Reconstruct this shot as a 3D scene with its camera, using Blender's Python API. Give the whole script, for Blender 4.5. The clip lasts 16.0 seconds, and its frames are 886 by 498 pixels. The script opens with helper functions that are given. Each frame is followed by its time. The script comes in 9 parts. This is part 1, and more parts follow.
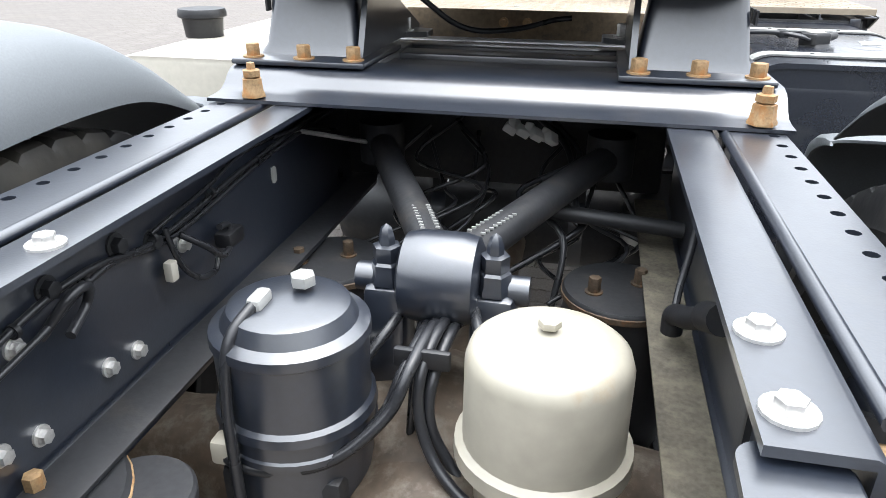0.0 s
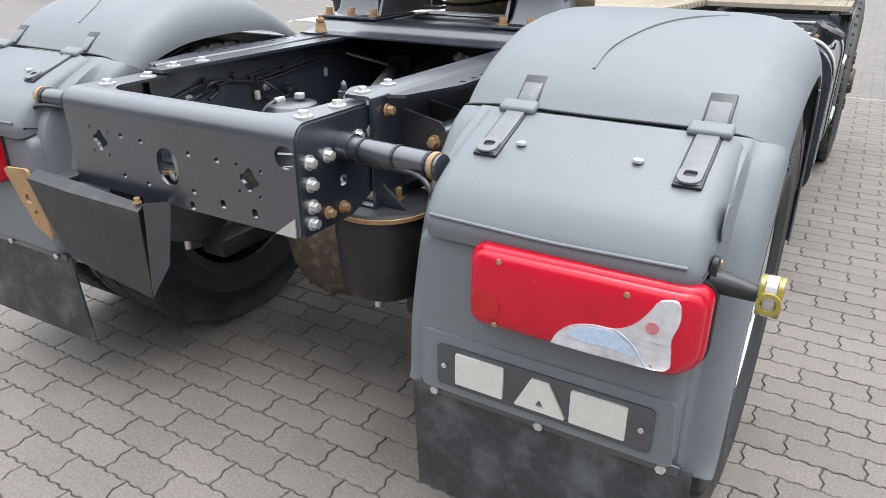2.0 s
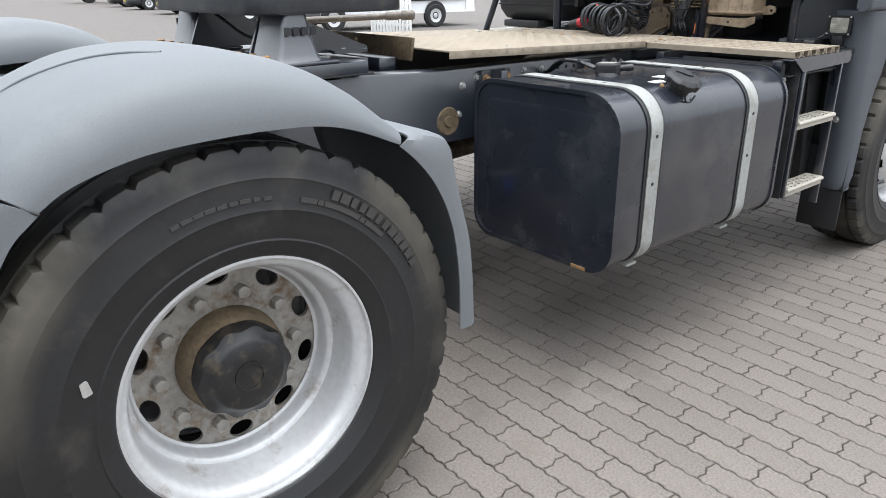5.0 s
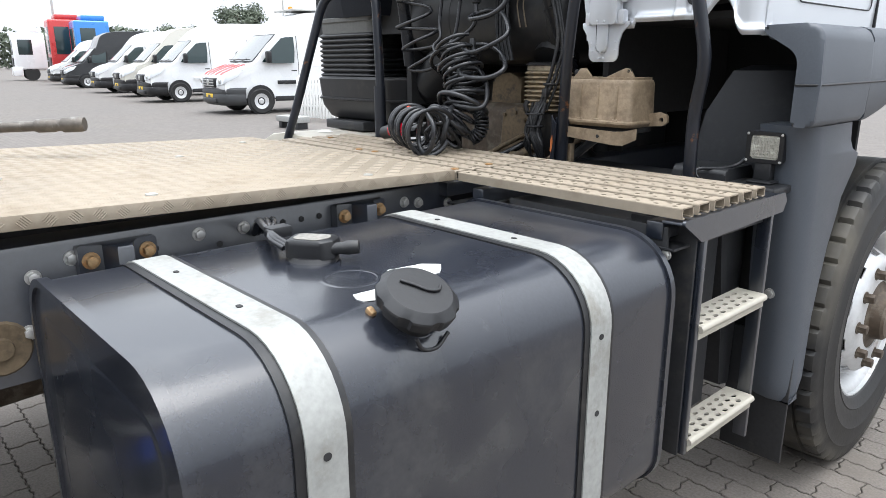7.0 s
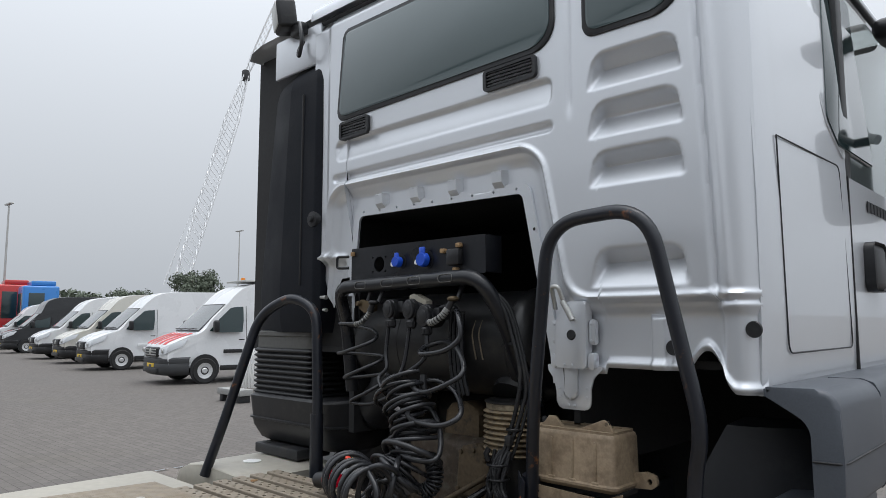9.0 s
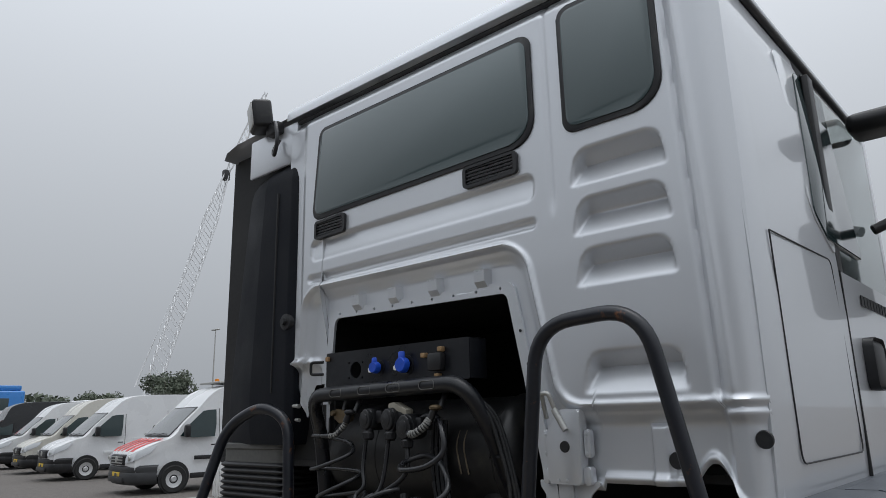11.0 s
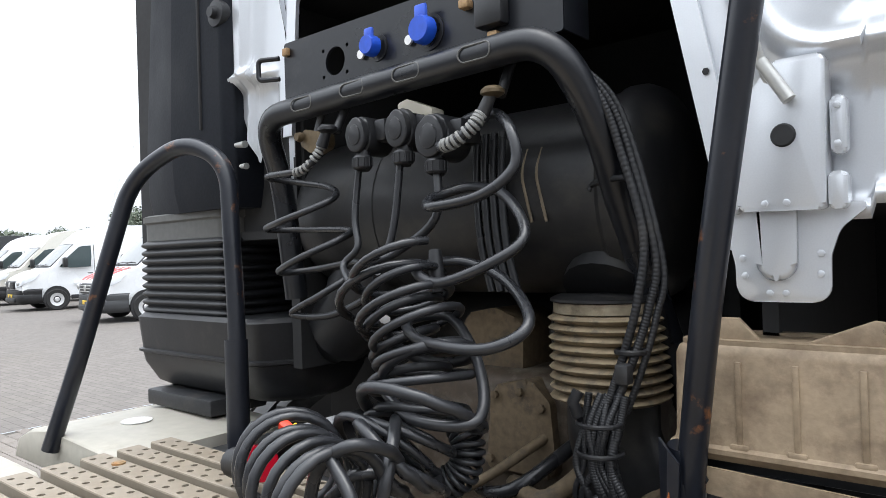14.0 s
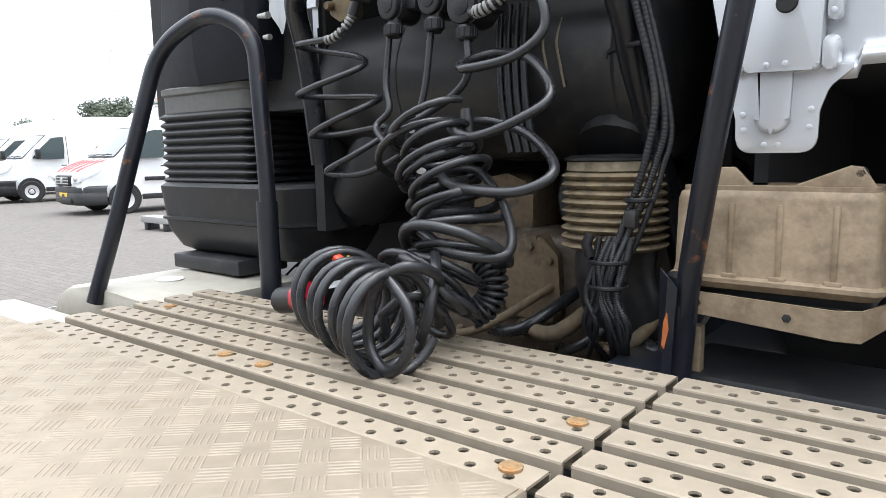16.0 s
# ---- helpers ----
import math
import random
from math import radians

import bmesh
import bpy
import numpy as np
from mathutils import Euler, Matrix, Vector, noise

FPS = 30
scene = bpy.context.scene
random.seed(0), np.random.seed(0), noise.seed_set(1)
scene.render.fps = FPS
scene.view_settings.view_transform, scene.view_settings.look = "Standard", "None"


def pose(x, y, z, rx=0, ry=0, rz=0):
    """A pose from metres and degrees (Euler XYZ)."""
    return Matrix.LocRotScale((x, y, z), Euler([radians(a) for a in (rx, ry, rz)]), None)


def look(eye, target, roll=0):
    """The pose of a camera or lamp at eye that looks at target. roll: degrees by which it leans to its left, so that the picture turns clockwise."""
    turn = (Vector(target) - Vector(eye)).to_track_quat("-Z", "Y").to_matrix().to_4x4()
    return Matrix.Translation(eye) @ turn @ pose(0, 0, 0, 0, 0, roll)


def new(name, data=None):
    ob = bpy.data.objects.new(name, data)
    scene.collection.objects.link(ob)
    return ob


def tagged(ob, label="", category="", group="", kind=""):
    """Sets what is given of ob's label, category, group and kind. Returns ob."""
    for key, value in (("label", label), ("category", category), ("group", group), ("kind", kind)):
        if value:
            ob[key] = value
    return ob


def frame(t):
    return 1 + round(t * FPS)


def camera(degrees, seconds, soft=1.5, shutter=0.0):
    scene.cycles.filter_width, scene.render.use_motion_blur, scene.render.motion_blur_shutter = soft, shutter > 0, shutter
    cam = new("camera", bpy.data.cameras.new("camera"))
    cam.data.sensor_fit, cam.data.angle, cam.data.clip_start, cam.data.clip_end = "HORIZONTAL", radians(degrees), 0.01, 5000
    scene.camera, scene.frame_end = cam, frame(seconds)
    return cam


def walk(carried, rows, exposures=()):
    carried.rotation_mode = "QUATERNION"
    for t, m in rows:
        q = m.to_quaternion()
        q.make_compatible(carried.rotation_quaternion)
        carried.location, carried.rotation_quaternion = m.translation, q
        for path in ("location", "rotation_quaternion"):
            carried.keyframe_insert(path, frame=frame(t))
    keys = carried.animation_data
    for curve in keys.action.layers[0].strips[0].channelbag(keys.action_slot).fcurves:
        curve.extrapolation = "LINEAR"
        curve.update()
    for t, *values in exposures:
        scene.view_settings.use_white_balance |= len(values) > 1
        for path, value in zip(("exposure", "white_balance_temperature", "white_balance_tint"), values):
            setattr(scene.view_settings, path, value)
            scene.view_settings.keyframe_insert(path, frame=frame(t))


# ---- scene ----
cam = camera(65.2, 16.0, soft=0.55)
PATH = [
    (0, (0.189, 0.793, 1.350), (-0.189, 2.571, 0.516), 0.37),
    (0.5, (0.435, 0.532, 1.383), (-0.152, 2.262, 0.571), 0.09),
    (1, (0.752, 0.302, 1.391), (0.004, 1.971, 0.582), 0.05),
    (1.5, (1.03, 0.038, 1.387), (0.189, 1.664, 0.581), 0.3),
    (2, (1.333, -0.1, 1.387), (0.403, 1.47, 0.568), -0.1),
    (2.5, (1.669, -0.188, 1.367), (0.619, 1.301, 0.544), -0.1),
    (3, (1.984, -0.277, 1.364), (0.848, 1.149, 0.542), -0.1),
    (3.5, (2.312, -0.053, 1.361), (1.053, 1.261, 0.531), -0.3),
    (4, (2.438, 0.321, 1.323), (1.078, 1.543, 0.513), -0.4),
    (4.5, (2.473, 0.76, 1.328), (1.06, 1.95, 0.563), -0.5),
    (4.7, (2.514, 0.907, 1.35), (1.081, 2.085, 0.603), -0.6),
    (6.8, (1.999, 2.522, 1.368), (0.532, 3.764, 0.815), -0.0),
    (7, (1.929, 2.605, 1.377), (0.5, 3.902, 0.854), -0.1),
    (7.5, (1.786, 2.828, 1.429), (0.382, 4.182, 0.985), -0.2),
    (8, (1.712, 2.902, 1.497), (0.297, 4.291, 1.241), -0.3),
    (8.5, (1.677, 2.892, 1.571), (0.265, 4.307, 1.514), -0.5),
    (9, (1.669, 2.856, 1.606), (0.296, 4.295, 1.815), -0.1),
    (9.5, (1.665, 2.838, 1.643), (0.33, 4.277, 2.027), 0.1),
    (9.7, (1.675, 2.829, 1.652), (0.351, 4.257, 2.104), 0.2),
    (11.8, (1.339, 3.137, 1.612), (0.047, 4.586, 2.09), -1.4),
    (12, (1.239, 3.208, 1.597), (-0.05, 4.686, 1.99), -1.2),
    (12.5, (1.027, 3.362, 1.568), (-0.273, 4.865, 1.79), -1.4),
    (13, (0.908, 3.503, 1.546), (-0.398, 5.013, 1.663), -2.0),
    (13.5, (0.858, 3.549, 1.488), (-0.433, 5.074, 1.563), -1.9),
    (14, (0.849, 3.551, 1.447), (-0.434, 5.085, 1.456), -1.8),
    (14.5, (0.868, 3.534, 1.423), (-0.409, 5.072, 1.355), -1.6),
    (15, (0.893, 3.508, 1.406), (-0.358, 5.061, 1.253), -1.4),
    (15.5, (0.892, 3.465, 1.388), (-0.336, 5.029, 1.169), -1.3),
    (16, (0.865, 3.398, 1.385), (-0.361, 4.953, 1.104), -1.0),
]
EXPOSURE = [(0, 1.5), (0.5, 1.3), (1.0, 1.0), (1.5, 0.97), (2.0, 1.02), (3.5, 0.96), (4.7, 0.88), (6.8, 0.98), (7.5, 0.82), (8.0, 0.6), (8.5, 0.2), (9.0, -0.15), (9.7, -0.25), (11.8, -0.75), (12.2, -0.5), (12.6, -0.05), (13.0, 0.34), (13.5, 0.66), (14.0, 0.93), (15.0, 1.1), (16.0, 1.12)]
walk(cam, [(t, look(eye, target, roll)) for t, eye, target, roll in PATH], EXPOSURE)

# ---- light: overcast daylight ----
world = bpy.data.worlds.new("overcast")
scene.world = world
world.use_nodes = True
wn, wl = world.node_tree.nodes, world.node_tree.links
wn.clear()
sky = wn.new("ShaderNodeTexSky")
sky.sky_type, sky.sun_disc = "NISHITA", False
sky.sun_elevation, sky.sun_rotation = radians(80), radians(53)
sky.air_density, sky.dust_density, sky.ozone_density = 1.0, 6.0, 1.0
flat = wn.new("ShaderNodeHueSaturation")
flat.inputs["Saturation"].default_value = 0.12
veil = wn.new("ShaderNodeMix")
veil.data_type = "RGBA"
veil.inputs[0].default_value = 0.72
veil.inputs[7].default_value = (8.3, 8.9, 9.7, 1)
back = wn.new("ShaderNodeBackground")
back.inputs["Strength"].default_value = 0.11
wout = wn.new("ShaderNodeOutputWorld")
wl.new(sky.outputs[0], flat.inputs["Color"])
wl.new(flat.outputs[0], veil.inputs[6])
# an overcast sky is about three times as bright overhead as at the horizon
way, split, rise = wn.new("ShaderNodeTexCoord"), wn.new("ShaderNodeSeparateXYZ"), wn.new("ShaderNodeMapRange")
rise.inputs["From Min"].default_value, rise.inputs["From Max"].default_value = 0.0, 1.0
rise.inputs["To Min"].default_value, rise.inputs["To Max"].default_value = 0.76, 2.6
lift = wn.new("ShaderNodeVectorMath")
lift.operation = "SCALE"
wl.new(way.outputs["Generated"], split.inputs[0])
bow = wn.new("ShaderNodeMath")
bow.operation, bow.use_clamp = "POWER", True
bow.inputs[1].default_value = 1.6
wl.new(split.outputs["Z"], bow.inputs[0])
wl.new(bow.outputs[0], rise.inputs["Value"])
wl.new(veil.outputs[2], lift.inputs[0])
wl.new(rise.outputs["Result"], lift.inputs["Scale"])
wl.new(lift.outputs["Vector"], back.inputs["Color"])
wl.new(back.outputs[0], wout.inputs["Surface"])
sun = new("sun", bpy.data.lights.new("sun", "SUN"))
sun.data.energy, sun.data.angle, sun.data.color = 0.4, radians(40), (1, 0.97, 0.93)
sun.matrix_world = look((0, 0, 30), (-4, -3, 0))


# ---- materials ----
def material(name, colour, rough=0.5, metal=0.0, vary=0.25, grain=60.0, stain=2.5, bump=0.0, dirt=None, dirt_amount=0.0, clear=0.0, random_tone=0.0, bump_scale=None, gloss=0.5, coat_ior=1.5, coat_rough=0.08):
    """A surface with two scales of tone (stain and grain), bump and, where named, a coat of dirt in patches."""
    m = bpy.data.materials.new(name)
    m.use_nodes = True
    n, l = m.node_tree.nodes, m.node_tree.links
    b = n["Principled BSDF"]
    tc = n.new("ShaderNodeTexCoord")
    big, small = n.new("ShaderNodeTexNoise"), n.new("ShaderNodeTexNoise")
    big.inputs["Scale"].default_value, big.inputs["Detail"].default_value = stain, 5
    small.inputs["Scale"].default_value, small.inputs["Detail"].default_value = grain, 4
    l.new(tc.outputs["Object"], big.inputs["Vector"])
    l.new(tc.outputs["Object"], small.inputs["Vector"])
    add = n.new("ShaderNodeMath")
    add.operation = "ADD"
    l.new(big.outputs["Fac"], add.inputs[0])
    l.new(small.outputs["Fac"], add.inputs[1])
    tone = n.new("ShaderNodeMapRange")
    tone.inputs["From Min"].default_value, tone.inputs["From Max"].default_value = 0.6, 1.4
    tone.inputs["To Min"].default_value, tone.inputs["To Max"].default_value = 1 - vary, 1 + vary
    l.new(add.outputs[0], tone.inputs["Value"])
    last = tone.outputs["Result"]
    if random_tone:
        info = n.new("ShaderNodeObjectInfo")
        rr = n.new("ShaderNodeMapRange")
        rr.inputs["To Min"].default_value, rr.inputs["To Max"].default_value = 1 - random_tone, 1 + random_tone
        l.new(info.outputs["Random"], rr.inputs["Value"])
        mul = n.new("ShaderNodeMath")
        mul.operation = "MULTIPLY"
        l.new(last, mul.inputs[0])
        l.new(rr.outputs["Result"], mul.inputs[1])
        last = mul.outputs[0]
    scale = n.new("ShaderNodeVectorMath")
    scale.operation = "SCALE"
    scale.inputs[0].default_value = colour
    l.new(last, scale.inputs["Scale"])
    result = scale.outputs["Vector"]
    if dirt:
        patch = n.new("ShaderNodeTexNoise")
        patch.inputs["Scale"].default_value, patch.inputs["Detail"].default_value = stain * 2.3, 8
        patch.inputs["Roughness"].default_value = 0.65
        l.new(tc.outputs["Object"], patch.inputs["Vector"])
        ramp = n.new("ShaderNodeMapRange")
        ramp.inputs["From Min"].default_value, ramp.inputs["From Max"].default_value = 0.62 - 0.3 * dirt_amount, 0.78 - 0.2 * dirt_amount
        l.new(patch.outputs["Fac"], ramp.inputs["Value"])
        mix = n.new("ShaderNodeMix")
        mix.data_type = "RGBA"
        mix.inputs[7].default_value = (*dirt, 1)
        l.new(ramp.outputs["Result"], mix.inputs[0])
        l.new(result, mix.inputs[6])
        result = mix.outputs[2]
    l.new(result, b.inputs["Base Color"])
    rg = n.new("ShaderNodeMapRange")
    rg.inputs["From Min"].default_value, rg.inputs["From Max"].default_value = 0.3, 0.7
    rg.inputs["To Min"].default_value, rg.inputs["To Max"].default_value = max(rough - 0.08, 0.03), min(rough + 0.1, 1)
    l.new(big.outputs["Fac"], rg.inputs["Value"])
    l.new(rg.outputs["Result"], b.inputs["Roughness"])
    b.inputs["Metallic"].default_value = metal
    b.inputs["Specular IOR Level"].default_value = gloss
    if clear:
        b.inputs["Coat Weight"].default_value, b.inputs["Coat Roughness"].default_value, b.inputs["Coat IOR"].default_value = clear, coat_rough, coat_ior
    if bump:
        bp = n.new("ShaderNodeBump")
        bp.inputs["Strength"].default_value, bp.inputs["Distance"].default_value = bump, 0.002
        if bump_scale:
            fine = n.new("ShaderNodeTexNoise")
            fine.inputs["Scale"].default_value = bump_scale
            l.new(tc.outputs["Object"], fine.inputs["Vector"])
            l.new(fine.outputs["Fac"], bp.inputs["Height"])
        else:
            l.new(small.outputs["Fac"], bp.inputs["Height"])
        l.new(bp.outputs["Normal"], b.inputs["Normal"])
    return m


def pane(name, colour, rough=0.03, transmit=1.0):
    m = bpy.data.materials.new(name)
    m.use_nodes = True
    b = m.node_tree.nodes["Principled BSDF"]
    b.inputs["Base Color"].default_value = (*colour, 1)
    b.inputs["Roughness"].default_value = rough
    b.inputs["Transmission Weight"].default_value = transmit
    b.inputs["IOR"].default_value = 1.45
    return m


CHASSIS = material("chassis_paint", (0.0145, 0.0185, 0.028), 0.34, 0, 0.3, 90, 3, 0.07, (0.024, 0.026, 0.030), 0.16, clear=0.75, gloss=0.9, bump_scale=260, coat_ior=1.72, coat_rough=0.24)
CHASSIS_DULL = material("chassis_paint_dull", (0.018, 0.0188, 0.021), 0.5, 0, 0.4, 90, 4, 0.2, (0.05, 0.045, 0.04), 0.25)
GREY_PLASTIC = material("grey_moulded_plastic", (0.132, 0.143, 0.152), 0.5, 0, 0.14, 300, 1.5, 0.15, (0.16, 0.17, 0.179), 0.15, bump_scale=900, gloss=0.45)
BLACK_PLASTIC = material("black_plastic", (0.0115, 0.0118, 0.0135), 0.44, 0, 0.3, 120, 4, 0.12, (0.036, 0.034, 0.031), 0.2)
RUBBER = material("tyre_rubber", (0.0105, 0.0105, 0.011), 0.55, 0, 0.35, 70, 3, 0.3, (0.04, 0.036, 0.031), 0.14)
HOSE = material("hose_rubber", (0.02, 0.0208, 0.0235), 0.27, 0, 0.25, 200, 6, 0.08)
SILVER = material("silver_cab_paint", (0.66, 0.68, 0.71), 0.38, 0.55, 0.05, 500, 0.8, 0.0, clear=0.9, coat_rough=0.04)
BEIGE = material("beige_aluminium", (0.272, 0.228, 0.173), 0.62, 0.05, 0.16, 40, 2.5, 0.2, (0.20, 0.155, 0.105), 0.25)
BEIGE_PLAIN = material("beige_painted_cover", (0.40, 0.375, 0.32), 0.5, 0, 0.12, 40, 2, 0.1, (0.3, 0.26, 0.2), 0.1)
CREAM = material("cream_paint_yellowed", (0.36, 0.335, 0.275), 0.36, 0, 0.14, 30, 4, 0.08, (0.32, 0.24, 0.15), 0.12)
STEEL = material("zinc_steel", (0.60, 0.59, 0.57), 0.4, 0.7, 0.2, 200, 8, 0.1)
RUST = material("rusty_bolt", (0.33, 0.215, 0.11), 0.6, 0.3, 0.4, 200, 20, 0.4, (0.36, 0.16, 0.05), 0.45)
RIM = material("silver_rim", (0.56, 0.565, 0.57), 0.36, 0.3, 0.12, 60, 4, 0.08, (0.20, 0.13, 0.08), 0.12)
RED_LENS = material("red_lens", (0.44, 0.0025, 0.018), 0.22, 0, 0.12, 160, 8, 0.15, clear=0.2, gloss=0.35, bump_scale=320)
CLEAR_LENS = material("clear_grey_lens", (0.46, 0.44, 0.45), 0.2, 0, 0.22, 60, 14, 0.0, clear=0.8)
BLUE_LENS = material("blue_grey_lens", (0.38, 0.47, 0.58), 0.2, 0, 0.2, 120, 8, 0.0, clear=0.8)
AMBER = material("yellow_lens", (0.24, 0.19, 0.025), 0.14, 0, 0.1, 30, 8, 0.0, clear=0.8)
TANK_BLACK = material("tank_enamel", (0.016, 0.0185, 0.026), 0.24, 0, 0.3, 160, 2.4, 0.05, (0.042, 0.044, 0.048), 0.4, clear=0.5, coat_rough=0.12)
BLUE_CAP = material("blue_socket_plastic", (0.012, 0.075, 0.52), 0.35)
WHITE = material("white_van_paint", (0.76, 0.77, 0.78), 0.28, 0, 0.04, 20, 1, clear=0.4)
# near-black for linings; also stands for the shade in holes and hollows
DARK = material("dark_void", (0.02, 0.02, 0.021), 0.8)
GLASS_DARK = material("dark_glass", (0.018, 0.036, 0.038), 0.06, 0, 0.1, 3, 1, clear=0.5)
STICKER = material("white_sticker", (0.78, 0.78, 0.76), 0.55, 0, 0.05)
LETTER = material("pale_badge_metal", (0.62, 0.62, 0.58), 0.36, 0.4, 0.08)
ALU = material("dull_aluminium", (0.50, 0.50, 0.48), 0.42, 0.6, 0.15, 60, 3, 0.08)


# ---- mesh helpers ----
def part(name, bm, mat, parent=None, label="", smooth=True, angle=38):
    """Links bm as one mesh object, under parent where given."""
    bmesh.ops.recalc_face_normals(bm, faces=bm.faces)
    me = bpy.data.meshes.new(name)
    if smooth:
        lim = radians(angle)
        for f in bm.faces:
            f.smooth = True
        for e in bm.edges:
            if len(e.link_faces) != 2 or e.calc_face_angle(0) > lim:
                e.smooth = False
    bm.to_mesh(me)
    bm.free()
    for m in (mat if isinstance(mat, (list, tuple)) else [mat]):
        me.materials.append(m)
    ob = new(name, me)
    if parent is not None:
        ob.parent = parent
    return tagged(ob, label=label)


def again(ob, m, parent=None):
    """Another object on the same mesh, at the pose m."""
    o = new(ob.name.split(".")[0], ob.data)
    o.matrix_basis = m
    o.parent = parent if parent is not None else ob.parent
    for key in ob.keys():
        o[key] = ob[key]
    return o


def thing(name, label, category, group="", kind="", at=(0, 0, 0)):
    e = new(name)
    e.empty_display_size = 0.2
    e.location = at
    return tagged(e, label, category, group, kind)


def box(bm, x0, x1, y0, y1, z0, z1, bevel=0.0, seg=2, m=None):
    v = [bm.verts.new(p) for p in ((x0, y0, z0), (x1, y0, z0), (x1, y1, z0), (x0, y1, z0), (x0, y0, z1), (x1, y0, z1), (x1, y1, z1), (x0, y1, z1))]
    faces = [bm.faces.new([v[i] for i in q]) for q in ((3, 2, 1, 0), (4, 5, 6, 7), (0, 1, 5, 4), (1, 2, 6, 5), (2, 3, 7, 6), (3, 0, 4, 7))]
    got = list(v)
    if bevel:
        es = list({e for f in faces for e in f.edges})
        r = bmesh.ops.bevel(bm, geom=es, offset=bevel, segments=seg, affect="EDGES", profile=0.5)
        got = list({q for f in r["faces"] for q in f.verts} | {q for q in v if q.is_valid})
    if m is not None:
        bmesh.ops.transform(bm, matrix=m, verts=[q for q in got if q.is_valid])
    return bm


def bx(x0, x1, y0, y1, z0, z1, bevel=0.004, seg=2, m=None):
    return box(bmesh.new(), x0, x1, y0, y1, z0, z1, bevel, seg, m)


def rounded(pts, r, n=5):
    """A closed outline with its corners rounded; r is one radius or one for each corner."""
    out, k = [], len(pts)
    for i in range(k):
        p, a, b = Vector(pts[i]), Vector(pts[i - 1]), Vector(pts[(i + 1) % k])
        ri = r[i] if isinstance(r, (list, tuple)) else r
        u, w = (a - p).normalized(), (b - p).normalized()
        half = u.angle(w) / 2
        if ri <= 0 or half > 1.55:
            out.append(tuple(p))
            continue
        d = min(ri / math.tan(half), 0.49 * (a - p).length, 0.49 * (b - p).length)
        ri = d * math.tan(half)
        c = p + (u + w).normalized() * (ri / math.sin(half))
        s0, s1 = p + u * d - c, p + w * d - c
        a0 = math.atan2(s0.y, s0.x)
        da = (math.atan2(s1.y, s1.x) - a0 + math.pi) % (2 * math.pi) - math.pi
        out += [(c.x + ri * math.cos(a0 + da * j / n), c.y + ri * math.sin(a0 + da * j / n)) for j in range(n + 1)]
    return out


def rect(x0, x1, y0, y1):
    return [(x0, y0), (x1, y0), (x1, y1), (x0, y1)]


def disc(cx, cy, r, n=14):
    return [(cx + r * math.cos(2 * math.pi * i / n), cy + r * math.sin(2 * math.pi * i / n)) for i in range(n)]


AXES = {"x": lambda u, v, w: (w, u, v), "y": lambda u, v, w: (u, w, v), "z": lambda u, v, w: (u, v, w)}


def plate(outer, holes, axis, w0, w1, bm=None):
    """A flat plate, with holes through it, between w0 and w1 on the axis; outlines are (y, z), (x, z) or (x, y)."""
    from mathutils.geometry import tessellate_polygon
    bm = bm or bmesh.new()
    loops = [outer] + list(holes)
    place = AXES[axis]
    flat3 = [Vector((u, v, 0)) for lp in loops for u, v in lp]
    tris = tessellate_polygon([[Vector((u, v, 0)) for u, v in lp] for lp in loops])
    lo = [bm.verts.new(place(p.x, p.y, w0)) for p in flat3]
    hi = [bm.verts.new(place(p.x, p.y, w1)) for p in flat3]
    for a, b, c in tris:
        for f in ((lo[a], lo[b], lo[c]), (hi[c], hi[b], hi[a])):
            try:
                bm.faces.new(f)
            except ValueError:
                pass
    k = 0
    for lp in loops:
        n = len(lp)
        for i in range(n):
            a, b = k + i, k + (i + 1) % n
            bm.faces.new((lo[a], lo[b], hi[b], hi[a]))
        k += n
    bmesh.ops.dissolve_limit(bm, angle_limit=0.01, verts=bm.verts, edges=[e for e in bm.edges if e.is_valid and len(e.link_faces) == 2])
    return bm


def prism(outline, axis, w0, w1, bevel=0.0, seg=2, bm=None):
    """An outline drawn out along an axis, its end edges bevelled."""
    own = bmesh.new()
    place = AXES[axis]
    lo = [own.verts.new(place(u, v, w0)) for u, v in outline]
    hi = [own.verts.new(place(u, v, w1)) for u, v in outline]
    caps = [own.faces.new(lo), own.faces.new(hi)]
    n = len(outline)
    for i in range(n):
        own.faces.new((lo[i], lo[(i + 1) % n], hi[(i + 1) % n], hi[i]))
    if bevel:
        bmesh.ops.bevel(own, geom=[e for f in caps for e in f.edges], offset=bevel, segments=seg, affect="EDGES", profile=0.5)
    if bm is None:
        return own
    merge(bm, own)
    return bm


def merge(bm, other):
    me = bpy.data.meshes.new("tmp")
    other.to_mesh(me)
    other.free()
    bm.from_mesh(me)
    bpy.data.meshes.remove(me)
    return bm


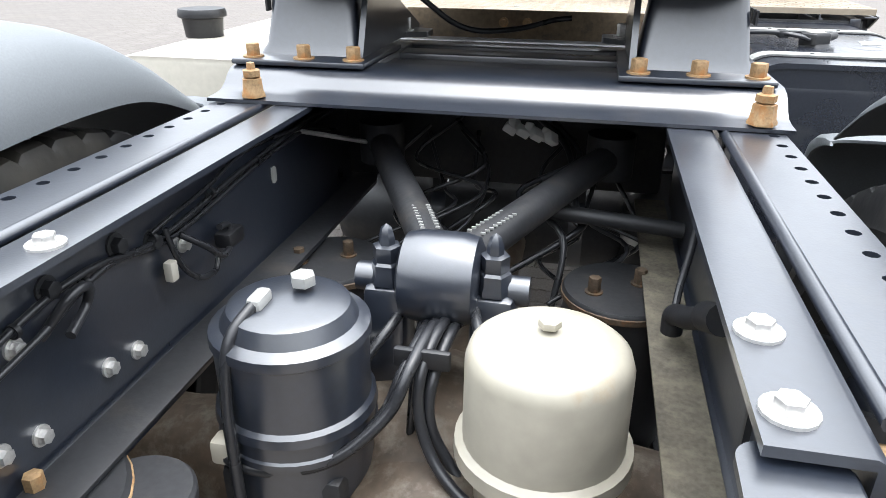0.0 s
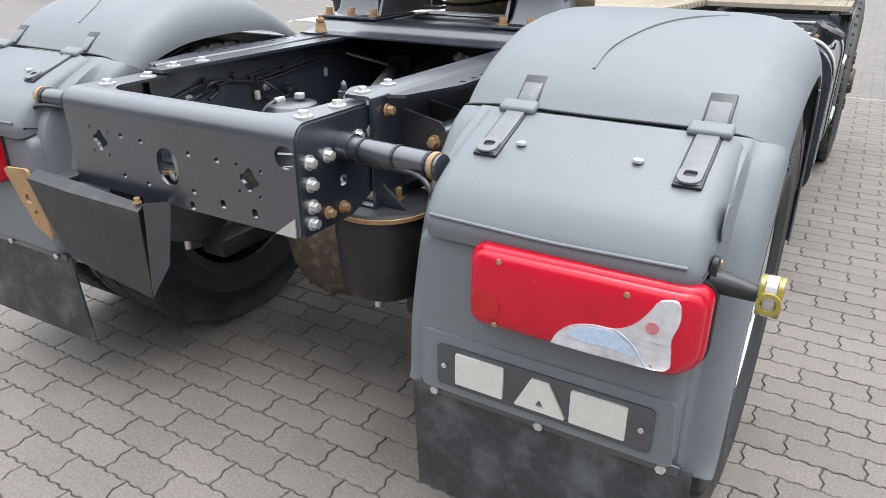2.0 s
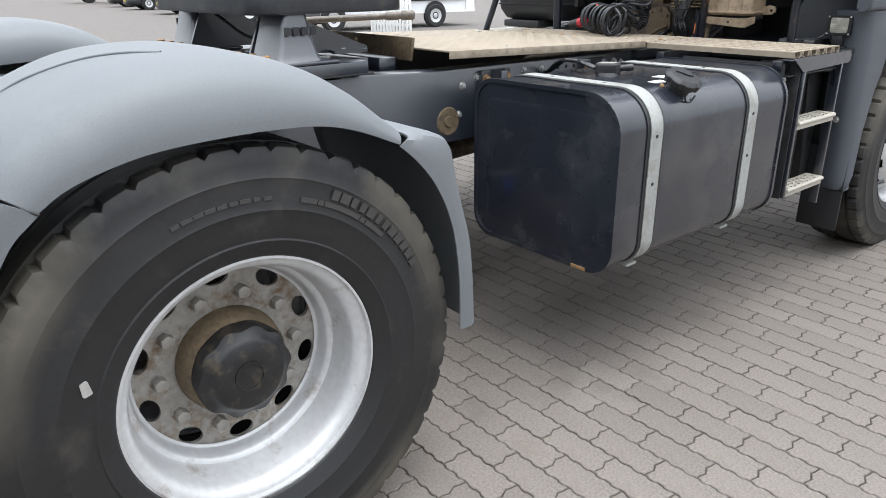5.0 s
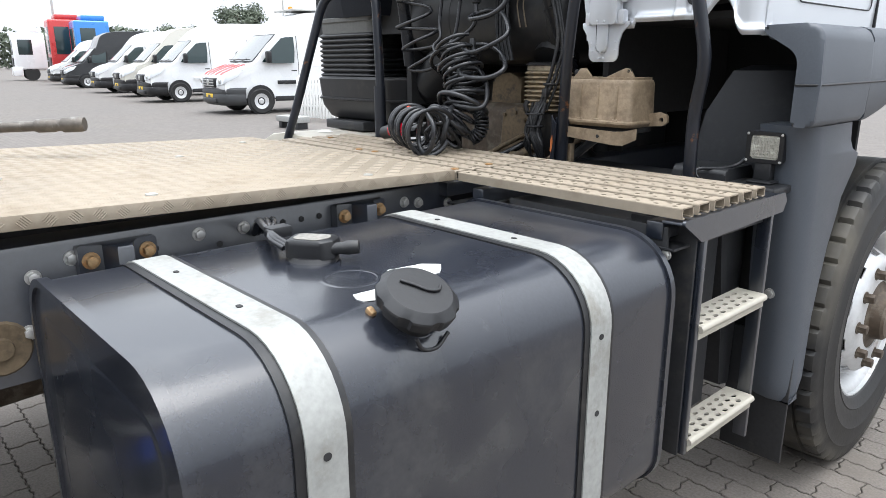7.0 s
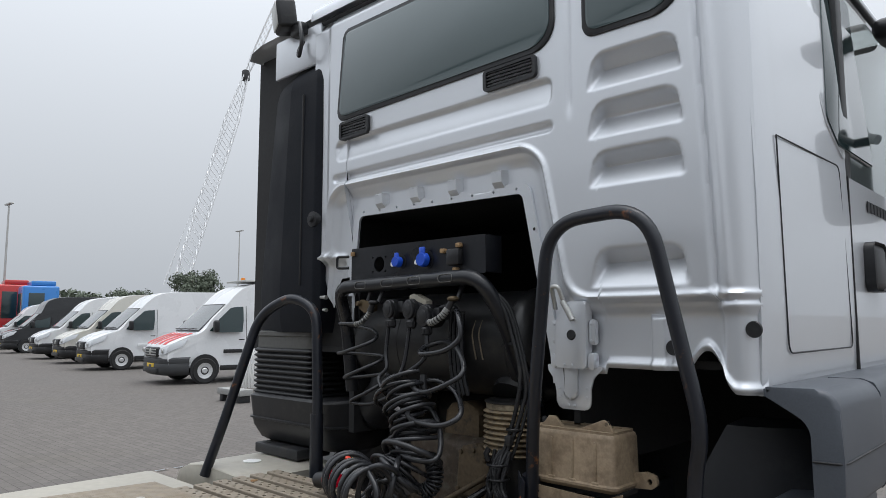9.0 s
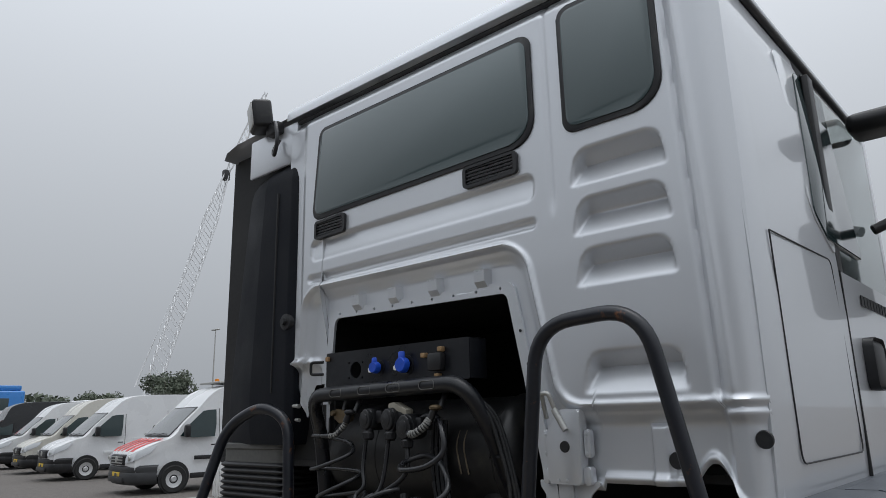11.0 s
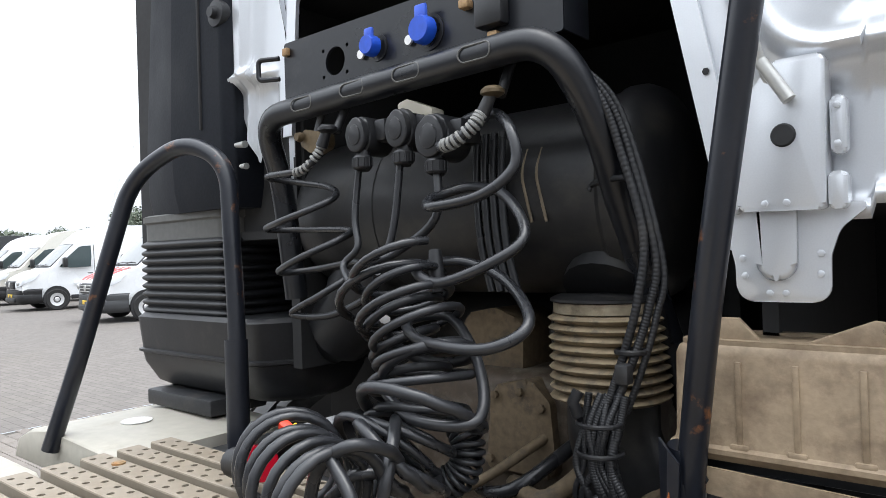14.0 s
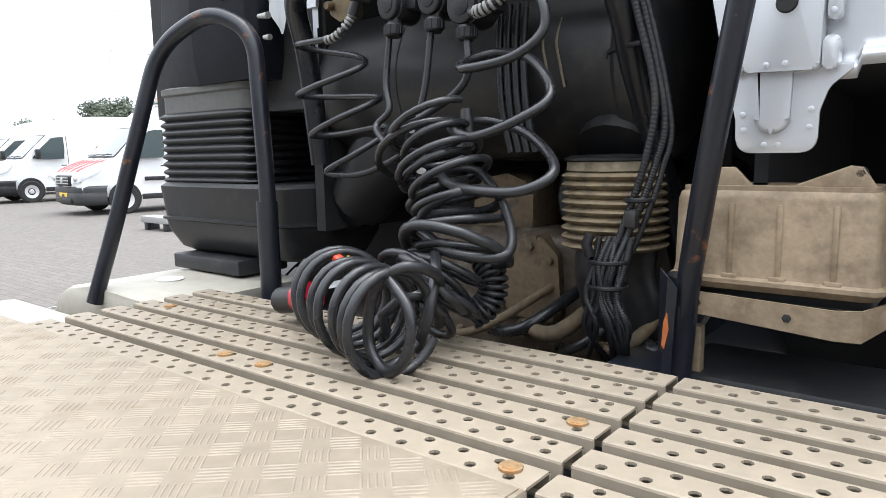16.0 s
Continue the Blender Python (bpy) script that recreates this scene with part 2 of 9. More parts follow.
def lathe(profile, axis="z", at=(0, 0, 0), n=24, bm=None):
    """Turns (radius, height) rings about an axis."""
    bm = bm or bmesh.new()
    turn = {"z": lambda r, h, a: (r * math.cos(a), r * math.sin(a), h), "x": lambda r, h, a: (h, r * math.cos(a), r * math.sin(a)), "y": lambda r, h, a: (r * math.cos(a), h, r * math.sin(a))}[axis]
    rings = []
    for r, h in profile:
        if r < 1e-5:
            rings.append([bm.verts.new(Vector(turn(0, h, 0)) + Vector(at))])
        else:
            rings.append([bm.verts.new(Vector(turn(r, h, 2 * math.pi * i / n)) + Vector(at)) for i in range(n)])
    for a, b in zip(rings, rings[1:]):
        for i in range(n):
            j = (i + 1) % n
            q = [a[i % len(a)], a[j % len(a)], b[j % len(b)], b[i % len(b)]]
            q = list(dict.fromkeys(q))
            if len(q) > 2:
                bm.faces.new(q)
    a, b = rings[-1], rings[0]
    if len(a) > 2 and len(b) > 2:
        for i in range(n):
            bm.faces.new((a[i], a[(i + 1) % n], b[(i + 1) % n], b[i]))
    else:
        for ring in (a, b):
            if len(ring) > 2:
                bm.faces.new(ring)
    return bm


def smooth_path(pts, step=6):
    """Points on a Catmull-Rom curve through pts."""
    p = [Vector(q) for q in pts]
    p = [2 * p[0] - p[1]] + p + [2 * p[-1] - p[-2]]
    out = []
    for i in range(1, len(p) - 2):
        for k in range(step):
            t = k / step
            out.append(0.5 * (2 * p[i] + (p[i + 1] - p[i - 1]) * t + (2 * p[i - 1] - 5 * p[i] + 4 * p[i + 1] - p[i + 2]) * t * t + (3 * p[i] - p[i - 1] - 3 * p[i + 1] + p[i + 2]) * t ** 3))
    return out + [p[-2]]


def bent(pts, r, n=6):
    """A polyline in space with its inner corners rounded."""
    p = [Vector(q) for q in pts]
    out = [p[0]]
    for a, c, b in zip(p, p[1:], p[2:]):
        d = min(r, 0.48 * (a - c).length, 0.48 * (b - c).length)
        s, e = c + (a - c).normalized() * d, c + (b - c).normalized() * d
        for k in range(n + 1):
            t = k / n
            out.append(s * (1 - t) ** 2 + c * 2 * t * (1 - t) + e * t * t)
    return out + [p[-1]]


def tube(path, r, n=10, bm=None, closed=False):
    """A round bar along a path; r is one radius or one for each point."""
    n = max(n, 10)
    bm = bm or bmesh.new()
    p = [Vector(q) for q in path]
    k = len(p)
    tang = [((p[(i + 1) % k] - p[i - 1]) if closed else (p[min(i + 1, k - 1)] - p[max(i - 1, 0)])).normalized() for i in range(k)]
    up = Vector((0, 0, 1)) if abs(tang[0].z) < 0.9 else Vector((1, 0, 0))
    nrm = (up - tang[0] * up.dot(tang[0])).normalized()
    rings = []
    for i in range(k):
        nrm = (nrm - tang[i] * nrm.dot(tang[i])).normalized()
        bi = tang[i].cross(nrm)
        ri = r[i] if isinstance(r, (list, tuple)) else r
        rings.append([bm.verts.new(p[i] + (nrm * math.cos(2 * math.pi * j / n) + bi * math.sin(2 * math.pi * j / n)) * ri) for j in range(n)])
    for a, b in list(zip(rings, rings[1:])) + ([(rings[-1], rings[0])] if closed else []):
        for j in range(n):
            bm.faces.new((a[j], a[(j + 1) % n], b[(j + 1) % n], b[j]))
    if not closed:
        bm.faces.new(rings[0])
        bm.faces.new(rings[-1])
    return bm


def loft(rings, closed_ring=False, caps=False, bm=None):
    """A skin over rows of points that all have the same count."""
    bm = bm or bmesh.new()
    vs = [[bm.verts.new(p) for p in row] for row in rings]
    n = len(vs[0])
    for a, b in zip(vs, vs[1:]):
        for i in range(n if closed_ring else n - 1):
            j = (i + 1) % n
            bm.faces.new((a[i], a[j], b[j], b[i]))
    if caps:
        bm.faces.new(vs[0])
        bm.faces.new(vs[-1])
    return bm


def thicken(bm, t):
    """Gives an open sheet a second side, t behind the first, and closes its border."""
    bmesh.ops.recalc_face_normals(bm, faces=bm.faces)
    bm.normal_update()
    faces, rim = list(bm.faces), [e for e in bm.edges if e.is_boundary]
    twin = {v: bm.verts.new(v.co - v.normal * t) for v in list(bm.verts)}
    for f in faces:
        bm.faces.new([twin[v] for v in reversed(f.verts)])
    for e in rim:
        a, b = e.verts
        bm.faces.new((a, b, twin[b], twin[a]))
    bmesh.ops.recalc_face_normals(bm, faces=bm.faces)
    return bm


def bolt_mesh(r=0.012, h=0.012, washer=0.0):
    """A hexagonal bolt head on its washer, pointing up."""
    bm = bmesh.new()
    if washer:
        lathe([(washer, 0), (washer, 0.003), (0.5 * washer, 0.003)], n=16, bm=bm)
    hexa = [(r * math.cos(a * math.pi / 3), r * math.sin(a * math.pi / 3)) for a in range(6)]
    return prism(hexa, "z", 0.002, h, bevel=0.12 * r, bm=bm)


TURN_TO = {"z": pose(0, 0, 0), "-y": pose(0, 0, 0, 90, 0, 0), "x": pose(0, 0, 0, 0, 90, 0), "-x": pose(0, 0, 0, 0, -90, 0), "y": pose(0, 0, 0, -90, 0, 0)}
BOLTS = {}


def bolts(parent, places, axis="z", kind="steel", r=0.012, h=0.014, washer=0.018, mat=None):
    """Bolt heads at places, pointing along the axis; alike ones share a mesh."""
    mat = mat or (RUST if kind == "rusty" else STEEL)
    key = (r, h, washer, mat.name)
    for p in places:
        m = Matrix.Translation(p) @ TURN_TO[axis]
        if key not in BOLTS:
            BOLTS[key] = part("bolt", bolt_mesh(r, h, washer), mat, parent, ("rust-brown " if mat is RUST else "") + "hexagon bolt")
            BOLTS[key].matrix_basis = m
        else:
            again(BOLTS[key], m, parent)

# ---- ground ----
def paving_material():
    m = material("grey_block_paving", (0.155, 0.137, 0.121), 0.86, 0, 0.42, 120, 1.1, 0.55, (0.125, 0.109, 0.092), 0.3, random_tone=0.08)
    return m
PAVER = paving_material()
PAVE_ROWS, PAVE_STEP, PAVE_LONG = 2.104, 0.1048, 0.2096
def far_paving():
    """The same paving where the blocks are too small to tell apart: joints as fine lines."""
    m = material("grey_paving_far", (0.138, 0.124, 0.113), 0.86, 0, 0.22, 18, 0.25, 0.0, (0.14, 0.125, 0.108), 0.25)
    n, l = m.node_tree.nodes, m.node_tree.links
    b = n["Principled BSDF"]
    src = b.inputs["Base Color"].links[0].from_socket
    tc = n.new("ShaderNodeTexCoord")
    br = n.new("ShaderNodeTexBrick")
    br.inputs["Scale"].default_value = 1.0
    br.inputs["Brick Width"].default_value, br.inputs["Row Height"].default_value = PAVE_LONG, PAVE_STEP
    br.inputs["Mortar Size"].default_value, br.inputs["Mortar Smooth"].default_value = 0.004, 0.3
    br.inputs["Color1"].default_value, br.inputs["Color2"].default_value, br.inputs["Mortar"].default_value = (1, 1, 1, 1), (0.84, 0.84, 0.84, 1), (0.45, 0.43, 0.4, 1)
    l.new(tc.outputs["Object"], br.inputs["Vector"])
    mul = n.new("ShaderNodeMix")
    mul.data_type, mul.blend_type = "RGBA", "MULTIPLY"
    mul.inputs[0].default_value = 1.0
    l.new(src, mul.inputs[6])
    l.new(br.outputs["Color"], mul.inputs[7])
    l.new(mul.outputs[2], b.inputs["Base Color"])
    return m
PX0, PX1 = 1.687 - 36.5 * PAVE_LONG, 1.687 + 13.5 * PAVE_LONG
PY0, PY1 = PAVE_ROWS - 41 * PAVE_STEP, PAVE_ROWS + 52 * PAVE_STEP        # the stretch where the blocks are modelled
bm = bmesh.new()
for x0, x1, y0, y1, z in ((-450, PX0, -450, 450, 0), (PX1, 450, -450, 450, 0), (PX0, PX1, -450, PY0, 0), (PX0, PX1, PY1, 450, 0), (PX0, PX1, PY0, PY1, -0.0065)):
    bm.faces.new([bm.verts.new(p) for p in ((x0, y0, z), (x1, y0, z), (x1, y1, z), (x0, y1, z))])
FAR_PAVE = far_paving()
JOINT = material("sandy_joint", (0.062, 0.056, 0.048), 0.95, 0, 0.5, 200, 3, 0.4)
ground = part("ground", bm, [FAR_PAVE, JOINT], smooth=False)
ground.data.polygons[4].material_index = 1
tagged(ground, "grey concrete block paving of a wide yard", "ground", kind="structure")

# plain wall added out of view behind; darkens rear faces and reflections
wall = part("wall_south", bx(-22, 26, -9.4, -9.0, 0.0, 5.5, 0.02), material("grey_hall_cladding", (0.20, 0.20, 0.205), 0.7, 0, 0.2, 12, 0.6, 0.1), smooth=False)
tagged(wall, "plain grey hall wall along the paved yard", "wall", kind="structure")

# ---- the lorry ----
truck = thing("tractor_unit", "silver and grey two-axle lorry tractor unit standing on block paving", "lorry")
CX, HW = -0.015, 0.387           # middle of the frame, half of its width at the rear
XL, XR = CX - HW, CX + HW


def group(name, label="", parent=None):
    e = new(name)
    e.empty_display_size = 0.1
    e.parent = parent or truck
    return tagged(e, label)


# frame rails
RAIL, RAIL_TOP = 0.390, 1.058    # outer face and top of the rails


def rail(side):
    xs = lambda y: 0.002 + side * (RAIL + 0.096 * min(max((y - 2.35) / 0.4, 0), 1))
    rows = []
    for y in (1.172, 1.8, 2.35, 2.5, 2.75, 3.6, 4.6, 5.9):
        o, t = xs(y), 0.009
        i = o - side * 0.077
        zt = RAIL_TOP - 0.008 * min(max((y - 2.35) / 0.4, 0), 1)
        rows.append([(o, y, 0.782), (o, y, zt - 0.012), (o - side * 0.003, y, zt - 0.004), (o - side * 0.011, y, zt), (i, y, zt), (i, y, zt - t), (o - side * t, y, zt - t), (o - side * t, y, 0.782 + t), (i, y, 0.782 + t), (i, y, 0.782)])
    r = part("frame_rail", loft(rows, True, True), CHASSIS, truck, "dark blue-grey steel frame rail")
    s = side
    # perforated shelf outside the rail, its rear corner cut off
    x0, x1 = 0.404, 0.498
    out = [(x0, 1.215), (0.446, 1.232), (x1, 1.40), (x1, 2.35), (x0, 2.35)]
    holes = [disc(x1 - 0.02, 1.385 + 0.0567 * k, 0.0085, 10) for k in range(1, 16)]
    if s < 0:
        out = [(-x, y) for x, y in out]
        holes = [[(-x, y) for x, y in h] for h in holes]
    part("perforated_shelf", plate(out, holes, "z", RAIL_TOP - 0.008, RAIL_TOP), CHASSIS, r, "dark steel shelf with a row of holes")
    part("shelf_lip", tube([(s * 0.407, 1.22, RAIL_TOP - 0.006), (s * 0.407, 2.36, RAIL_TOP - 0.006)], 0.008, 8), CHASSIS, r)
    bolts(r, [(s * 0.338, 1.21 + 0.02 * (s < 0), RAIL_TOP), (s * 0.338, 1.315 + 0.02 * (s < 0), RAIL_TOP)], "z", r=0.0115, h=0.013, washer=0.02)
    return r
rail_r, rail_l = rail(1), rail(-1)
DUSTY = material("dust_covered_steel", (0.10, 0.088, 0.066), 0.9, 0, 0.45, 130, 12, 0.8, (0.16, 0.14, 0.10), 0.5)
part("lower_flange", bx(0.306, 0.372, 1.2, 2.34, 0.792, 0.798, 0.001), DUSTY, rail_r, "lower flange covered with sandy dirt")
part("lower_flange", bx(-0.372, -0.306, 1.2, 2.34, 0.792, 0.797, 0.001), CHASSIS_DULL, rail_l)
bolts(rail_l, [(-0.379, y, z) for y, z in ((1.425, 0.844), (1.482, 0.834), (1.303, 0.834), (1.25, 0.85), (1.30, 0.95), (1.62, 0.93))], "x", r=0.009, h=0.012, washer=0.013)
bolts(rail_l, [(-0.379, y, z) for y, z in ((1.36, 0.99), (1.48, 0.99), (1.55, 0.965))], "x", r=0.011, h=0.014, washer=0.016, mat=CHASSIS_DULL)

# cable harness on the left rail's inner face
harness = group("cable_harness", "black cable harness clipped along the frame rail")
xw = XL + 0.031
part("cable", tube(smooth_path([(xw, 1.14, 0.93), (xw, 1.3, 0.975), (xw, 1.42, 0.985), (xw, 1.56, 0.965), (xw, 1.8, 0.985), (xw, 2.1, 1.0), (xw, 2.4, 1.0)]), 0.0045, 6), HOSE, harness)
part("cable", tube(smooth_path([(xw, 1.14, 0.915), (xw + 0.01, 1.32, 0.955), (xw, 1.45, 0.975), (xw, 1.6, 0.955), (xw, 1.9, 0.98), (xw, 2.3, 0.99)]), 0.004, 6), HOSE, harness)
part("cable", tube(smooth_path([(xw + 0.004, 1.60, 0.955), (xw + 0.025, 1.63, 0.925), (xw + 0.03, 1.665, 0.895), (xw + 0.02, 1.71, 0.9), (xw + 0.015, 1.715, 0.925), (xw + 0.02, 1.68, 0.935)]), 0.005, 6), HOSE, harness)
part("plug", bx(xw, xw + 0.03, 1.69, 1.74, 0.892, 0.918, 0.006), BLACK_PLASTIC, harness)
part("loop", tube(smooth_path([(xw, 1.33, 0.945), (xw + 0.025, 1.355, 0.985), (xw + 0.025, 1.385, 0.985), (xw + 0.01, 1.395, 0.955), (xw + 0.02, 1.35, 0.94)]), 0.006, 6), HOSE, harness)
for y in (1.30, 1.41, 1.545, 1.70, 1.86):
    part("cable_tie", lathe([(0.0065, -0.003), (0.0085, -0.003), (0.0085, 0.003), (0.0065, 0.003)], "y", at=(xw, y, 0.972 if y < 1.6 else 0.983), n=12), BLACK_PLASTIC, harness)
part("cable", tube(smooth_path([(xw, 1.543, 0.979), (xw, 1.60, 0.985), (xw, 1.708, 0.995), (xw, 1.82, 1.012), (xw, 2.026, 0.996), (xw, 2.25, 0.94)]), 0.0035, 8), HOSE, harness)
part("cable", tube(smooth_path([(xw + 0.004, 1.569, 0.977), (xw + 0.008, 1.574, 0.945), (xw + 0.012, 1.589, 0.906), (xw + 0.014, 1.623, 0.876), (xw + 0.012, 1.665, 0.867), (xw + 0.008, 1.686, 0.88)]), 0.0045, 8), HOSE, harness)
part("pale_clip", bx(xw, xw + 0.014, 1.555, 1.572, 0.900, 0.93, 0.003), BEIGE_PLAIN, harness, "pale plastic clip")
# no hole is cut: the slot's brightness is a pale plate on the web
part("rail_slot", plate(rounded([(1.925, 0.918), (1.945, 0.918), (1.945, 0.95), (1.925, 0.95)], 0.009), [], "x", -0.3788, -0.3772), ALU, harness, "pale slot in the rail")
sensor = group("level_sensor", "black elbow sensor with a hose on the frame rail")
part("body", tube(smooth_path([(0.365, 1.62, 0.90), (0.345, 1.66, 0.875), (0.335, 1.71, 0.85), (0.335, 1.715, 0.82)]), 0.016, 14), BLACK_PLASTIC, sensor)
part("collar", tube([(0.372, 1.585, 0.918), (0.362, 1.63, 0.897)], 0.021, 14), BLACK_PLASTIC, sensor)
part("hose", tube(smooth_path([(0.335, 1.715, 0.82), (0.345, 1.77, 0.86), (0.358, 1.80, 0.92), (0.366, 1.83, 0.98), (0.37, 1.93, 1.0)]), 0.006, 8), HOSE, sensor)
part("stay", tube([(XL + 0.012, 2.02, 1.0), (XL + 0.16, 2.28, 0.90)], 0.005, 6), STEEL, harness, "thin bright steel stay")

# closing crossmember: a folded plate
GREY_CABLE = material("grey_cable_sheath", (0.14, 0.14, 0.145), 0.45, 0, 0.2)
holes = [rounded([(x - w, z - h), (x + w, z - h), (x + w, z + h), (x - w, z + h)], r) for x, z, w, h, r in ((-0.032, 0.893, 0.036, 0.046, 0.034), (0.344, 0.972, 0.027, 0.025, 0.0245))]
for cx, cz in ((0.234, 0.905), (-0.275, 0.925)):
    clover = []
    for k in range(32):
        a = 2 * math.pi * k / 32
        q = 0.0235 + 0.0045 * math.cos(4 * a + 0.6)
        clover.append((cx + q * math.cos(a), cz + q * math.sin(a)))
    holes.append(clover)
    holes += [disc(cx + 0.045 * math.cos(a), cz + 0.045 * math.sin(a), 0.005, 8) for a in (0.6, 2.4, 3.9, 5.4)]
holes += [disc(x, z, 0.0075, 9) for x, z in ((-0.117, 0.943), (-0.19, 0.947), (-0.202, 0.843), (-0.113, 0.837), (0.047, 0.936), (0.14, 0.935), (0.048, 0.845))]
holes += [rounded(rect(x - 0.008, x + 0.008, z - 0.011, z + 0.011), 0.0075) for x, z in ((0.141, 0.832), (0.24, 0.828), (0.036, 0.838 - 0.03))]
crossmember = part("rear_crossmember", plate(rounded(rect(XL, XR, 0.795, 1.003), [0.01, 0.01, 0, 0]), holes, "y", 0.925, 0.934), CHASSIS, truck, "dark blue-grey folded steel closing crossmember with punched holes")
rows = []
for k in range(8):
    a = math.pi / 2 * k / 7
    yy, zz = 0.925 + 0.04 * (1 - math.cos(a)), 1.003 + 0.04 * math.sin(a)
    rows.append([(XL + 0.0, yy, zz), (XL + 0.02, yy, zz), (XR - 0.02, yy, zz), (XR, yy, zz)])
part("fold", thicken(loft(rows), 0.008), CHASSIS, crossmember)
top = rounded([(XL, 0.965), (XR, 0.965), (XR, 1.18), (XR - 0.015, 1.195), (0.302, 1.195), (0.296, 0.985), (-0.306, 0.985), (-0.312, 1.195), (XL + 0.015, 1.195), (XL, 1.18)], [0, 0, 0.02, 0.02, 0.02, 0.07, 0.07, 0.02, 0.02, 0.02], 7)
part("top_flange", plate(top, [], "z", 1.035, 1.043), CHASSIS, crossmember)
for s, x in ((-1, XL), (1, XR)):
    f = part("side_flange", plate(rounded([(0.93, 0.795), (1.1, 0.795), (1.25, 0.86), (1.245, 0.93), (1.19, 1.037), (0.945, 1.037), (0.93, 1.01)], [0.01, 0.03, 0.03, 0.04, 0.02, 0.02, 0.02]), [rounded(rect(1.06, 1.085, 0.875, 0.9), 0.01)], "x", x - 0.005, x + 0.005), CHASSIS, crossmember)
    ax, px = ("x", x + 0.005) if s > 0 else ("-x", x - 0.005)
    bolts(crossmember, [(px, y, z) for y, z in ((0.963, 0.957), (0.963, 0.908), (0.963, 0.858), (0.96, 0.821), (1.023, 0.958))], ax, r=0.0115, h=0.016, washer=0.017)
    bolts(crossmember, [(px, 1.014, 0.828), (px, 1.066, 0.826)], ax, "rusty", r=0.0105, h=0.016, washer=0.015)
    bolts(crossmember, [(px, 1.185, 0.975), (px, 1.136, 0.975)], ax, r=0.0105, h=0.012, washer=0.016)
bolts(crossmember, [(x, y, 1.043) for x, y in ((0.340, 0.998), (0.338, 1.115), (-0.342, 1.02), (-0.335, 1.14))], "z", r=0.0125, h=0.014, washer=0.021)
part("cable_loop", tube(smooth_path([(-0.075, 0.99, 0.965), (-0.045, 0.955, 0.915), (-0.02, 0.945, 0.875), (-0.035, 0.943, 0.857), (-0.058, 0.95, 0.866)]), 0.0055, 8), GREY_CABLE, crossmember, "grey cable seen through the hole")
# folded corner of the dark plate; its glint is painted as pale metal
part("torn_tab", plate([(0.300, 0.795), (0.36, 0.795), (0.36, 0.84)], [], "y", 0.921, 0.9245), ALU, crossmember, "bare bright metal corner")

# supports of the mudguards
for s in (-1, 1):
    X = lambda x: CX + s * (x - CX)
    g = group("mudguard_stay", "dark painted tube stay of the mudguard")
    part("tube", tube([(X(0.36), 1.075, 0.968), (X(0.66), 1.035, 0.972)], 0.0265, 16), CHASSIS, g)
    part("end_collar", tube([(X(0.640), 1.037, 0.972), (X(0.651), 1.0355, 0.972)], 0.029, 16), RUST, g, "rusty collar")
    part("sleeve", tube([(X(0.372), 1.0735, 0.968), (X(0.42), 1.067, 0.969)], 0.0315, 16), CHASSIS, g)
    for t in (0.30, 0.62, 0.9):
        a, b = Vector((X(0.36), 1.075, 0.968)), Vector((X(0.66), 1.035, 0.972))
        part("cable_tie", tube([a.lerp(b, t - 0.012), a.lerp(b, t + 0.012)], 0.0285, 14), BLACK_PLASTIC, g)
    part("cable", tube(smooth_path([(X(0.43), 1.06, 0.94), (X(0.56), 1.03, 0.953), (X(0.64), 1.0, 0.95), (X(0.665), 0.99, 0.90), (X(0.655), 0.985, 0.80)]), 0.006, 6), HOSE, g)
    # shock absorber bracket and bolts outside the rail
    b = group("damper_bracket", "dark triangular bracket with a damper eye")
    for y0 in (1.30, 1.42):
        part("cheek", plate(rounded([(X(0.376), 1.01), (X(0.376), 0.80), (X(0.44), 0.84), (X(0.52), 0.93), (X(0.50), 0.985), (X(0.43), 1.0)] if s > 0 else [(X(0.376), 1.01), (X(0.43), 1.0), (X(0.50), 0.985), (X(0.52), 0.93), (X(0.44), 0.84), (X(0.376), 0.80)], 0.015), [], "y", y0, y0 + 0.008), CHASSIS_DULL, b)
    part("damper_eye", lathe([(0.0, 1.31), (0.034, 1.31), (0.036, 1.315), (0.036, 1.415), (0.034, 1.42), (0.0, 1.42)], "y", at=(X(0.482), 0, 0.937), n=16), CHASSIS, b)
    part("damper", tube([(X(0.482), 1.365, 0.92), (X(0.50), 1.40, 0.55)], 0.03, 12), CHASSIS_DULL, b)
    bolts(b, [(X(0.482), 1.299, 0.937)], "-y", "rusty", r=0.013, h=0.02, washer=0.017)
    bolts(b, [(X(0.397), 1.224, 1.02)], "x" if s > 0 else "-x", "rusty", r=0.011, h=0.02, washer=0.015)

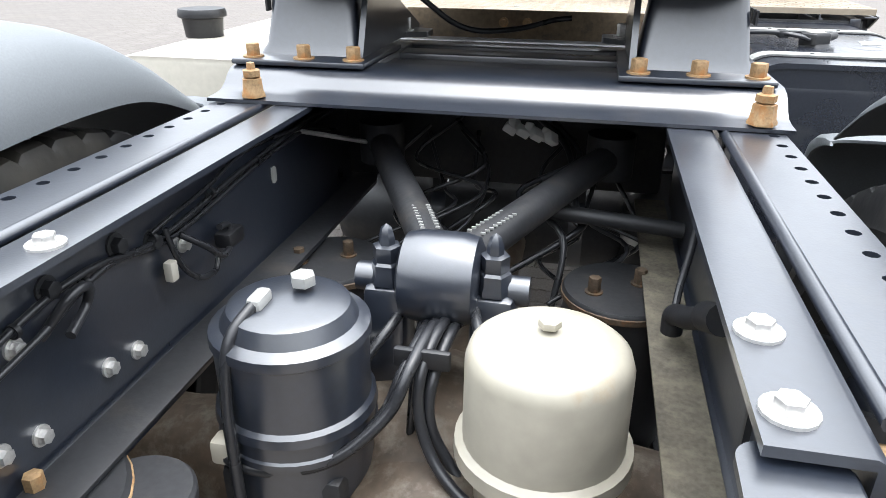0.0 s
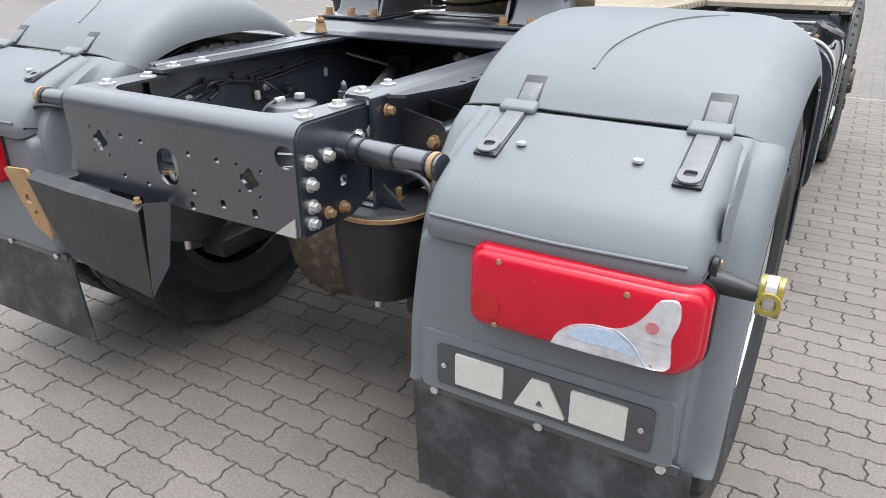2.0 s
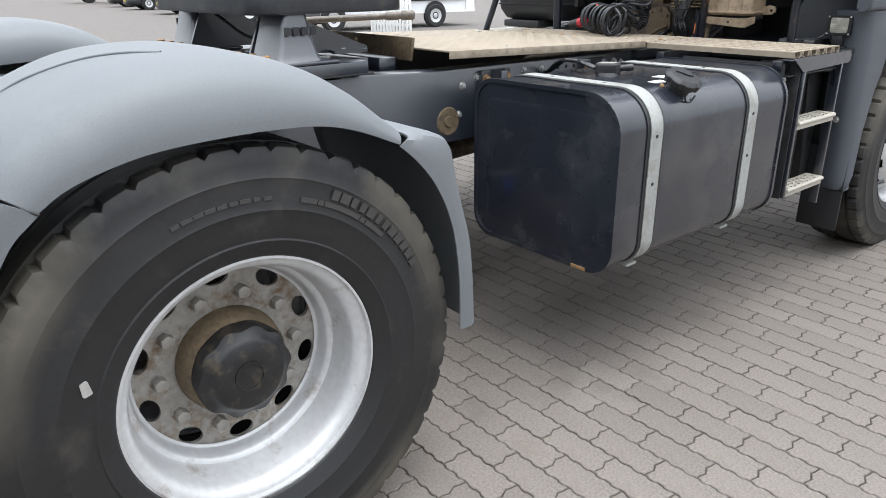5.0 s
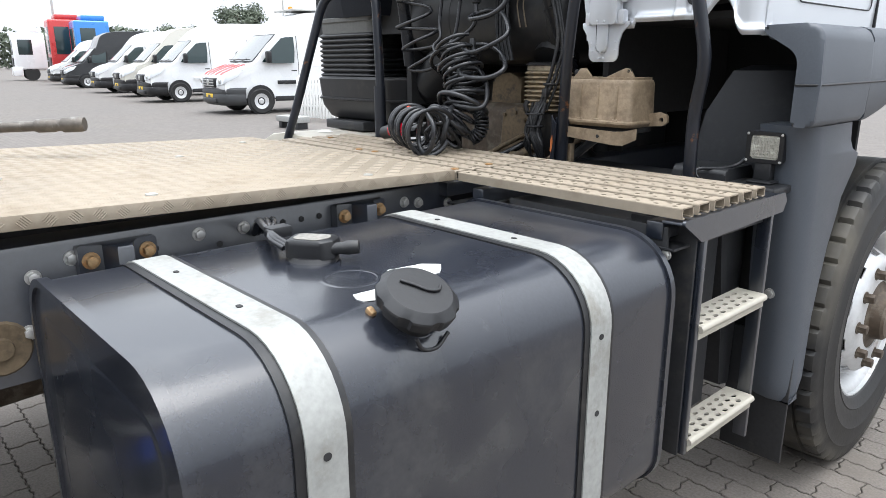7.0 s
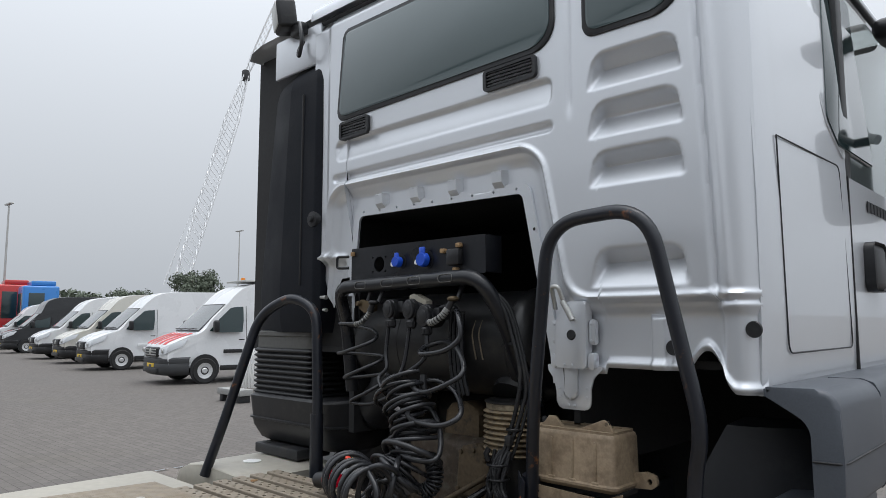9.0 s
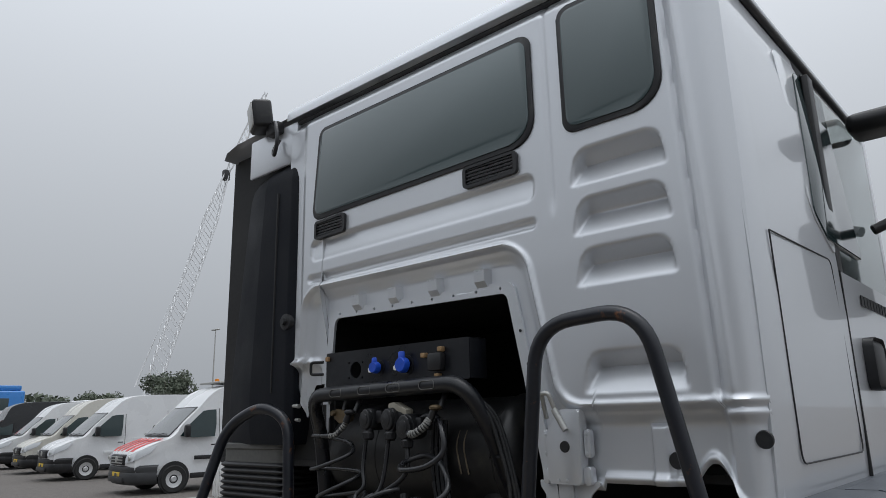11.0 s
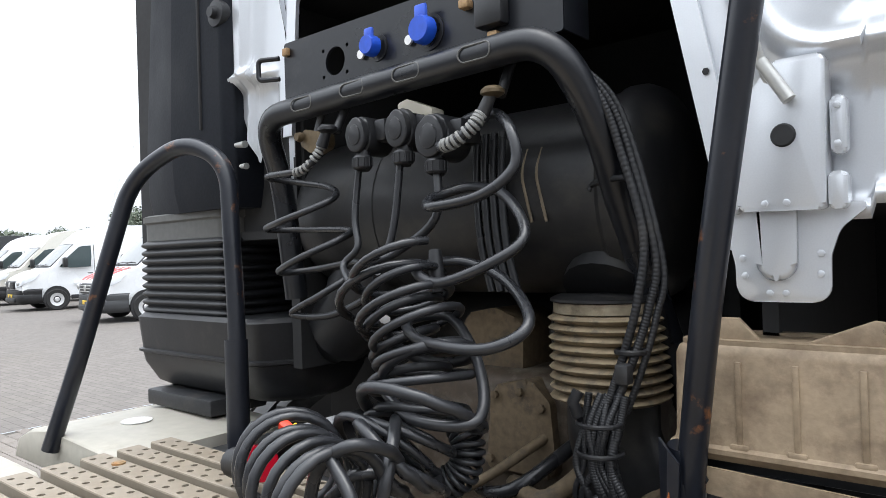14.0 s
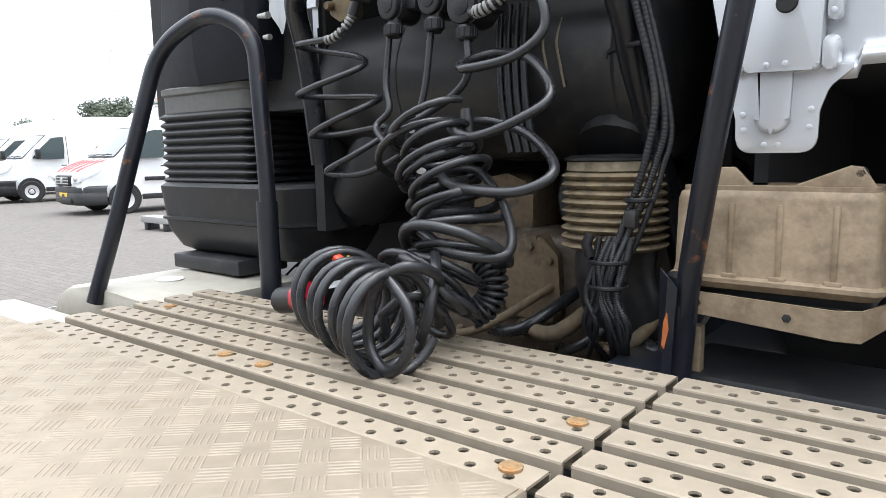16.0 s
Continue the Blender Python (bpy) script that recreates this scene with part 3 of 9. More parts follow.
# air springs
OLD_BOLT = material("dark_rusty_steel", (0.085, 0.06, 0.04), 0.6, 0.3, 0.5, 120, 20, 0.4, (0.2, 0.10, 0.045), 0.3)
def air_spring(x, y, z0, z1, r, rusty=True):
    g = group("air_spring", "black rubber air spring under the frame")
    part("bellows", lathe([(0.0, z0), (r * 0.8, z0), (r * 0.93, z0 + 0.03), (r * 0.97, z0 + 0.12), (r, z1 - 0.06), (r * 0.95, z1 - 0.01), (0.0, z1 - 0.01)], at=(x, y, 0), n=32), BLACK_PLASTIC, g)
    part("top_plate", lathe([(0.0, z1), (r * 0.98, z1), (r * 1.02, z1 - 0.006), (r * 1.02, z1 - 0.014), (0, z1 - 0.014)], at=(x, y, 0), n=32), CHASSIS_DULL, g)
    part("rim_band", lathe([(r * 1.015, z1 - 0.006), (r * 1.035, z1 - 0.008), (r * 1.035, z1 - 0.018), (r * 1.0, z1 - 0.02)], at=(x, y, 0), n=32), RUST if rusty else OLD_BOLT, g, "rusty clamping band")
    bolts(g, [(x + 0.03, y + 0.02, z1), (x - 0.05, y - 0.03, z1)], "z", r=0.011, h=0.03, washer=0.016, mat=RUST if rusty else OLD_BOLT)
    part("foot_stud", tube([(x - 0.03, y, min(z0 - 0.035, 0.47)), (x - 0.03, y, z0)], 0.012, 8), STEEL, g)
    return g
for s in (-1, 1):
    air_spring(CX + s * 0.378, 1.245, 0.545, 0.785, 0.128)
    air_spring(s * 0.275, 1.93, 0.45, 0.775, 0.105, False)
    part("gusset", plate([(CX + s * 0.392, 0.787), (CX + s * 0.475, 0.787), (CX + s * 0.392, 0.855)] if s > 0 else [(CX + s * 0.392, 0.855), (CX + s * 0.475, 0.787), (CX + s * 0.392, 0.787)], [], "y", 1.20, 1.208), CHASSIS, truck)

# axle
OILY = material("oily_dusty_casting", (0.07, 0.05, 0.034), 0.6, 0.1, 0.45, 50, 9, 0.5, (0.16, 0.14, 0.11), 0.4)
axle = group("rear_axle", "oily dusty axle casting between the rear wheels")
part("axle_tube", lathe([(0.0, -0.75), (0.10, -0.75), (0.10, -0.45), (0.12, -0.3), (0.2, -0.16), (0.235, 0.0), (0.2, 0.16), (0.12, 0.3), (0.10, 0.45), (0.10, 0.75), (0.0, 0.75)], "x", at=(0, 1.645, 0.51), n=28), OILY, axle)
part("axle_cover", lathe([(0.0, 1.37), (0.10, 1.375), (0.15, 1.40), (0.18, 1.45), (0.19, 1.5)], "y", at=(0.02, 0, 0.51), n=24), OILY, axle)
bolts(axle, [(0.02 + 0.165 * math.cos(a), 1.425, 0.51 + 0.165 * math.sin(a)) for a in [k * math.pi / 6 for k in range(12)]], "-y", r=0.01, h=0.012, washer=0.0, mat=OILY)
for s in (-1, 1):
    part("spring_beam", bx(min(s * 0.36, s * 0.47), max(s * 0.36, s * 0.47), 1.33, 2.2, 0.41, 0.475, 0.015), CHASSIS_DULL, axle)

# coupling mount across the frame
prof = [(y + 0.008, z + 0.005) for y, z in [(1.955, 1.0545), (1.955, 1.0605), (1.99, 1.062), (2.01, 1.0655), (2.025, 1.074), (2.04, 1.088), (2.055, 1.098), (2.08, 1.104), (2.15, 1.104), (2.15, 1.095), (2.085, 1.095), (2.06, 1.09), (2.045, 1.08), (2.03, 1.066), (2.015, 1.058), (1.99, 1.0545)]]
mount = part("mounting_plate", prism(prof, "x", -0.512, 0.512), CHASSIS, truck, "glossy dark steel mounting plate across the frame")
part("recess", bx(-0.50, 0.50, 2.158, 2.47, 1.0645, 1.0705, 0.001), CHASSIS_DULL, mount, "dark recess behind the lip")
for x0, x1 in ((-0.51, -0.24), (0.235, 0.497)):
    part("foot_bed", bx(x0, x1, 2.158, 2.45, 1.071, 1.1085, 0.002), CHASSIS, mount)
for y0, z0 in ((2.21, 1.098), (2.33, 1.103), (2.48, 1.10), (2.60, 1.095)):
    part("cross_bar", bx(-0.36, 0.34, y0, y0 + 0.075, z0 - 0.05, z0, 0.006), CHASSIS, mount)
for s in (-1, 1):
    x0, x1 = (0.232, 0.498) if s > 0 else (-0.512, -0.238)
    xm = (x0 + x1) / 2
    part("foot_plate", bx(x0, x1, 2.068, 2.34, 1.1095, 1.121, 0.004), CHASSIS, mount)
    rows = []
    for z, w, d0, d1 in ((1.121, 0.108, 2.135, 2.30), (1.14, 0.098, 2.145, 2.29), (1.21, 0.09, 2.165, 2.27), (1.30, 0.077, 2.185, 2.26)):
        rows.append(rounded([(xm - w, d0), (xm + w, d0), (xm + w, d1), (xm - w, d1)], 0.02, 3))
    bm = loft([[(x, y, z) for x, y in row] for row, z in zip(rows, (1.121, 1.14, 1.21, 1.30))], True, True)
    part("bearing_bracket", bm, CHASSIS, mount, "tapered cast steel bearing bracket")
    part("side_web", plate([(2.135, 1.121), (2.60, 1.121), (2.60, 1.135), (2.33, 1.24), (2.21, 1.30)], [], "x", xm - s * 0.108 - 0.006, xm - s * 0.108 + 0.006), CHASSIS, mount)
    bolts(mount, [(x0 + 0.035, 2.098, 1.121), (xm + 0.005, 2.098, 1.121), (x1 - 0.03, 2.098, 1.121)], "z", "rusty", r=0.0145, h=0.026, washer=0.021)
    xs = -0.425 if s < 0 else 0.462
    part("stud_tower", lathe([(0.0, 1.128), (0.008, 1.126), (0.009, 1.115), (0.017, 1.113), (0.017, 1.102), (0.011, 1.10), (0.019, 1.098), (0.021, 1.075), (0.024, 1.07), (0.024, 1.065), (0.0, 1.065)], at=(xs, 1.98, 0.004), n=6), RUST, mount, "tall stud with rusty nuts")
    bolts(mount, [(-0.27 if s < 0 else 0.245, 2.50, 1.13)], "z", r=0.013, h=0.03, washer=0.02)
    part("lug", plate(rounded([(xm - s * 0.05, 2.42), (xm - s * 0.05, 2.58), (xm - s * 0.165, 2.54), (xm - s * 0.165, 2.48)] if s < 0 else [(xm - s * 0.05, 2.42), (xm - s * 0.165, 2.48), (xm - s * 0.165, 2.54), (xm - s * 0.05, 2.58)], 0.012), [], "z", 1.118, 1.13), CHASSIS, mount)
    # maker's name on the bracket, as plain bars
    for k in range(4):
        xo = xm + s * 0.097
        part("name_bar", bx(min(xo, xo + s * 0.004), max(xo, xo + s * 0.004), 2.17 + 0.03 * k, 2.19 + 0.03 * k, 1.2, 1.225, 0.0), CHASSIS_DULL, mount)
part("coupling_plate", prism(rounded([(-0.46, 2.08), (0.46, 2.08), (0.46, 2.62), (0.2, 2.76), (-0.2, 2.76), (-0.46, 2.62)], 0.08), "z", 1.262, 1.32, 0.008), CHASSIS_DULL, truck, "dark greasy underside of the coupling plate")
part("coupling_pipe", tube(bent([(-0.19, 2.22, 1.25), (-0.09, 2.30, 1.155), (0.02, 2.37, 1.155), (0.09, 2.44, 1.17), (0.13, 2.44, 1.175)], 0.06), 0.006, 8), HOSE, truck, "thin black hose hanging under the coupling")
rb = group("release_bar", "round steel release bar with a threaded end")
BAR = material("worn_brown_steel", (0.13, 0.115, 0.10), 0.5, 0.6, 0.4, 60, 12, 0.3, (0.3, 0.29, 0.27), 0.2)
part("bar", tube([(-0.62, 2.65, 1.185), (-0.262, 3.14, 1.205)], 0.0145, 12), BAR, rb)
q0, q1 = Vector((-0.62, 2.65, 1.185)), Vector((-0.225, 3.19, 1.207))
part("sleeve", tube([q0.lerp(q1, t) for t in (0.80, 0.81, 0.88, 0.89, 0.905, 0.915, 0.985, 1.0)], [0.016, 0.019, 0.019, 0.0165, 0.0165, 0.0215, 0.0215, 0.019], 14), BAR, rb, "worn steel sleeve")

# central arm with its bush and clamps
arm = group("axle_arm", "dark V-shaped axle arm with a large bush")
arm.location = (-0.011, -0.003, -0.022)
part("bush", lathe([(0.0, -0.058), (0.05, -0.058), (0.063, -0.052), (0.068, -0.03), (0.068, 0.03), (0.063, 0.052), (0.05, 0.058), (0.0, 0.058)], "x", at=(0.012, 1.675, 0.915), n=32), CHASSIS, arm, "wet glossy dark bush housing")
part("pin", tube([(-0.115, 1.675, 0.905), (0.14, 1.675, 0.905)], 0.022, 12), CHASSIS, arm)
for s, x in ((-1, -0.067), (1, 0.09)):
    part("arm_bar", tube([(0.012 + s * 0.02, 1.72, 0.925), (s * 0.2, 2.13, 0.94), (s * 0.27, 2.29, 0.945)], 0.03, 16), CHASSIS_DULL, arm)
    for k in range(9):
        for q in (-0.5, 0.5):
            m = Vector((0.012 + s * (0.036 + 0.0046 * k), 1.755 + 0.011 * k, 0.952)) + Vector((0.022 * q, -0.008 * s * q, 0.003))
            part("bright_mark", bx(-0.0035, 0.0035, -0.0016, 0.0016, 0.0, 0.003, 0.0, m=Matrix.Translation(m)), ALU, arm)
    part("end_bush", tube([(s * 0.25, 2.25, 0.90), (s * 0.25, 2.25, 0.99)], 0.05, 16), CHASSIS_DULL, arm)
    part("clamp_post", bx(x - 0.032, x + 0.032, 1.635, 1.705, 0.62, 0.905, 0.012), CHASSIS, arm)
    part("clamp_nut", lathe([(0.0, 0.996), (0.008, 0.99), (0.012, 0.975), (0.012, 0.965), (0.021, 0.963), (0.021, 0.942), (0.02, 0.94), (0.024, 0.936), (0.024, 0.92), (0.027, 0.912), (0.027, 0.905), (0.0, 0.905)], at=(x, 1.665, 0), n=6), CHASSIS, arm)
for y0, z0, r0 in ((2.66, 0.60, 0.125),):
    at = group("air_tank", "dark transverse air tank under the frame")
    part("vessel", lathe([(0.0, -0.52), (0.05, -0.517), (r0 - 0.02, -0.495), (r0, -0.46), (r0, 0.28), (r0 - 0.02, 0.315), (0.05, 0.337), (0.0, 0.34)], "x", at=(0, y0, z0), n=28), CHASSIS_DULL, at)
    for x in (-0.2, 0.18):
        part("strap", lathe([(r0 + 0.001, -0.02), (r0 + 0.004, -0.02), (r0 + 0.004, 0.02), (r0 + 0.001, 0.02)], "x", at=(x, y0, z0), n=28), CHASSIS, at)
        part("hanger", bx(x - 0.02, x + 0.02, y0 - 0.09, y0 - 0.08, z0 + 0.08, 0.82, 0.002), CHASSIS_DULL, at)
    part("cross_plate", bx(-0.36, 0.34, y0 - 0.11, y0 - 0.05, 0.80, 0.83, 0.004), CHASSIS_DULL, at)
part("propshaft", tube([(0.0, 1.85, 0.53), (0.0, 2.0, 0.54), (0.0, 2.02, 0.545), (0.0, 4.2, 0.66)], [0.06, 0.06, 0.05, 0.05], 18), OILY, axle, "dark dusty propeller shaft")
part("cross_rod", tube([(0.09, 2.05, 0.865), (0.38, 2.05, 0.845)], 0.016, 10), CHASSIS_DULL, truck, "dark transverse rod")
part("cross_tube", bx(XL + 0.01, XR - 0.01, 2.36, 2.46, 0.80, 1.04, 0.01), CHASSIS_DULL, truck, "dark inner crossmember")
red_tag = part("red_plug", bx(0.19, 0.21, 2.24, 2.26, 1.0, 1.03, 0.004), material("orange_red_plastic", (0.6, 0.06, 0.02), 0.5), truck, "small orange-red plug")
for k in range(7):
    part("connector", bx(-0.02, 0.008, 0, 0.024, 0, 0.018, 0.003, m=pose(0.03 + 0.028 * (k % 4), 2.2 + 0.02 * (k // 4), 0.965 + 0.028 * (k // 4) - 0.006 * k, 20 * k, 30, 17 * k)), STICKER, truck, "small white cable connector")
random.seed(5)
for k in range(12):
    x0, z0 = random.uniform(-0.22, 0.26), random.uniform(0.9, 1.0)
    pts = [(x0, 2.33, z0)] + [(x0 + random.uniform(-0.12, 0.12), 2.33 - 0.09 * (i + 1) + random.uniform(-0.03, 0.03), z0 - 0.06 * (i + 1) + random.uniform(-0.05, 0.03)) for i in range(4)]
    part("cable", tube(smooth_path(pts), random.choice((0.004, 0.005, 0.007)), 6), HOSE, harness)

# the two canisters between the rails
dryer = group("air_dryer", "dark blue-grey air dryer canister with hoses")
dryer.location = (-0.002, 0.006, 0.006)
part("canister", lathe([(0.0, 0.921), (0.068, 0.919), (0.078, 0.915), (0.088, 0.896), (0.096, 0.893), (0.1025, 0.889), (0.1035, 0.884), (0.1035, 0.876), (0.1, 0.873), (0.099, 0.80), (0.1, 0.785), (0.106, 0.78), (0.108, 0.768), (0.104, 0.766), (0.104, 0.745), (0.107, 0.742), (0.107, 0.733), (0.1, 0.73), (0.1, 0.62), (0.0, 0.62)], at=(-0.16, 1.50, 0), n=36), CHASSIS, dryer)
part("base_block", bx(-0.245, -0.075, 1.42, 1.58, 0.60, 0.70, 0.012), CHASSIS_DULL, dryer)
bolts(dryer, [(-0.152, 1.53, 0.924)], "z", r=0.017, h=0.018, washer=0.0, mat=ALU)
part("elbow", bx(-0.20, -0.18, 1.46, 1.50, 0.915, 0.935, 0.006), ALU, dryer)
part("hose", tube(smooth_path([(-0.19, 1.47, 0.928), (-0.203, 1.42, 0.90), (-0.205, 1.40, 0.83), (-0.2, 1.39, 0.75), (-0.195, 1.385, 0.62)]), 0.0075, 8), HOSE, dryer)
for x, y in ((-0.228, 1.40), (-0.168, 1.405)):
    part("fitting", bx(x - 0.013, x + 0.013, y, y + 0.03, 0.722, 0.758, 0.006), CREAM, dryer, "cream plastic fitting")
for run in (((0.012, 1.66, 0.83), (0.006, 1.58, 0.85), (-0.004, 1.50, 0.835), (-0.022, 1.47, 0.79), (-0.065, 1.44, 0.748), (-0.11, 1.42, 0.727), (-0.16, 1.408, 0.720), (-0.205, 1.405, 0.725), (-0.228, 1.41, 0.738)),
            ((-0.008, 1.66, 0.82), (-0.006, 1.59, 0.84), (-0.016, 1.51, 0.82), (-0.035, 1.49, 0.77), (-0.075, 1.46, 0.728), (-0.11, 1.44, 0.716), (-0.145, 1.425, 0.722), (-0.168, 1.418, 0.738))):
    part("hose", tube(smooth_path(run), 0.0085, 8), HOSE, dryer)
sep = group("white_canister", "yellowed cream filter canister between the frame rails")
sep.location = (-0.006, 0.016, 0.006)
part("canister", lathe([(0.0, 0.911), (0.05, 0.910), (0.085, 0.905), (0.096, 0.896), (0.101, 0.88), (0.102, 0.77), (0.112, 0.765), (0.113, 0.745), (0.104, 0.735), (0.0, 0.735)], at=(0.175, 1.485, 0), n=36), CREAM, sep)
bolts(sep, [(0.172, 1.50, 0.914)], "z", r=0.014, h=0.012, washer=0.0, mat=CREAM)
part("base", lathe([(0.0, 0.735), (0.09, 0.735), (0.085, 0.65), (0.0, 0.65)], at=(0.175, 1.485, 0), n=20), CREAM, sep)
for x in (0.13, 0.19):
    part("fitting", bx(x - 0.017, x + 0.017, 1.355, 1.40, 0.70, 0.735, 0.008), CREAM, sep)
for run in (((0.03, 1.66, 0.83), (0.022, 1.58, 0.85), (0.012, 1.51, 0.825), (0.012, 1.49, 0.77), (0.035, 1.47, 0.715), (0.08, 1.44, 0.685), (0.13, 1.41, 0.69)),
            ((0.045, 1.66, 0.82), (0.036, 1.59, 0.84), (0.026, 1.52, 0.81), (0.024, 1.50, 0.755), (0.05, 1.49, 0.70), (0.10, 1.46, 0.665), (0.19, 1.41, 0.68)),
            ((0.05, 1.70, 0.85), (0.062, 1.62, 0.86), (0.085, 1.56, 0.84), (0.12, 1.54, 0.80)),
            ((-0.035, 1.68, 0.85), (-0.055, 1.60, 0.83), (-0.085, 1.55, 0.79), (-0.11, 1.53, 0.73))):
    part("hose", tube(smooth_path(run), 0.008, 8), HOSE, sep)
for k in range(3):
    part("hose", tube(smooth_path([(-0.02 + 0.016 * k, 1.67, 0.84), (-0.014 + 0.014 * k, 1.57, 0.815), (-0.01 + 0.012 * k, 1.54, 0.76), (-0.02 + 0.02 * k, 1.53, 0.60)]), 0.0065, 8), HOSE, dryer)
part("hose_clip", bx(-0.032, 0.045, 1.522, 1.534, 0.822, 0.85, 0.004), BLACK_PLASTIC, dryer)
part("round_plate", lathe([(0.0, 0.775), (0.062, 0.775), (0.066, 0.77), (0.066, 0.755), (0.0, 0.755)], at=(-0.27, 1.30, 0), n=28), CHASSIS_DULL, truck, "flat dark round plate with rusty edge")

# number plate holder behind the frame
holder = group("plate_holder", "bent dark sheet-metal plate holder below the crossmember")
part("sheet", thicken(loft([[(-0.56, 0.905, 0.81), (-0.35, 0.89, 0.812), (-0.075, 0.872, 0.808)], [(-0.555, 0.868, 0.795), (-0.35, 0.855, 0.795), (-0.072, 0.852, 0.795)], [(-0.50, 0.868, 0.69), (-0.34, 0.86, 0.68), (-0.09, 0.862, 0.66)], [(-0.445, 0.868, 0.60), (-0.33, 0.865, 0.575), (-0.105, 0.87, 0.545)]]), 0.003), CHASSIS_DULL, holder)
part("side_fold", thicken(loft([[(-0.075, 0.872, 0.808), (-0.105, 0.872, 0.547)], [(-0.05, 0.93, 0.80), (-0.075, 0.915, 0.63)]]), 0.003), CHASSIS, holder)
part("bracket", plate(rounded([(-0.70, 0.80), (-0.58, 0.81), (-0.52, 0.60), (-0.60, 0.64)], 0.012), [disc(-0.605, 0.72, 0.014), disc(-0.58, 0.68, 0.01)], "y", 0.885, 0.893), RUST, holder, "orange rusty bracket with holes")
part("arm", bx(-0.5, -0.44, 0.88, 1.2, 0.78, 0.80, 0.003), CHASSIS_DULL, holder)
bolts(holder, [(-0.09, 0.868, 0.81)], "z", "rusty", r=0.007, h=0.014, washer=0.01)

# ---- wheels ----
def tyre_mesh(r, w, n=288):
    """A tyre about the x axis with grooved shoulders and ribs on its side walls."""
    half = [(0.297, -0.40), (0.302, -0.425), (0.315, -0.45), (0.335, -0.475), (0.338, -0.482), (0.342, -0.475), (0.37, -0.493), (0.40, -0.50), (0.405, -0.507), (0.412, -0.50), (0.44, -0.493), (0.465, -0.48), (0.47, -0.483), (0.475, -0.474), (0.498, -0.462), (0.517, -0.45), (0.53, -0.43), (0.5345, -0.40), (0.535, -0.30), (0.522, -0.29), (0.522, -0.26), (0.535, -0.25), (0.535, -0.03), (0.524, -0.02)]
    prof = [(a * r / 0.535, b * w) for a, b in half]
    prof = prof + [(a, -b) for a, b in reversed(prof)]
    k0 = len(half)
    rings = []
    for k in range(n):
        a = 2 * math.pi * (k + (0.0)) / n
        row = []
        for i, (q, h) in enumerate(prof):
            j = i if i < k0 else 2 * k0 - 1 - i
            cut = 0.0
            if k % 6 == 5 and j in (15, 16, 17, 18):
                cut = (0.005, 0.010, 0.012, 0.012)[j - 15]
            row.append((h, (q - cut) * math.cos(a), (q - cut) * math.sin(a)))
        rings.append(row)
    bm = loft(rings + [rings[0]])
    bmesh.ops.remove_doubles(bm, verts=bm.verts, dist=1e-5)
    return bm


def rim_mesh(prof, hole_r0, hole_r1, n=160):
    """A turned rim whose disc has oval hand holes."""
    rings = [[(h, r * math.cos(2 * math.pi * i / n), r * math.sin(2 * math.pi * i / n)) for r, h in prof] for i in range(n)]
    bm = loft(rings + [rings[0]])
    bmesh.ops.remove_doubles(bm, verts=bm.verts, dist=1e-5)
    gone = []
    for f in bm.faces:
        c = f.calc_center_median()
        r = math.hypot(c.y, c.z)
        a = math.atan2(c.z, c.y) % (2 * math.pi / 10) / (2 * math.pi / 10)
        if ((r - (hole_r0 + hole_r1) / 2) / ((hole_r1 - hole_r0) / 2)) ** 2 + ((a - 0.5) / 0.24) ** 2 < 1:
            gone.append(f)
    bmesh.ops.delete(bm, geom=gone, context="FACES")
    return thicken(bm, 0.007)


TYRE, RIMS = tyre_mesh(0.535, 0.31), {}
GREASE = material("greasy_black_hub", (0.012, 0.012, 0.013), 0.4, 0, 0.4, 60, 10, 0.3, (0.07, 0.055, 0.035), 0.3)
TAN_DUST = material("dusty_hub_metal", (0.14, 0.102, 0.062), 0.75, 0.1, 0.4, 80, 10, 0.4, (0.05, 0.045, 0.04), 0.3)
def dust_ring(m):
    """Tan road dust worn into the shoulder of the tyre."""
    n, l = m.node_tree.nodes, m.node_tree.links
    b = n["Principled BSDF"]
    src = b.inputs["Base Color"].links[0].from_socket
    tc, sep, ln, rg = n.new("ShaderNodeTexCoord"), n.new("ShaderNodeVectorMath"), n.new("ShaderNodeVectorMath"), n.new("ShaderNodeMapRange")
    sep.operation, ln.operation = "MULTIPLY", "LENGTH"
    sep.inputs[1].default_value = (0, 1, 1)
    rg.inputs["From Min"].default_value, rg.inputs["From Max"].default_value = 0.44, 0.50
    l.new(tc.outputs["Object"], sep.inputs[0])
    l.new(sep.outputs["Vector"], ln.inputs[0])
    l.new(ln.outputs["Value"], rg.inputs["Value"])
    nz, nr, mul, mix = n.new("ShaderNodeTexNoise"), n.new("ShaderNodeMapRange"), n.new("ShaderNodeMath"), n.new("ShaderNodeMix")
    nz.inputs["Scale"].default_value, nz.inputs["Detail"].default_value = 3.2, 9
    nr.inputs["From Min"].default_value, nr.inputs["From Max"].default_value, nr.inputs["To Max"].default_value = 0.44, 0.72, 0.6
    mul.operation, mix.data_type = "MULTIPLY", "RGBA"
    l.new(tc.outputs["Object"], nz.inputs["Vector"])
    l.new(nz.outputs["Fac"], nr.inputs["Value"])
    l.new(nr.outputs["Result"], mul.inputs[0])
    l.new(rg.outputs["Result"], mul.inputs[1])
    l.new(mul.outputs[0], mix.inputs[0])
    l.new(src, mix.inputs[6])
    mix.inputs[7].default_value = (0.17, 0.152, 0.118, 1)
    l.new(mix.outputs[2], b.inputs["Base Color"])
dust_ring(RUBBER)
tyre_ob = None
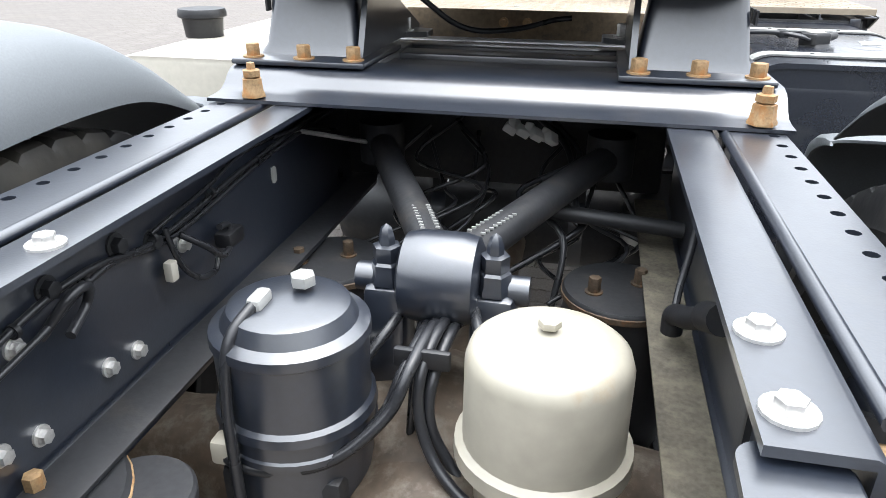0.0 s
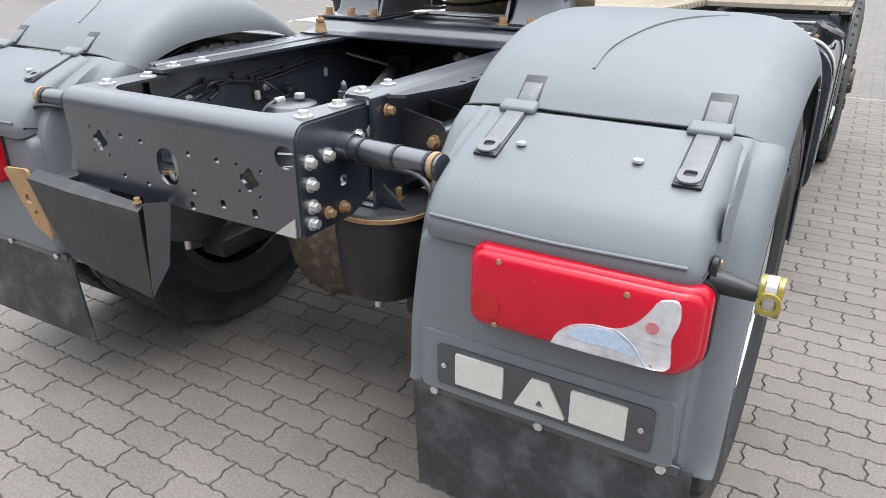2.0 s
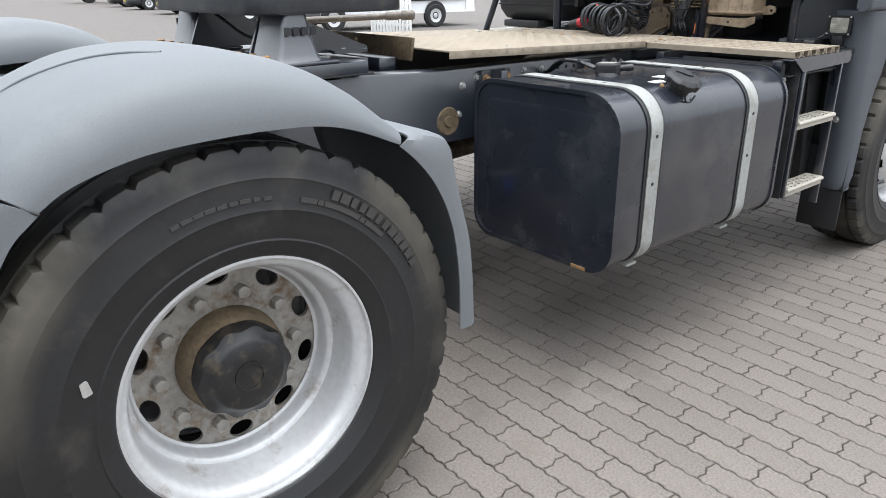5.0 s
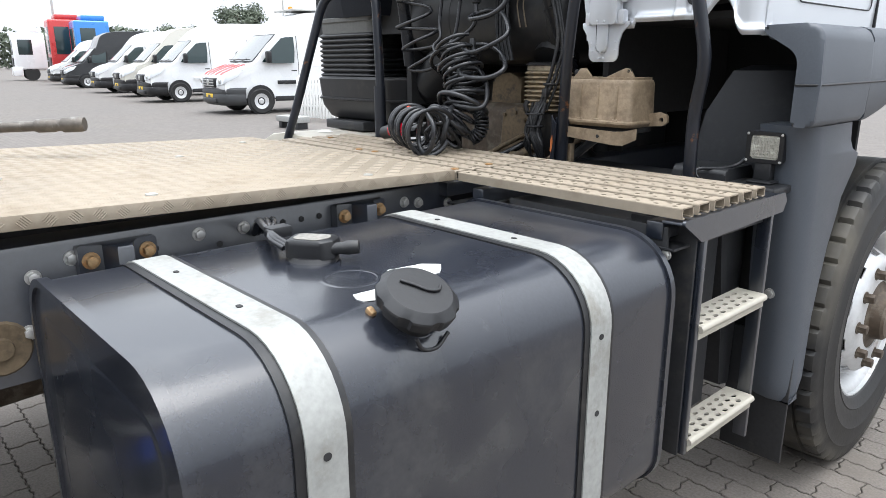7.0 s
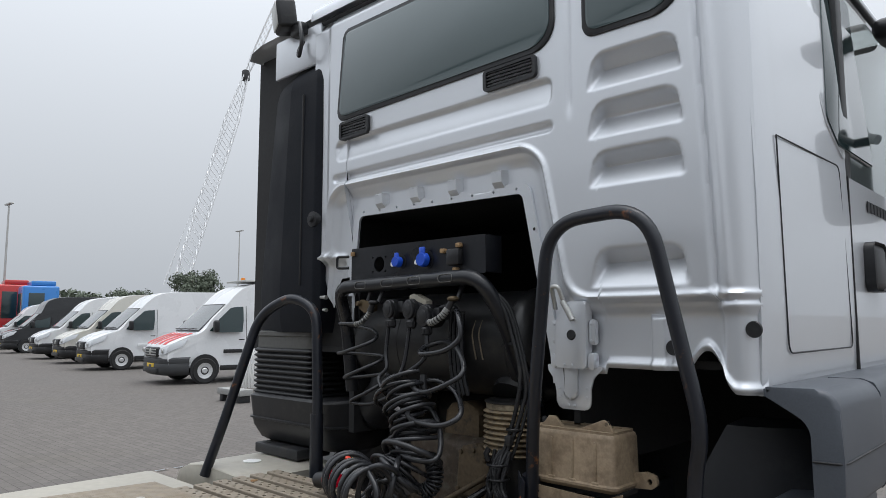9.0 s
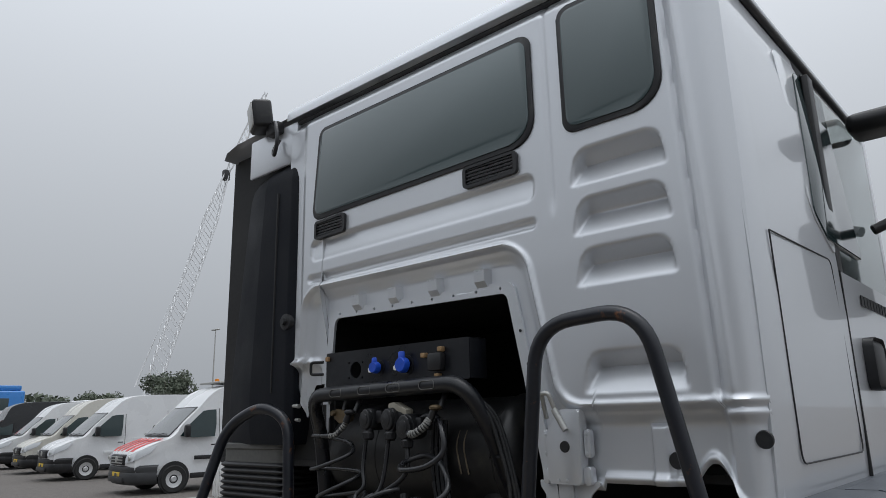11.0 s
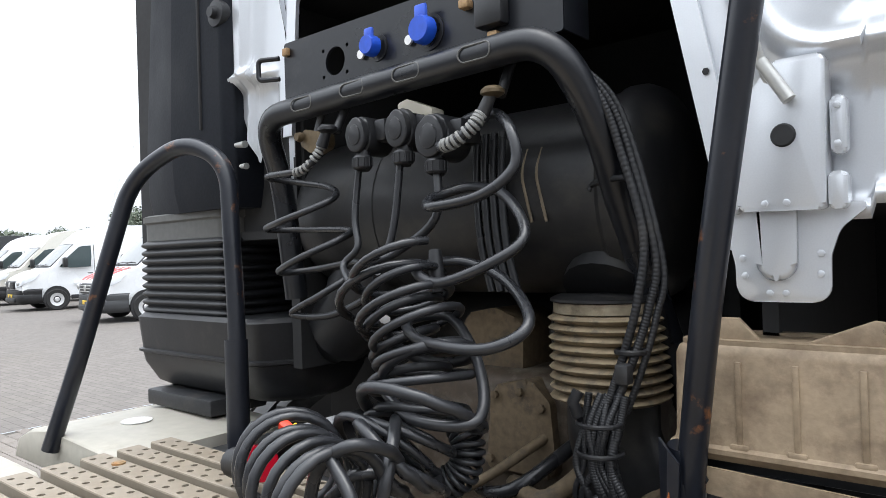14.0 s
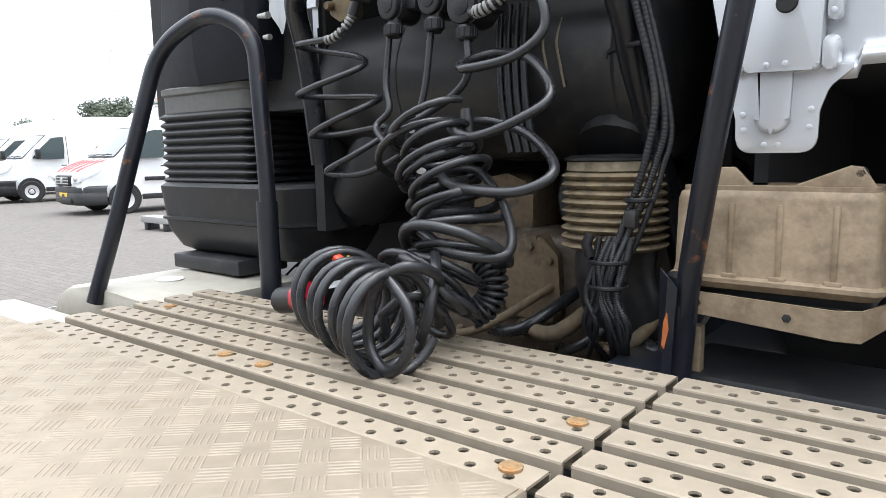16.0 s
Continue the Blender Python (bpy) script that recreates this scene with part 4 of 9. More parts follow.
DISC = material("dusty_wheel_disc", (0.31, 0.295, 0.27), 0.5, 0.25, 0.3, 60, 9, 0.2, (0.15, 0.095, 0.05), 0.45)


def wheel(name, x_out, y, side, dished, label):
    global tyre_ob
    e = group(name, label)
    e.location = (side * x_out, y, 0.526)
    e.scale = (side, 1, 1)
    if tyre_ob is None:
        tyre_ob = part("tyre", TYRE, RUBBER, e, "worn black tyre with dusty sidewall", angle=25)
        tyre_ob.location = (-0.125, 0, 0)
    else:
        again(tyre_ob, Matrix.Translation((-0.125, 0, 0)), e)
    if dished not in RIMS:
        if dished:
            prof = [(0.293, 0.003), (0.2985, 0.002), (0.301, -0.006), (0.297, -0.016), (0.289, -0.019), (0.284, -0.020), (0.277, -0.026), (0.270, -0.045), (0.266, -0.075), (0.261, -0.112), (0.257, -0.119), (0.249, -0.121), (0.2455, -0.126), (0.243, -0.140), (0.2405, -0.156), (0.236, -0.163), (0.228, -0.166)]
            RIMS[dished] = part("rim", rim_mesh(prof, 0.01, 0.02), RIM, e, "silver-painted steel rim", angle=50)
            ovals = []
            for k in range(10):
                a = 2 * math.pi * (k + 0.55) / 10
                ca, sa = math.cos(a), math.sin(a)
                ovals.append([((0.2075 + 0.021 * math.cos(b)) * ca - 0.031 * math.sin(b) * sa, (0.2075 + 0.021 * math.cos(b)) * sa + 0.031 * math.sin(b) * ca) for b in [2 * math.pi * j / 18 for j in range(18)]])
            RIMS["disc"] = part("disc", plate(disc(0, 0, 0.236, 96), [disc(0, 0, 0.12, 40)] + ovals, "x", -0.176, -0.1665), DISC, e, "dusty brown-stained wheel disc with oval hand holes", angle=30)
        else:
            prof = [(0.293, 0.003), (0.2985, 0.002), (0.301, -0.006), (0.297, -0.016), (0.287, -0.019), (0.274, -0.03), (0.265, -0.07), (0.258, -0.10), (0.25, -0.105), (0.243, -0.09), (0.236, -0.075), (0.229, -0.06), (0.222, -0.045), (0.2135, -0.028), (0.205, -0.012), (0.19, 0.004), (0.15, 0.008), (0.12, 0.008)]
            RIMS[dished] = part("rim", rim_mesh(prof, 0.204, 0.237), RIM, e, "silver-painted steel rim", angle=50)
    else:
        again(RIMS[dished], Matrix(), e)
        if dished:
            again(RIMS["disc"], Matrix(), e)
    if dished:
        part("axle_drum", lathe([(0.128, -0.17), (0.13, -0.155), (0.124, -0.12), (0.114, -0.105), (0.0, -0.105)], "x", n=36), TAN_DUST, e, "dusty tan hub casing")
        bm = bmesh.new()
        rows = []
        for h, r, wob in ((-0.115, 0.113, 0.0), (-0.08, 0.112, 0.004), (-0.068, 0.108, 0.005), (-0.062, 0.095, 0.002), (-0.054, 0.088, 0.0), (-0.048, 0.08, 0.0), (-0.047, 0.03, 0.0)):
            rows.append([(h, (r + wob * math.cos(10 * a)) * math.cos(a), (r + wob * math.cos(10 * a)) * math.sin(a)) for a in [2 * math.pi * k / 60 for k in range(60)]])
        part("hub_cap", loft(rows, True, True, bm), GREASE, e, "greasy black scalloped hub cap")
        part("centre_ring", lathe([(0.036, -0.049), (0.036, -0.044), (0.031, -0.044), (0.031, -0.049)], "x", n=24), GREASE, e)
    else:
        part("hub", lathe([(0.0, 0.06), (0.07, 0.06), (0.08, 0.052), (0.085, 0.02), (0.10, 0.012), (0.135, 0.010), (0.14, 0.0), (0.0, 0.0)], "x", n=24), OILY, e, "dusty front hub")
    fx = -0.169 if dished else 0.012
    for k in range(10):
        a = 2 * math.pi * (k + 0.05) / 10
        m = Matrix.Translation((fx, 0.1675 * math.cos(a), 0.1675 * math.sin(a))) @ TURN_TO["x"]
        if ("nut", dished) not in RIMS:
            RIMS["nut", dished] = part("wheel_nut", bolt_mesh(0.0165, 0.03, 0.021), DISC if dished else OILY, e)
            RIMS["nut", dished].matrix_basis = m
        else:
            again(RIMS["nut", dished], m, e)
    return e


rear = wheel("rear_wheel", 1.213, 1.655, 1, True, "rear outer wheel with deep silver rim and dusty tyre")
wheel("rear_wheel", 0.865, 1.655, 1, True, "inner rear wheel behind the outer one")
wheel("rear_wheel", 1.213, 1.655, -1, True, "rear outer wheel with deep silver rim and dusty tyre")
wheel("rear_wheel", 0.865, 1.655, -1, True, "inner rear wheel behind the outer one")
wheel("front_wheel", 1.25, 5.235, 1, False, "front wheel with silver bulging rim and large tyre")
wheel("front_wheel", 1.25, 5.235, -1, False, "front wheel with silver bulging rim and large tyre")
# raised maker's writing on the outer tyre: plain blocks round the side wall
BLOCK_RUBBER = material("raised_tyre_rubber", (0.04, 0.038, 0.036), 0.7, 0, 0.2, 80, 6)
lettering = group("side_lettering", "raised unreadable moulding round the tyre wall", rear)
random.seed(3)
blk = None
for r, a0, a1, n, h in ((0.452, 0.45, 1.15, 12, 0.022), (0.428, 0.75, 1.3, 12, 0.011), (0.43, 1.45, 1.95, 9, 0.008)):
    for k in range(n):
        a = a0 + (a1 - a0) * k / n
        m = pose(0.0305, 0, 0) @ Matrix.Rotation(a, 4, "X") @ Matrix.Translation((0, r, 0)) @ Matrix.Diagonal((1, h / 0.01, random.uniform(0.8, 1.5), 1))
        bm = bx(-0.002, 0.0015, -0.005, 0.005, -0.008, 0.008, 0.0)
        if blk is None:
            blk = part("letter_block", bm, BLOCK_RUBBER, lettering)
            blk.matrix_basis = m
        else:
            bm.free()
            again(blk, m, lettering)
part("repair_patch", plate(rounded([(-0.312, 0.125), (-0.294, 0.13), (-0.300, 0.16), (-0.314, 0.155)], 0.004), [], "x", 0.029, 0.0315), ALU, rear, "small white patch on the tyre").location = (0, -0.034, 0.0)


# ---- mudguards ----
STRAPGREY = material("worn_grey_strap", (0.125, 0.13, 0.135), 0.5, 0, 0.2, 80, 10, 0.1)
def smoothstep(a, b, x):
    t = min(max((x - a) / (b - a), 0), 1)
    return t * t * (3 - 2 * t)


def widen(poly, g):
    cx, cz = sum(p[0] for p in poly) / len(poly), sum(p[1] for p in poly) / len(poly)
    x0, x1 = min(p[0] for p in poly), max(p[0] for p in poly)
    z0, z1 = min(p[1] for p in poly), max(p[1] for p in poly)
    return [(cx + (x - cx) * (1 + 2 * g / (x1 - x0)), cz + (z - cz) * (1 + 2 * g / (z1 - z0))) for x, z in poly]


def lamp_outline(X, gr):
    """The tail light's outline, drawn in by gr, as (x, 0, z)."""
    return [(X(x), 0.0, z) for x, z in rounded([(0.79 + gr, 0.722 + gr), (1.21 - gr, 0.722 + gr), (1.21 - gr, 0.884 - gr), (0.79 + gr, 0.884 - gr)], [0.022, 0.045, 0.03, 0.028], 6)]


def thick_face(outline, y0, y1):
    """A face that falls off softly at its border; the lamp covers its middle."""
    return loft([[(x, y, z) for x, z in widen(outline, g)] for y, g in ((y1, 0.010), (y0 + 0.012, 0.006), (y0 + 0.005, 0.002), (y0 + 0.001, -0.004), (y0, -0.010))], True, True)


def mudguard(side):
    g = group("mudguard", "grey moulded plastic mudguard over the rear wheels")
    X = lambda x: x * side if side > 0 else -x
    cen = Vector((1.62, 0.45))
    # the inner flank reaches less far down on the one guard than on the other
    flank = (lambda row: [(x + 0.026 * smoothstep(0.70, 0.60, x), k * 0.42) if x < 0.70 else (x, k) for x, k in row]) if side > 0 else (lambda row: row)

    def skin(name, arc, cross, label=""):
        path = smooth_path([(y, z, 0) for y, z in arc], 5)
        rows = []
        for i, q in enumerate(path):
            a, b = path[max(i - 1, 0)], path[min(i + 1, len(path) - 1)]
            d = (b - a).normalized()
            nrm = Vector((d.y, -d.x, 0))
            if nrm.dot(Vector((cen.x - q.x, cen.y - q.y, 0))) < 0:
                nrm = -nrm
            rows.append([(X(x), q.x + nrm.x * k, q.y + nrm.y * k) for x, k in cross])
        return part(name, thicken(loft(rows), 0.005), GREY_PLASTIC, g, label)

    def shell(name, outer, edge, cross, label=""):
        """A skin between an outer line and the wheel-side edge line, both (y, z); cross gives x and the share of the way."""
        a, b = smooth_path([(y, z, 0) for y, z in outer], 5), smooth_path([(y, z, 0) for y, z in edge], 5)
        rows = [[(X(x), p.x + (q.x - p.x) * f, p.y + (q.y - p.y) * f) for x, f in cross] for p, q in zip(a, b)]
        return part(name, thicken(loft(rows), 0.005), GREY_PLASTIC, g, label)

    arch = [(1.224, 1.063), (1.28, 1.115), (1.36, 1.165), (1.48, 1.212), (1.60, 1.228), (1.72, 1.224), (1.84, 1.194), (1.95, 1.135), (2.052, 1.05)]
    arch_edge = [(1.306, 1.010), (1.345, 1.035), (1.40, 1.056), (1.49, 1.077), (1.60, 1.086), (1.72, 1.088), (1.83, 1.082), (1.92, 1.06), (2.03, 1.014)]
    crown = [(0.568, 1.0), (0.568, 0.85), (0.573, 0.66), (0.586, 0.43), (0.608, 0.24), (0.64, 0.10), (0.68, 0.02), (0.74, -0.02), (0.89, -0.035), (1.08, -0.02), (1.14, 0.02), (1.18, 0.10), (1.212, 0.24), (1.234, 0.43), (1.247, 0.66), (1.252, 0.85), (1.252, 1.0)]
    shell("arch", arch, arch_edge, flank(crown), "rounded grey plastic arch")
    skirt = [(2.068, 1.03), (2.12, 1.028), (2.175, 1.012), (2.20, 0.985), (2.212, 0.92), (2.235, 0.82), (2.258, 0.733), (2.27, 0.62), (2.276, 0.485)]
    skirt_edge = [(2.03, 1.01), (2.06, 0.985), (2.09, 0.955), (2.115, 0.925), (2.135, 0.895), (2.165, 0.835), (2.191, 0.746), (2.205, 0.62), (2.206, 0.49)]
    shell("front_skirt", skirt, skirt_edge, flank([(0.568, 1.0), (0.568, 0.8), (0.571, 0.4), (0.582, 0.14), (0.605, 0.03), (0.64, 0.0), (0.93, -0.02), (1.18, 0.0), (1.215, 0.03), (1.238, 0.14), (1.249, 0.4), (1.252, 0.8), (1.252, 1.0)]))
    # rear panel: flat back, a facet beside the lamp, then a rounded bead that runs out to the wheel-side edge
    flat = [(0.986, 0.474), (0.984, 0.51), (0.98, 0.62), (0.978, 0.78), (0.985, 0.87), (1.02, 0.94), (1.09, 0.998), (1.16, 1.035), (1.222, 1.060)]
    bead = [(0.992, 0.476), (0.994, 0.51), (1.0, 0.63), (1.03, 0.77), (1.061, 0.862), (1.093, 0.932), (1.137, 0.987), (1.18, 1.03), (1.228, 1.056)]
    edge = [(1.028, 0.466), (1.070, 0.505), (1.090, 0.615), (1.132, 0.76), (1.168, 0.84), (1.214, 0.901), (1.256, 0.963), (1.285, 0.99), (1.306, 1.007)]
    pf, pb, pe = [smooth_path([(y, z, 0) for y, z in c], 5) for c in (flat, bead, edge)]
    rows = []
    for f, b, e in zip(pf, pb, pe):
        row = [(X(x), b.x + (e.x - b.x) * k, b.y + (e.y - b.y) * k) for x, k in flank(((0.566, 1.0), (0.566, 0.55), (0.568, 0.36), (0.575, 0.22), (0.588, 0.12), (0.604, 0.08), (0.618, 0.05)))]
        row += [(X(x), f.x + (b.x - f.x) * k, f.y + (b.y - f.y) * k) for x, k in ((0.644 if side > 0 else 0.623, 0.9), (0.647 if side > 0 else 0.628, 0.25), (0.650 if side > 0 else 0.636, 0.06), (0.656 if side > 0 else 0.65, 0.0), (1.170, 0.0))]
        row += [(X(x), f.x + (b.x - f.x) * k, f.y + (b.y - f.y) * k) for x, k in ((1.184, 0.06), (1.192, 0.25), (1.197, 0.9))]
        row += [(X(x), b.x + (e.x - b.x) * k, b.y + (e.y - b.y) * k) for x, k in ((1.202, 0.05), (1.216, 0.08), (1.232, 0.12), (1.245, 0.22), (1.252, 0.36), (1.254, 0.55), (1.254, 1.0))]
        rows.append(row)
    part("rear_panel", thicken(loft(rows), 0.005), GREY_PLASTIC, g, "grey plastic rear panel with a rounded outer bead")
    # proud nose above the lamp
    nose = [(0.940, 0.866), (0.934, 0.897), (0.945, 0.925), (0.975, 0.962), (1.02, 0.992), (1.075, 1.02), (1.14, 1.046), (1.19, 1.066)]
    wide = [(0.668, 0.06), (0.670, 0.02), (0.682, 0.005), (0.70, 0.0), (1.155, 0.0), (1.175, 0.006), (1.187, 0.022), (1.192, 0.06)]
    skin("nose", nose, wide)
    part("nose_rib", tube(bent([(X(0.69), 0.936, 0.913), (X(0.93), 0.9335, 0.908), (X(1.165), 0.936, 0.913)], 0.05), 0.0035, 8), GREY_PLASTIC, g)
    # face round the lamp and the badge, a groove below the nose
    face = rounded([(0.652, 0.509), (1.178, 0.509), (1.176, 0.862), (0.657, 0.862)] if side > 0 else [(-1.178, 0.509), (-0.652, 0.509), (-0.657, 0.862), (-1.176, 0.862)], [0.02, 0.02, 0.03, 0.03], 5)
    part("lamp_surround", thick_face(face, 0.953, 0.984), GREY_PLASTIC, g, "moulded grey face round the lamp", angle=40)
    # latches
    for x in (0.748, 1.125):
        l = group("latch", "flush rubber and metal latch", g)
        M = Matrix.Translation((X(x), 1.12, 1.041)) @ pose(0, 0, 0, 21, 0, 0)
        N = Matrix.Translation((X(x), 1.253, 1.095)) @ pose(0, 0, 0, 40, 0, 0)
        part("recess", bx(-0.025, 0.025, -0.084, 0.066, -0.006, 0.0012, 0.003, m=M), BLACK_PLASTIC, l)
        part("strap", bx(-0.0205, 0.0205, -0.079, 0.066, 0.0, 0.004, 0.0025, m=M), STRAPGREY, l, "worn grey strap")
        part("lever", plate(rounded(rect(-0.0205, 0.0205, -0.083, -0.038), 0.017), [rounded(rect(-0.011, 0.011, -0.066, -0.05), 0.005)], "z", 0.004, 0.0085), STRAPGREY, l).matrix_basis = M
        part("lever_slot", bx(-0.012, 0.012, -0.067, -0.049, 0.002, 0.0046, 0.001, m=M), BLACK_PLASTIC, l)
        part("bridge", bx(-0.040, 0.040, 0.062, 0.100, -0.006, 0.011, 0.008, 3, m=M), GREY_PLASTIC, l)
        part("slot", bx(-0.025, 0.025, -0.036, 0.042, -0.006, 0.0012, 0.003, m=N), BLACK_PLASTIC, l)
        part("strap", bx(-0.0205, 0.0205, -0.036, 0.02, 0.0, 0.003, 0.002, m=N), STRAPGREY, l)
    bolts(g, [(X(0.805), 1.085, 1.024), (X(1.03), 1.085, 1.024)], "z", r=0.0105, h=0.009, washer=0.0)
    # moulded arc on the crown
    part("crown_seam", tube(smooth_path([(X(0.86), 1.31, 1.141), (X(0.875), 1.38, 1.18), (X(0.93), 1.47, 1.214), (X(0.99), 1.54, 1.228), (X(1.06), 1.60, 1.2305)]), 0.0035, 6), GREY_PLASTIC, g)
    part("seam", tube(smooth_path([*([(X(0.591), 1.258, 1.042), (X(0.605), 1.240, 1.053)] if side > 0 else [(X(0.565), 1.306, 1.008), (X(0.574), 1.283, 1.022), (X(0.60), 1.255, 1.042)]), (X(0.65), 1.232, 1.06), (X(0.72), 1.222, 1.066), (X(0.9), 1.221, 1.065), (X(1.10), 1.222, 1.066), (X(1.17), 1.232, 1.06), (X(1.22), 1.255, 1.042), (X(1.246), 1.283, 1.022), (X(1.255), 1.306, 1.008)]), 0.003, 6), BLACK_PLASTIC, g)
    part("round_mark", lathe([(0.0, 0.002), (0.03, 0.002), (0.032, 0.0), (0.0, 0.0)], "x", at=(0, 0, 0), n=24), GREY_PLASTIC, g).matrix_basis = Matrix.Translation((X(1.1955), 1.041, 0.961)) @ (pose(0, 0, 0) if side > 0 else pose(0, 0, 0, 0, 0, 180))
    # badge panel; the name on it is three plain pale shapes
    if side > 0:
        b = group("badge_panel", "recessed grey panel with three pale blocks", g)
        b.location.y = -0.0215
        part("frame", plate(rounded([(X(0.66), 0.512), (X(1.188), 0.512), (X(1.178), 0.652), (X(0.662), 0.652)] if side > 0 else [(X(1.188), 0.512), (X(0.66), 0.512), (X(0.662), 0.652), (X(1.178), 0.652)], 0.012), [], "y", 0.971, 0.982), GREY_PLASTIC, b)
        part("back", plate(rounded(rect(min(X(0.70), X(1.148)), max(X(0.70), X(1.148)), 0.532, 0.628), 0.01), [], "y", 0.9665, 0.972), CHASSIS, b)
        for x0, sh in ((0.745, 0), (0.878, 1), (0.993, 0)):
            o = [(0, 0), (0.108, 0), (0.108, 0.072), (0, 0.072)] if not sh else [(0, 0), (0.108, 0), (0.070, 0.07), (0.034, 0.07)]
            xx = x0 if side > 0 else -(x0 + 0.108)
            part("pale_block", plate(rounded([(xx + u, 0.545 + v) for u, v in o], 0.003), [rounded([(xx + 0.044, 0.556), (xx + 0.064, 0.556), (xx + 0.054, 0.574)], 0.002)] if sh else [], "y", 0.9615, 0.9668), LETTER, b)
        bolts(b, [(X(0.718), 0.9665, 0.58), (X(1.128), 0.9665, 0.58)], "-y", r=0.006, h=0.006, washer=0.0)
    # flap with its rail
    f = group("mud_flap", "worn black rubber mud flap with chalky scuffs", g)
    FLAP = MATS.get("flap") or MATS.setdefault("flap", material("scuffed_rubber_flap", (0.026, 0.027, 0.029), 0.6, 0, 0.45, 60, 4, 0.3, (0.085, 0.09, 0.092), 0.5))
    rows = [[(X(x), 0.99 + 0.012 * math.sin(3 * x + 5 * z), z) for x in (0.622, 0.75, 0.9, 1.05, 1.222)] for z in (0.192, 0.26, 0.34, 0.42, 0.492)]
    part("sheet", thicken(loft(rows), 0.007), FLAP, f)
    part("rail", bx(min(X(0.64), X(1.2)), max(X(0.64), X(1.2)), 0.968, 0.98, 0.482, 0.505, 0.003), CHASSIS, f)
    bolts(f, [(X(0.682), 0.968, 0.494), (X(0.925), 0.968, 0.494), (X(1.168), 0.968, 0.494)], "-y", r=0.0105, h=0.01, washer=0.0)
    # tail light
    t = group("tail_light", "red tail light with a pale torn-looking clear pane", g)
    def lamp_ring(gr, y, wrap):
        return [(px, y + wrap * smoothstep(1.135, 1.215, abs(px)) ** 1.5, pz) for px, _, pz in lamp_outline(X, gr)]
    part("housing", loft([lamp_ring(-0.003, 0.986, 0.0), lamp_ring(-0.003, 0.945, 0.022)], True, True), CHASSIS_DULL, t)
    part("red_lens", loft([lamp_ring(k, y, 0.026) for k, y in ((0.0, 0.946), (0.0, 0.922), (0.002, 0.917), (0.006, 0.915), (0.0065, 0.911), (0.009, 0.906), (0.013, 0.904), (0.016, 0.9025), (0.03, 0.9005), (0.06, 0.90))], True, True), RED_LENS, t, "glossy red lens with a stepped border")
    part("end_groove", tube([(X(1.152), 0.905, 0.742), (X(1.150), 0.9035, 0.80), (X(1.152), 0.905, 0.864)], 0.0025, 8), RED_LENS, t)
    clear = smooth_path([(p[0], p[1], 0) for p in ((0.962, 0.737), (0.975, 0.763), (1.0, 0.783), (1.035, 0.793), (1.072, 0.796), (1.10, 0.812), (1.122, 0.84), (1.138, 0.865), (1.165, 0.868), (1.172, 0.835), (1.163, 0.80), (1.166, 0.765), (1.160, 0.742), (1.10, 0.7385), (1.03, 0.737))], 3)
    co = [(v.x if side > 0 else -v.x, v.y) for v in clear]
    bm = plate(co, [], "y", 0.8964, 0.9035)
    bmesh.ops.triangulate(bm, faces=bm.faces)
    bmesh.ops.subdivide_edges(bm, edges=bm.edges, cuts=3, use_grid_fill=True)
    for v in bm.verts:
        v.co.y += 0.026 * smoothstep(1.135, 1.215, abs(v.co.x)) ** 1.5
    part("clear_pane", bm, CLEAR_LENS, t, "pale clear pane")
    bl = [(0.985, 0.765), (1.02, 0.787), (1.066, 0.793), (1.098, 0.774), (1.118, 0.750), (1.068, 0.759), (1.01, 0.756)]
    part("blue_pane", plate(rounded([(x if side > 0 else -x, z) for x, z in bl], 0.012), [], "y", 0.8954, 0.8968), BLUE_LENS, t)
    part("pane_rim", tube(smooth_path([(X(1.075), 0.896, 0.796), (X(1.105), 0.896, 0.776), (X(1.128), 0.896, 0.742)]), 0.0014, 8), BLUE_LENS, t)
    part("red_patch", prism(disc(X(1.132), 0.816, 0.011, 14), "y", 0.8954, 0.8968), MATS.setdefault("pale_red", MATS.get("pale_red") or material("pale_red_lens", (0.5, 0.16, 0.18), 0.3)), t)
    part("reflector", lathe([(0.0, 0.0), (0.03, 0.0), (0.03, 0.002), (0.0, 0.002)], "y", at=(X(0.83), 0.8985, 0.775), n=20), MATS.setdefault("deep_red", MATS.get("deep_red") or material("deep_red_reflector", (0.35, 0.006, 0.01), 0.3)), t)
    bolts(t, [(X(x), 0.903, z) for x, z in ((0.855, 0.866), (1.085, 0.862), (0.85, 0.738), (1.135, 0.742))], "-y", r=0.006, h=0.005, washer=0.0, mat=RUST)
    # side marker on an arm
    a = group("marker_lamp", "yellow side marker lamp on a black rubber arm", g)
    part("foot", prism(rounded(rect(0.974, 1.002, 0.828, 0.922), 0.013), "x", min(X(1.192), X(1.203)), max(X(1.192), X(1.203)), 0.003), BLACK_PLASTIC, a)
    bolts(a, [(X(1.203), 0.989, 0.912), (X(1.203), 0.985, 0.838)], "x" if side > 0 else "-x", r=0.006, h=0.005, washer=0.0, mat=RUST)
    part("arm", tube([(X(1.195), 0.99, 0.88), (X(1.285), 0.985, 0.872)], [0.022, 0.012], 10), BLACK_PLASTIC, a)
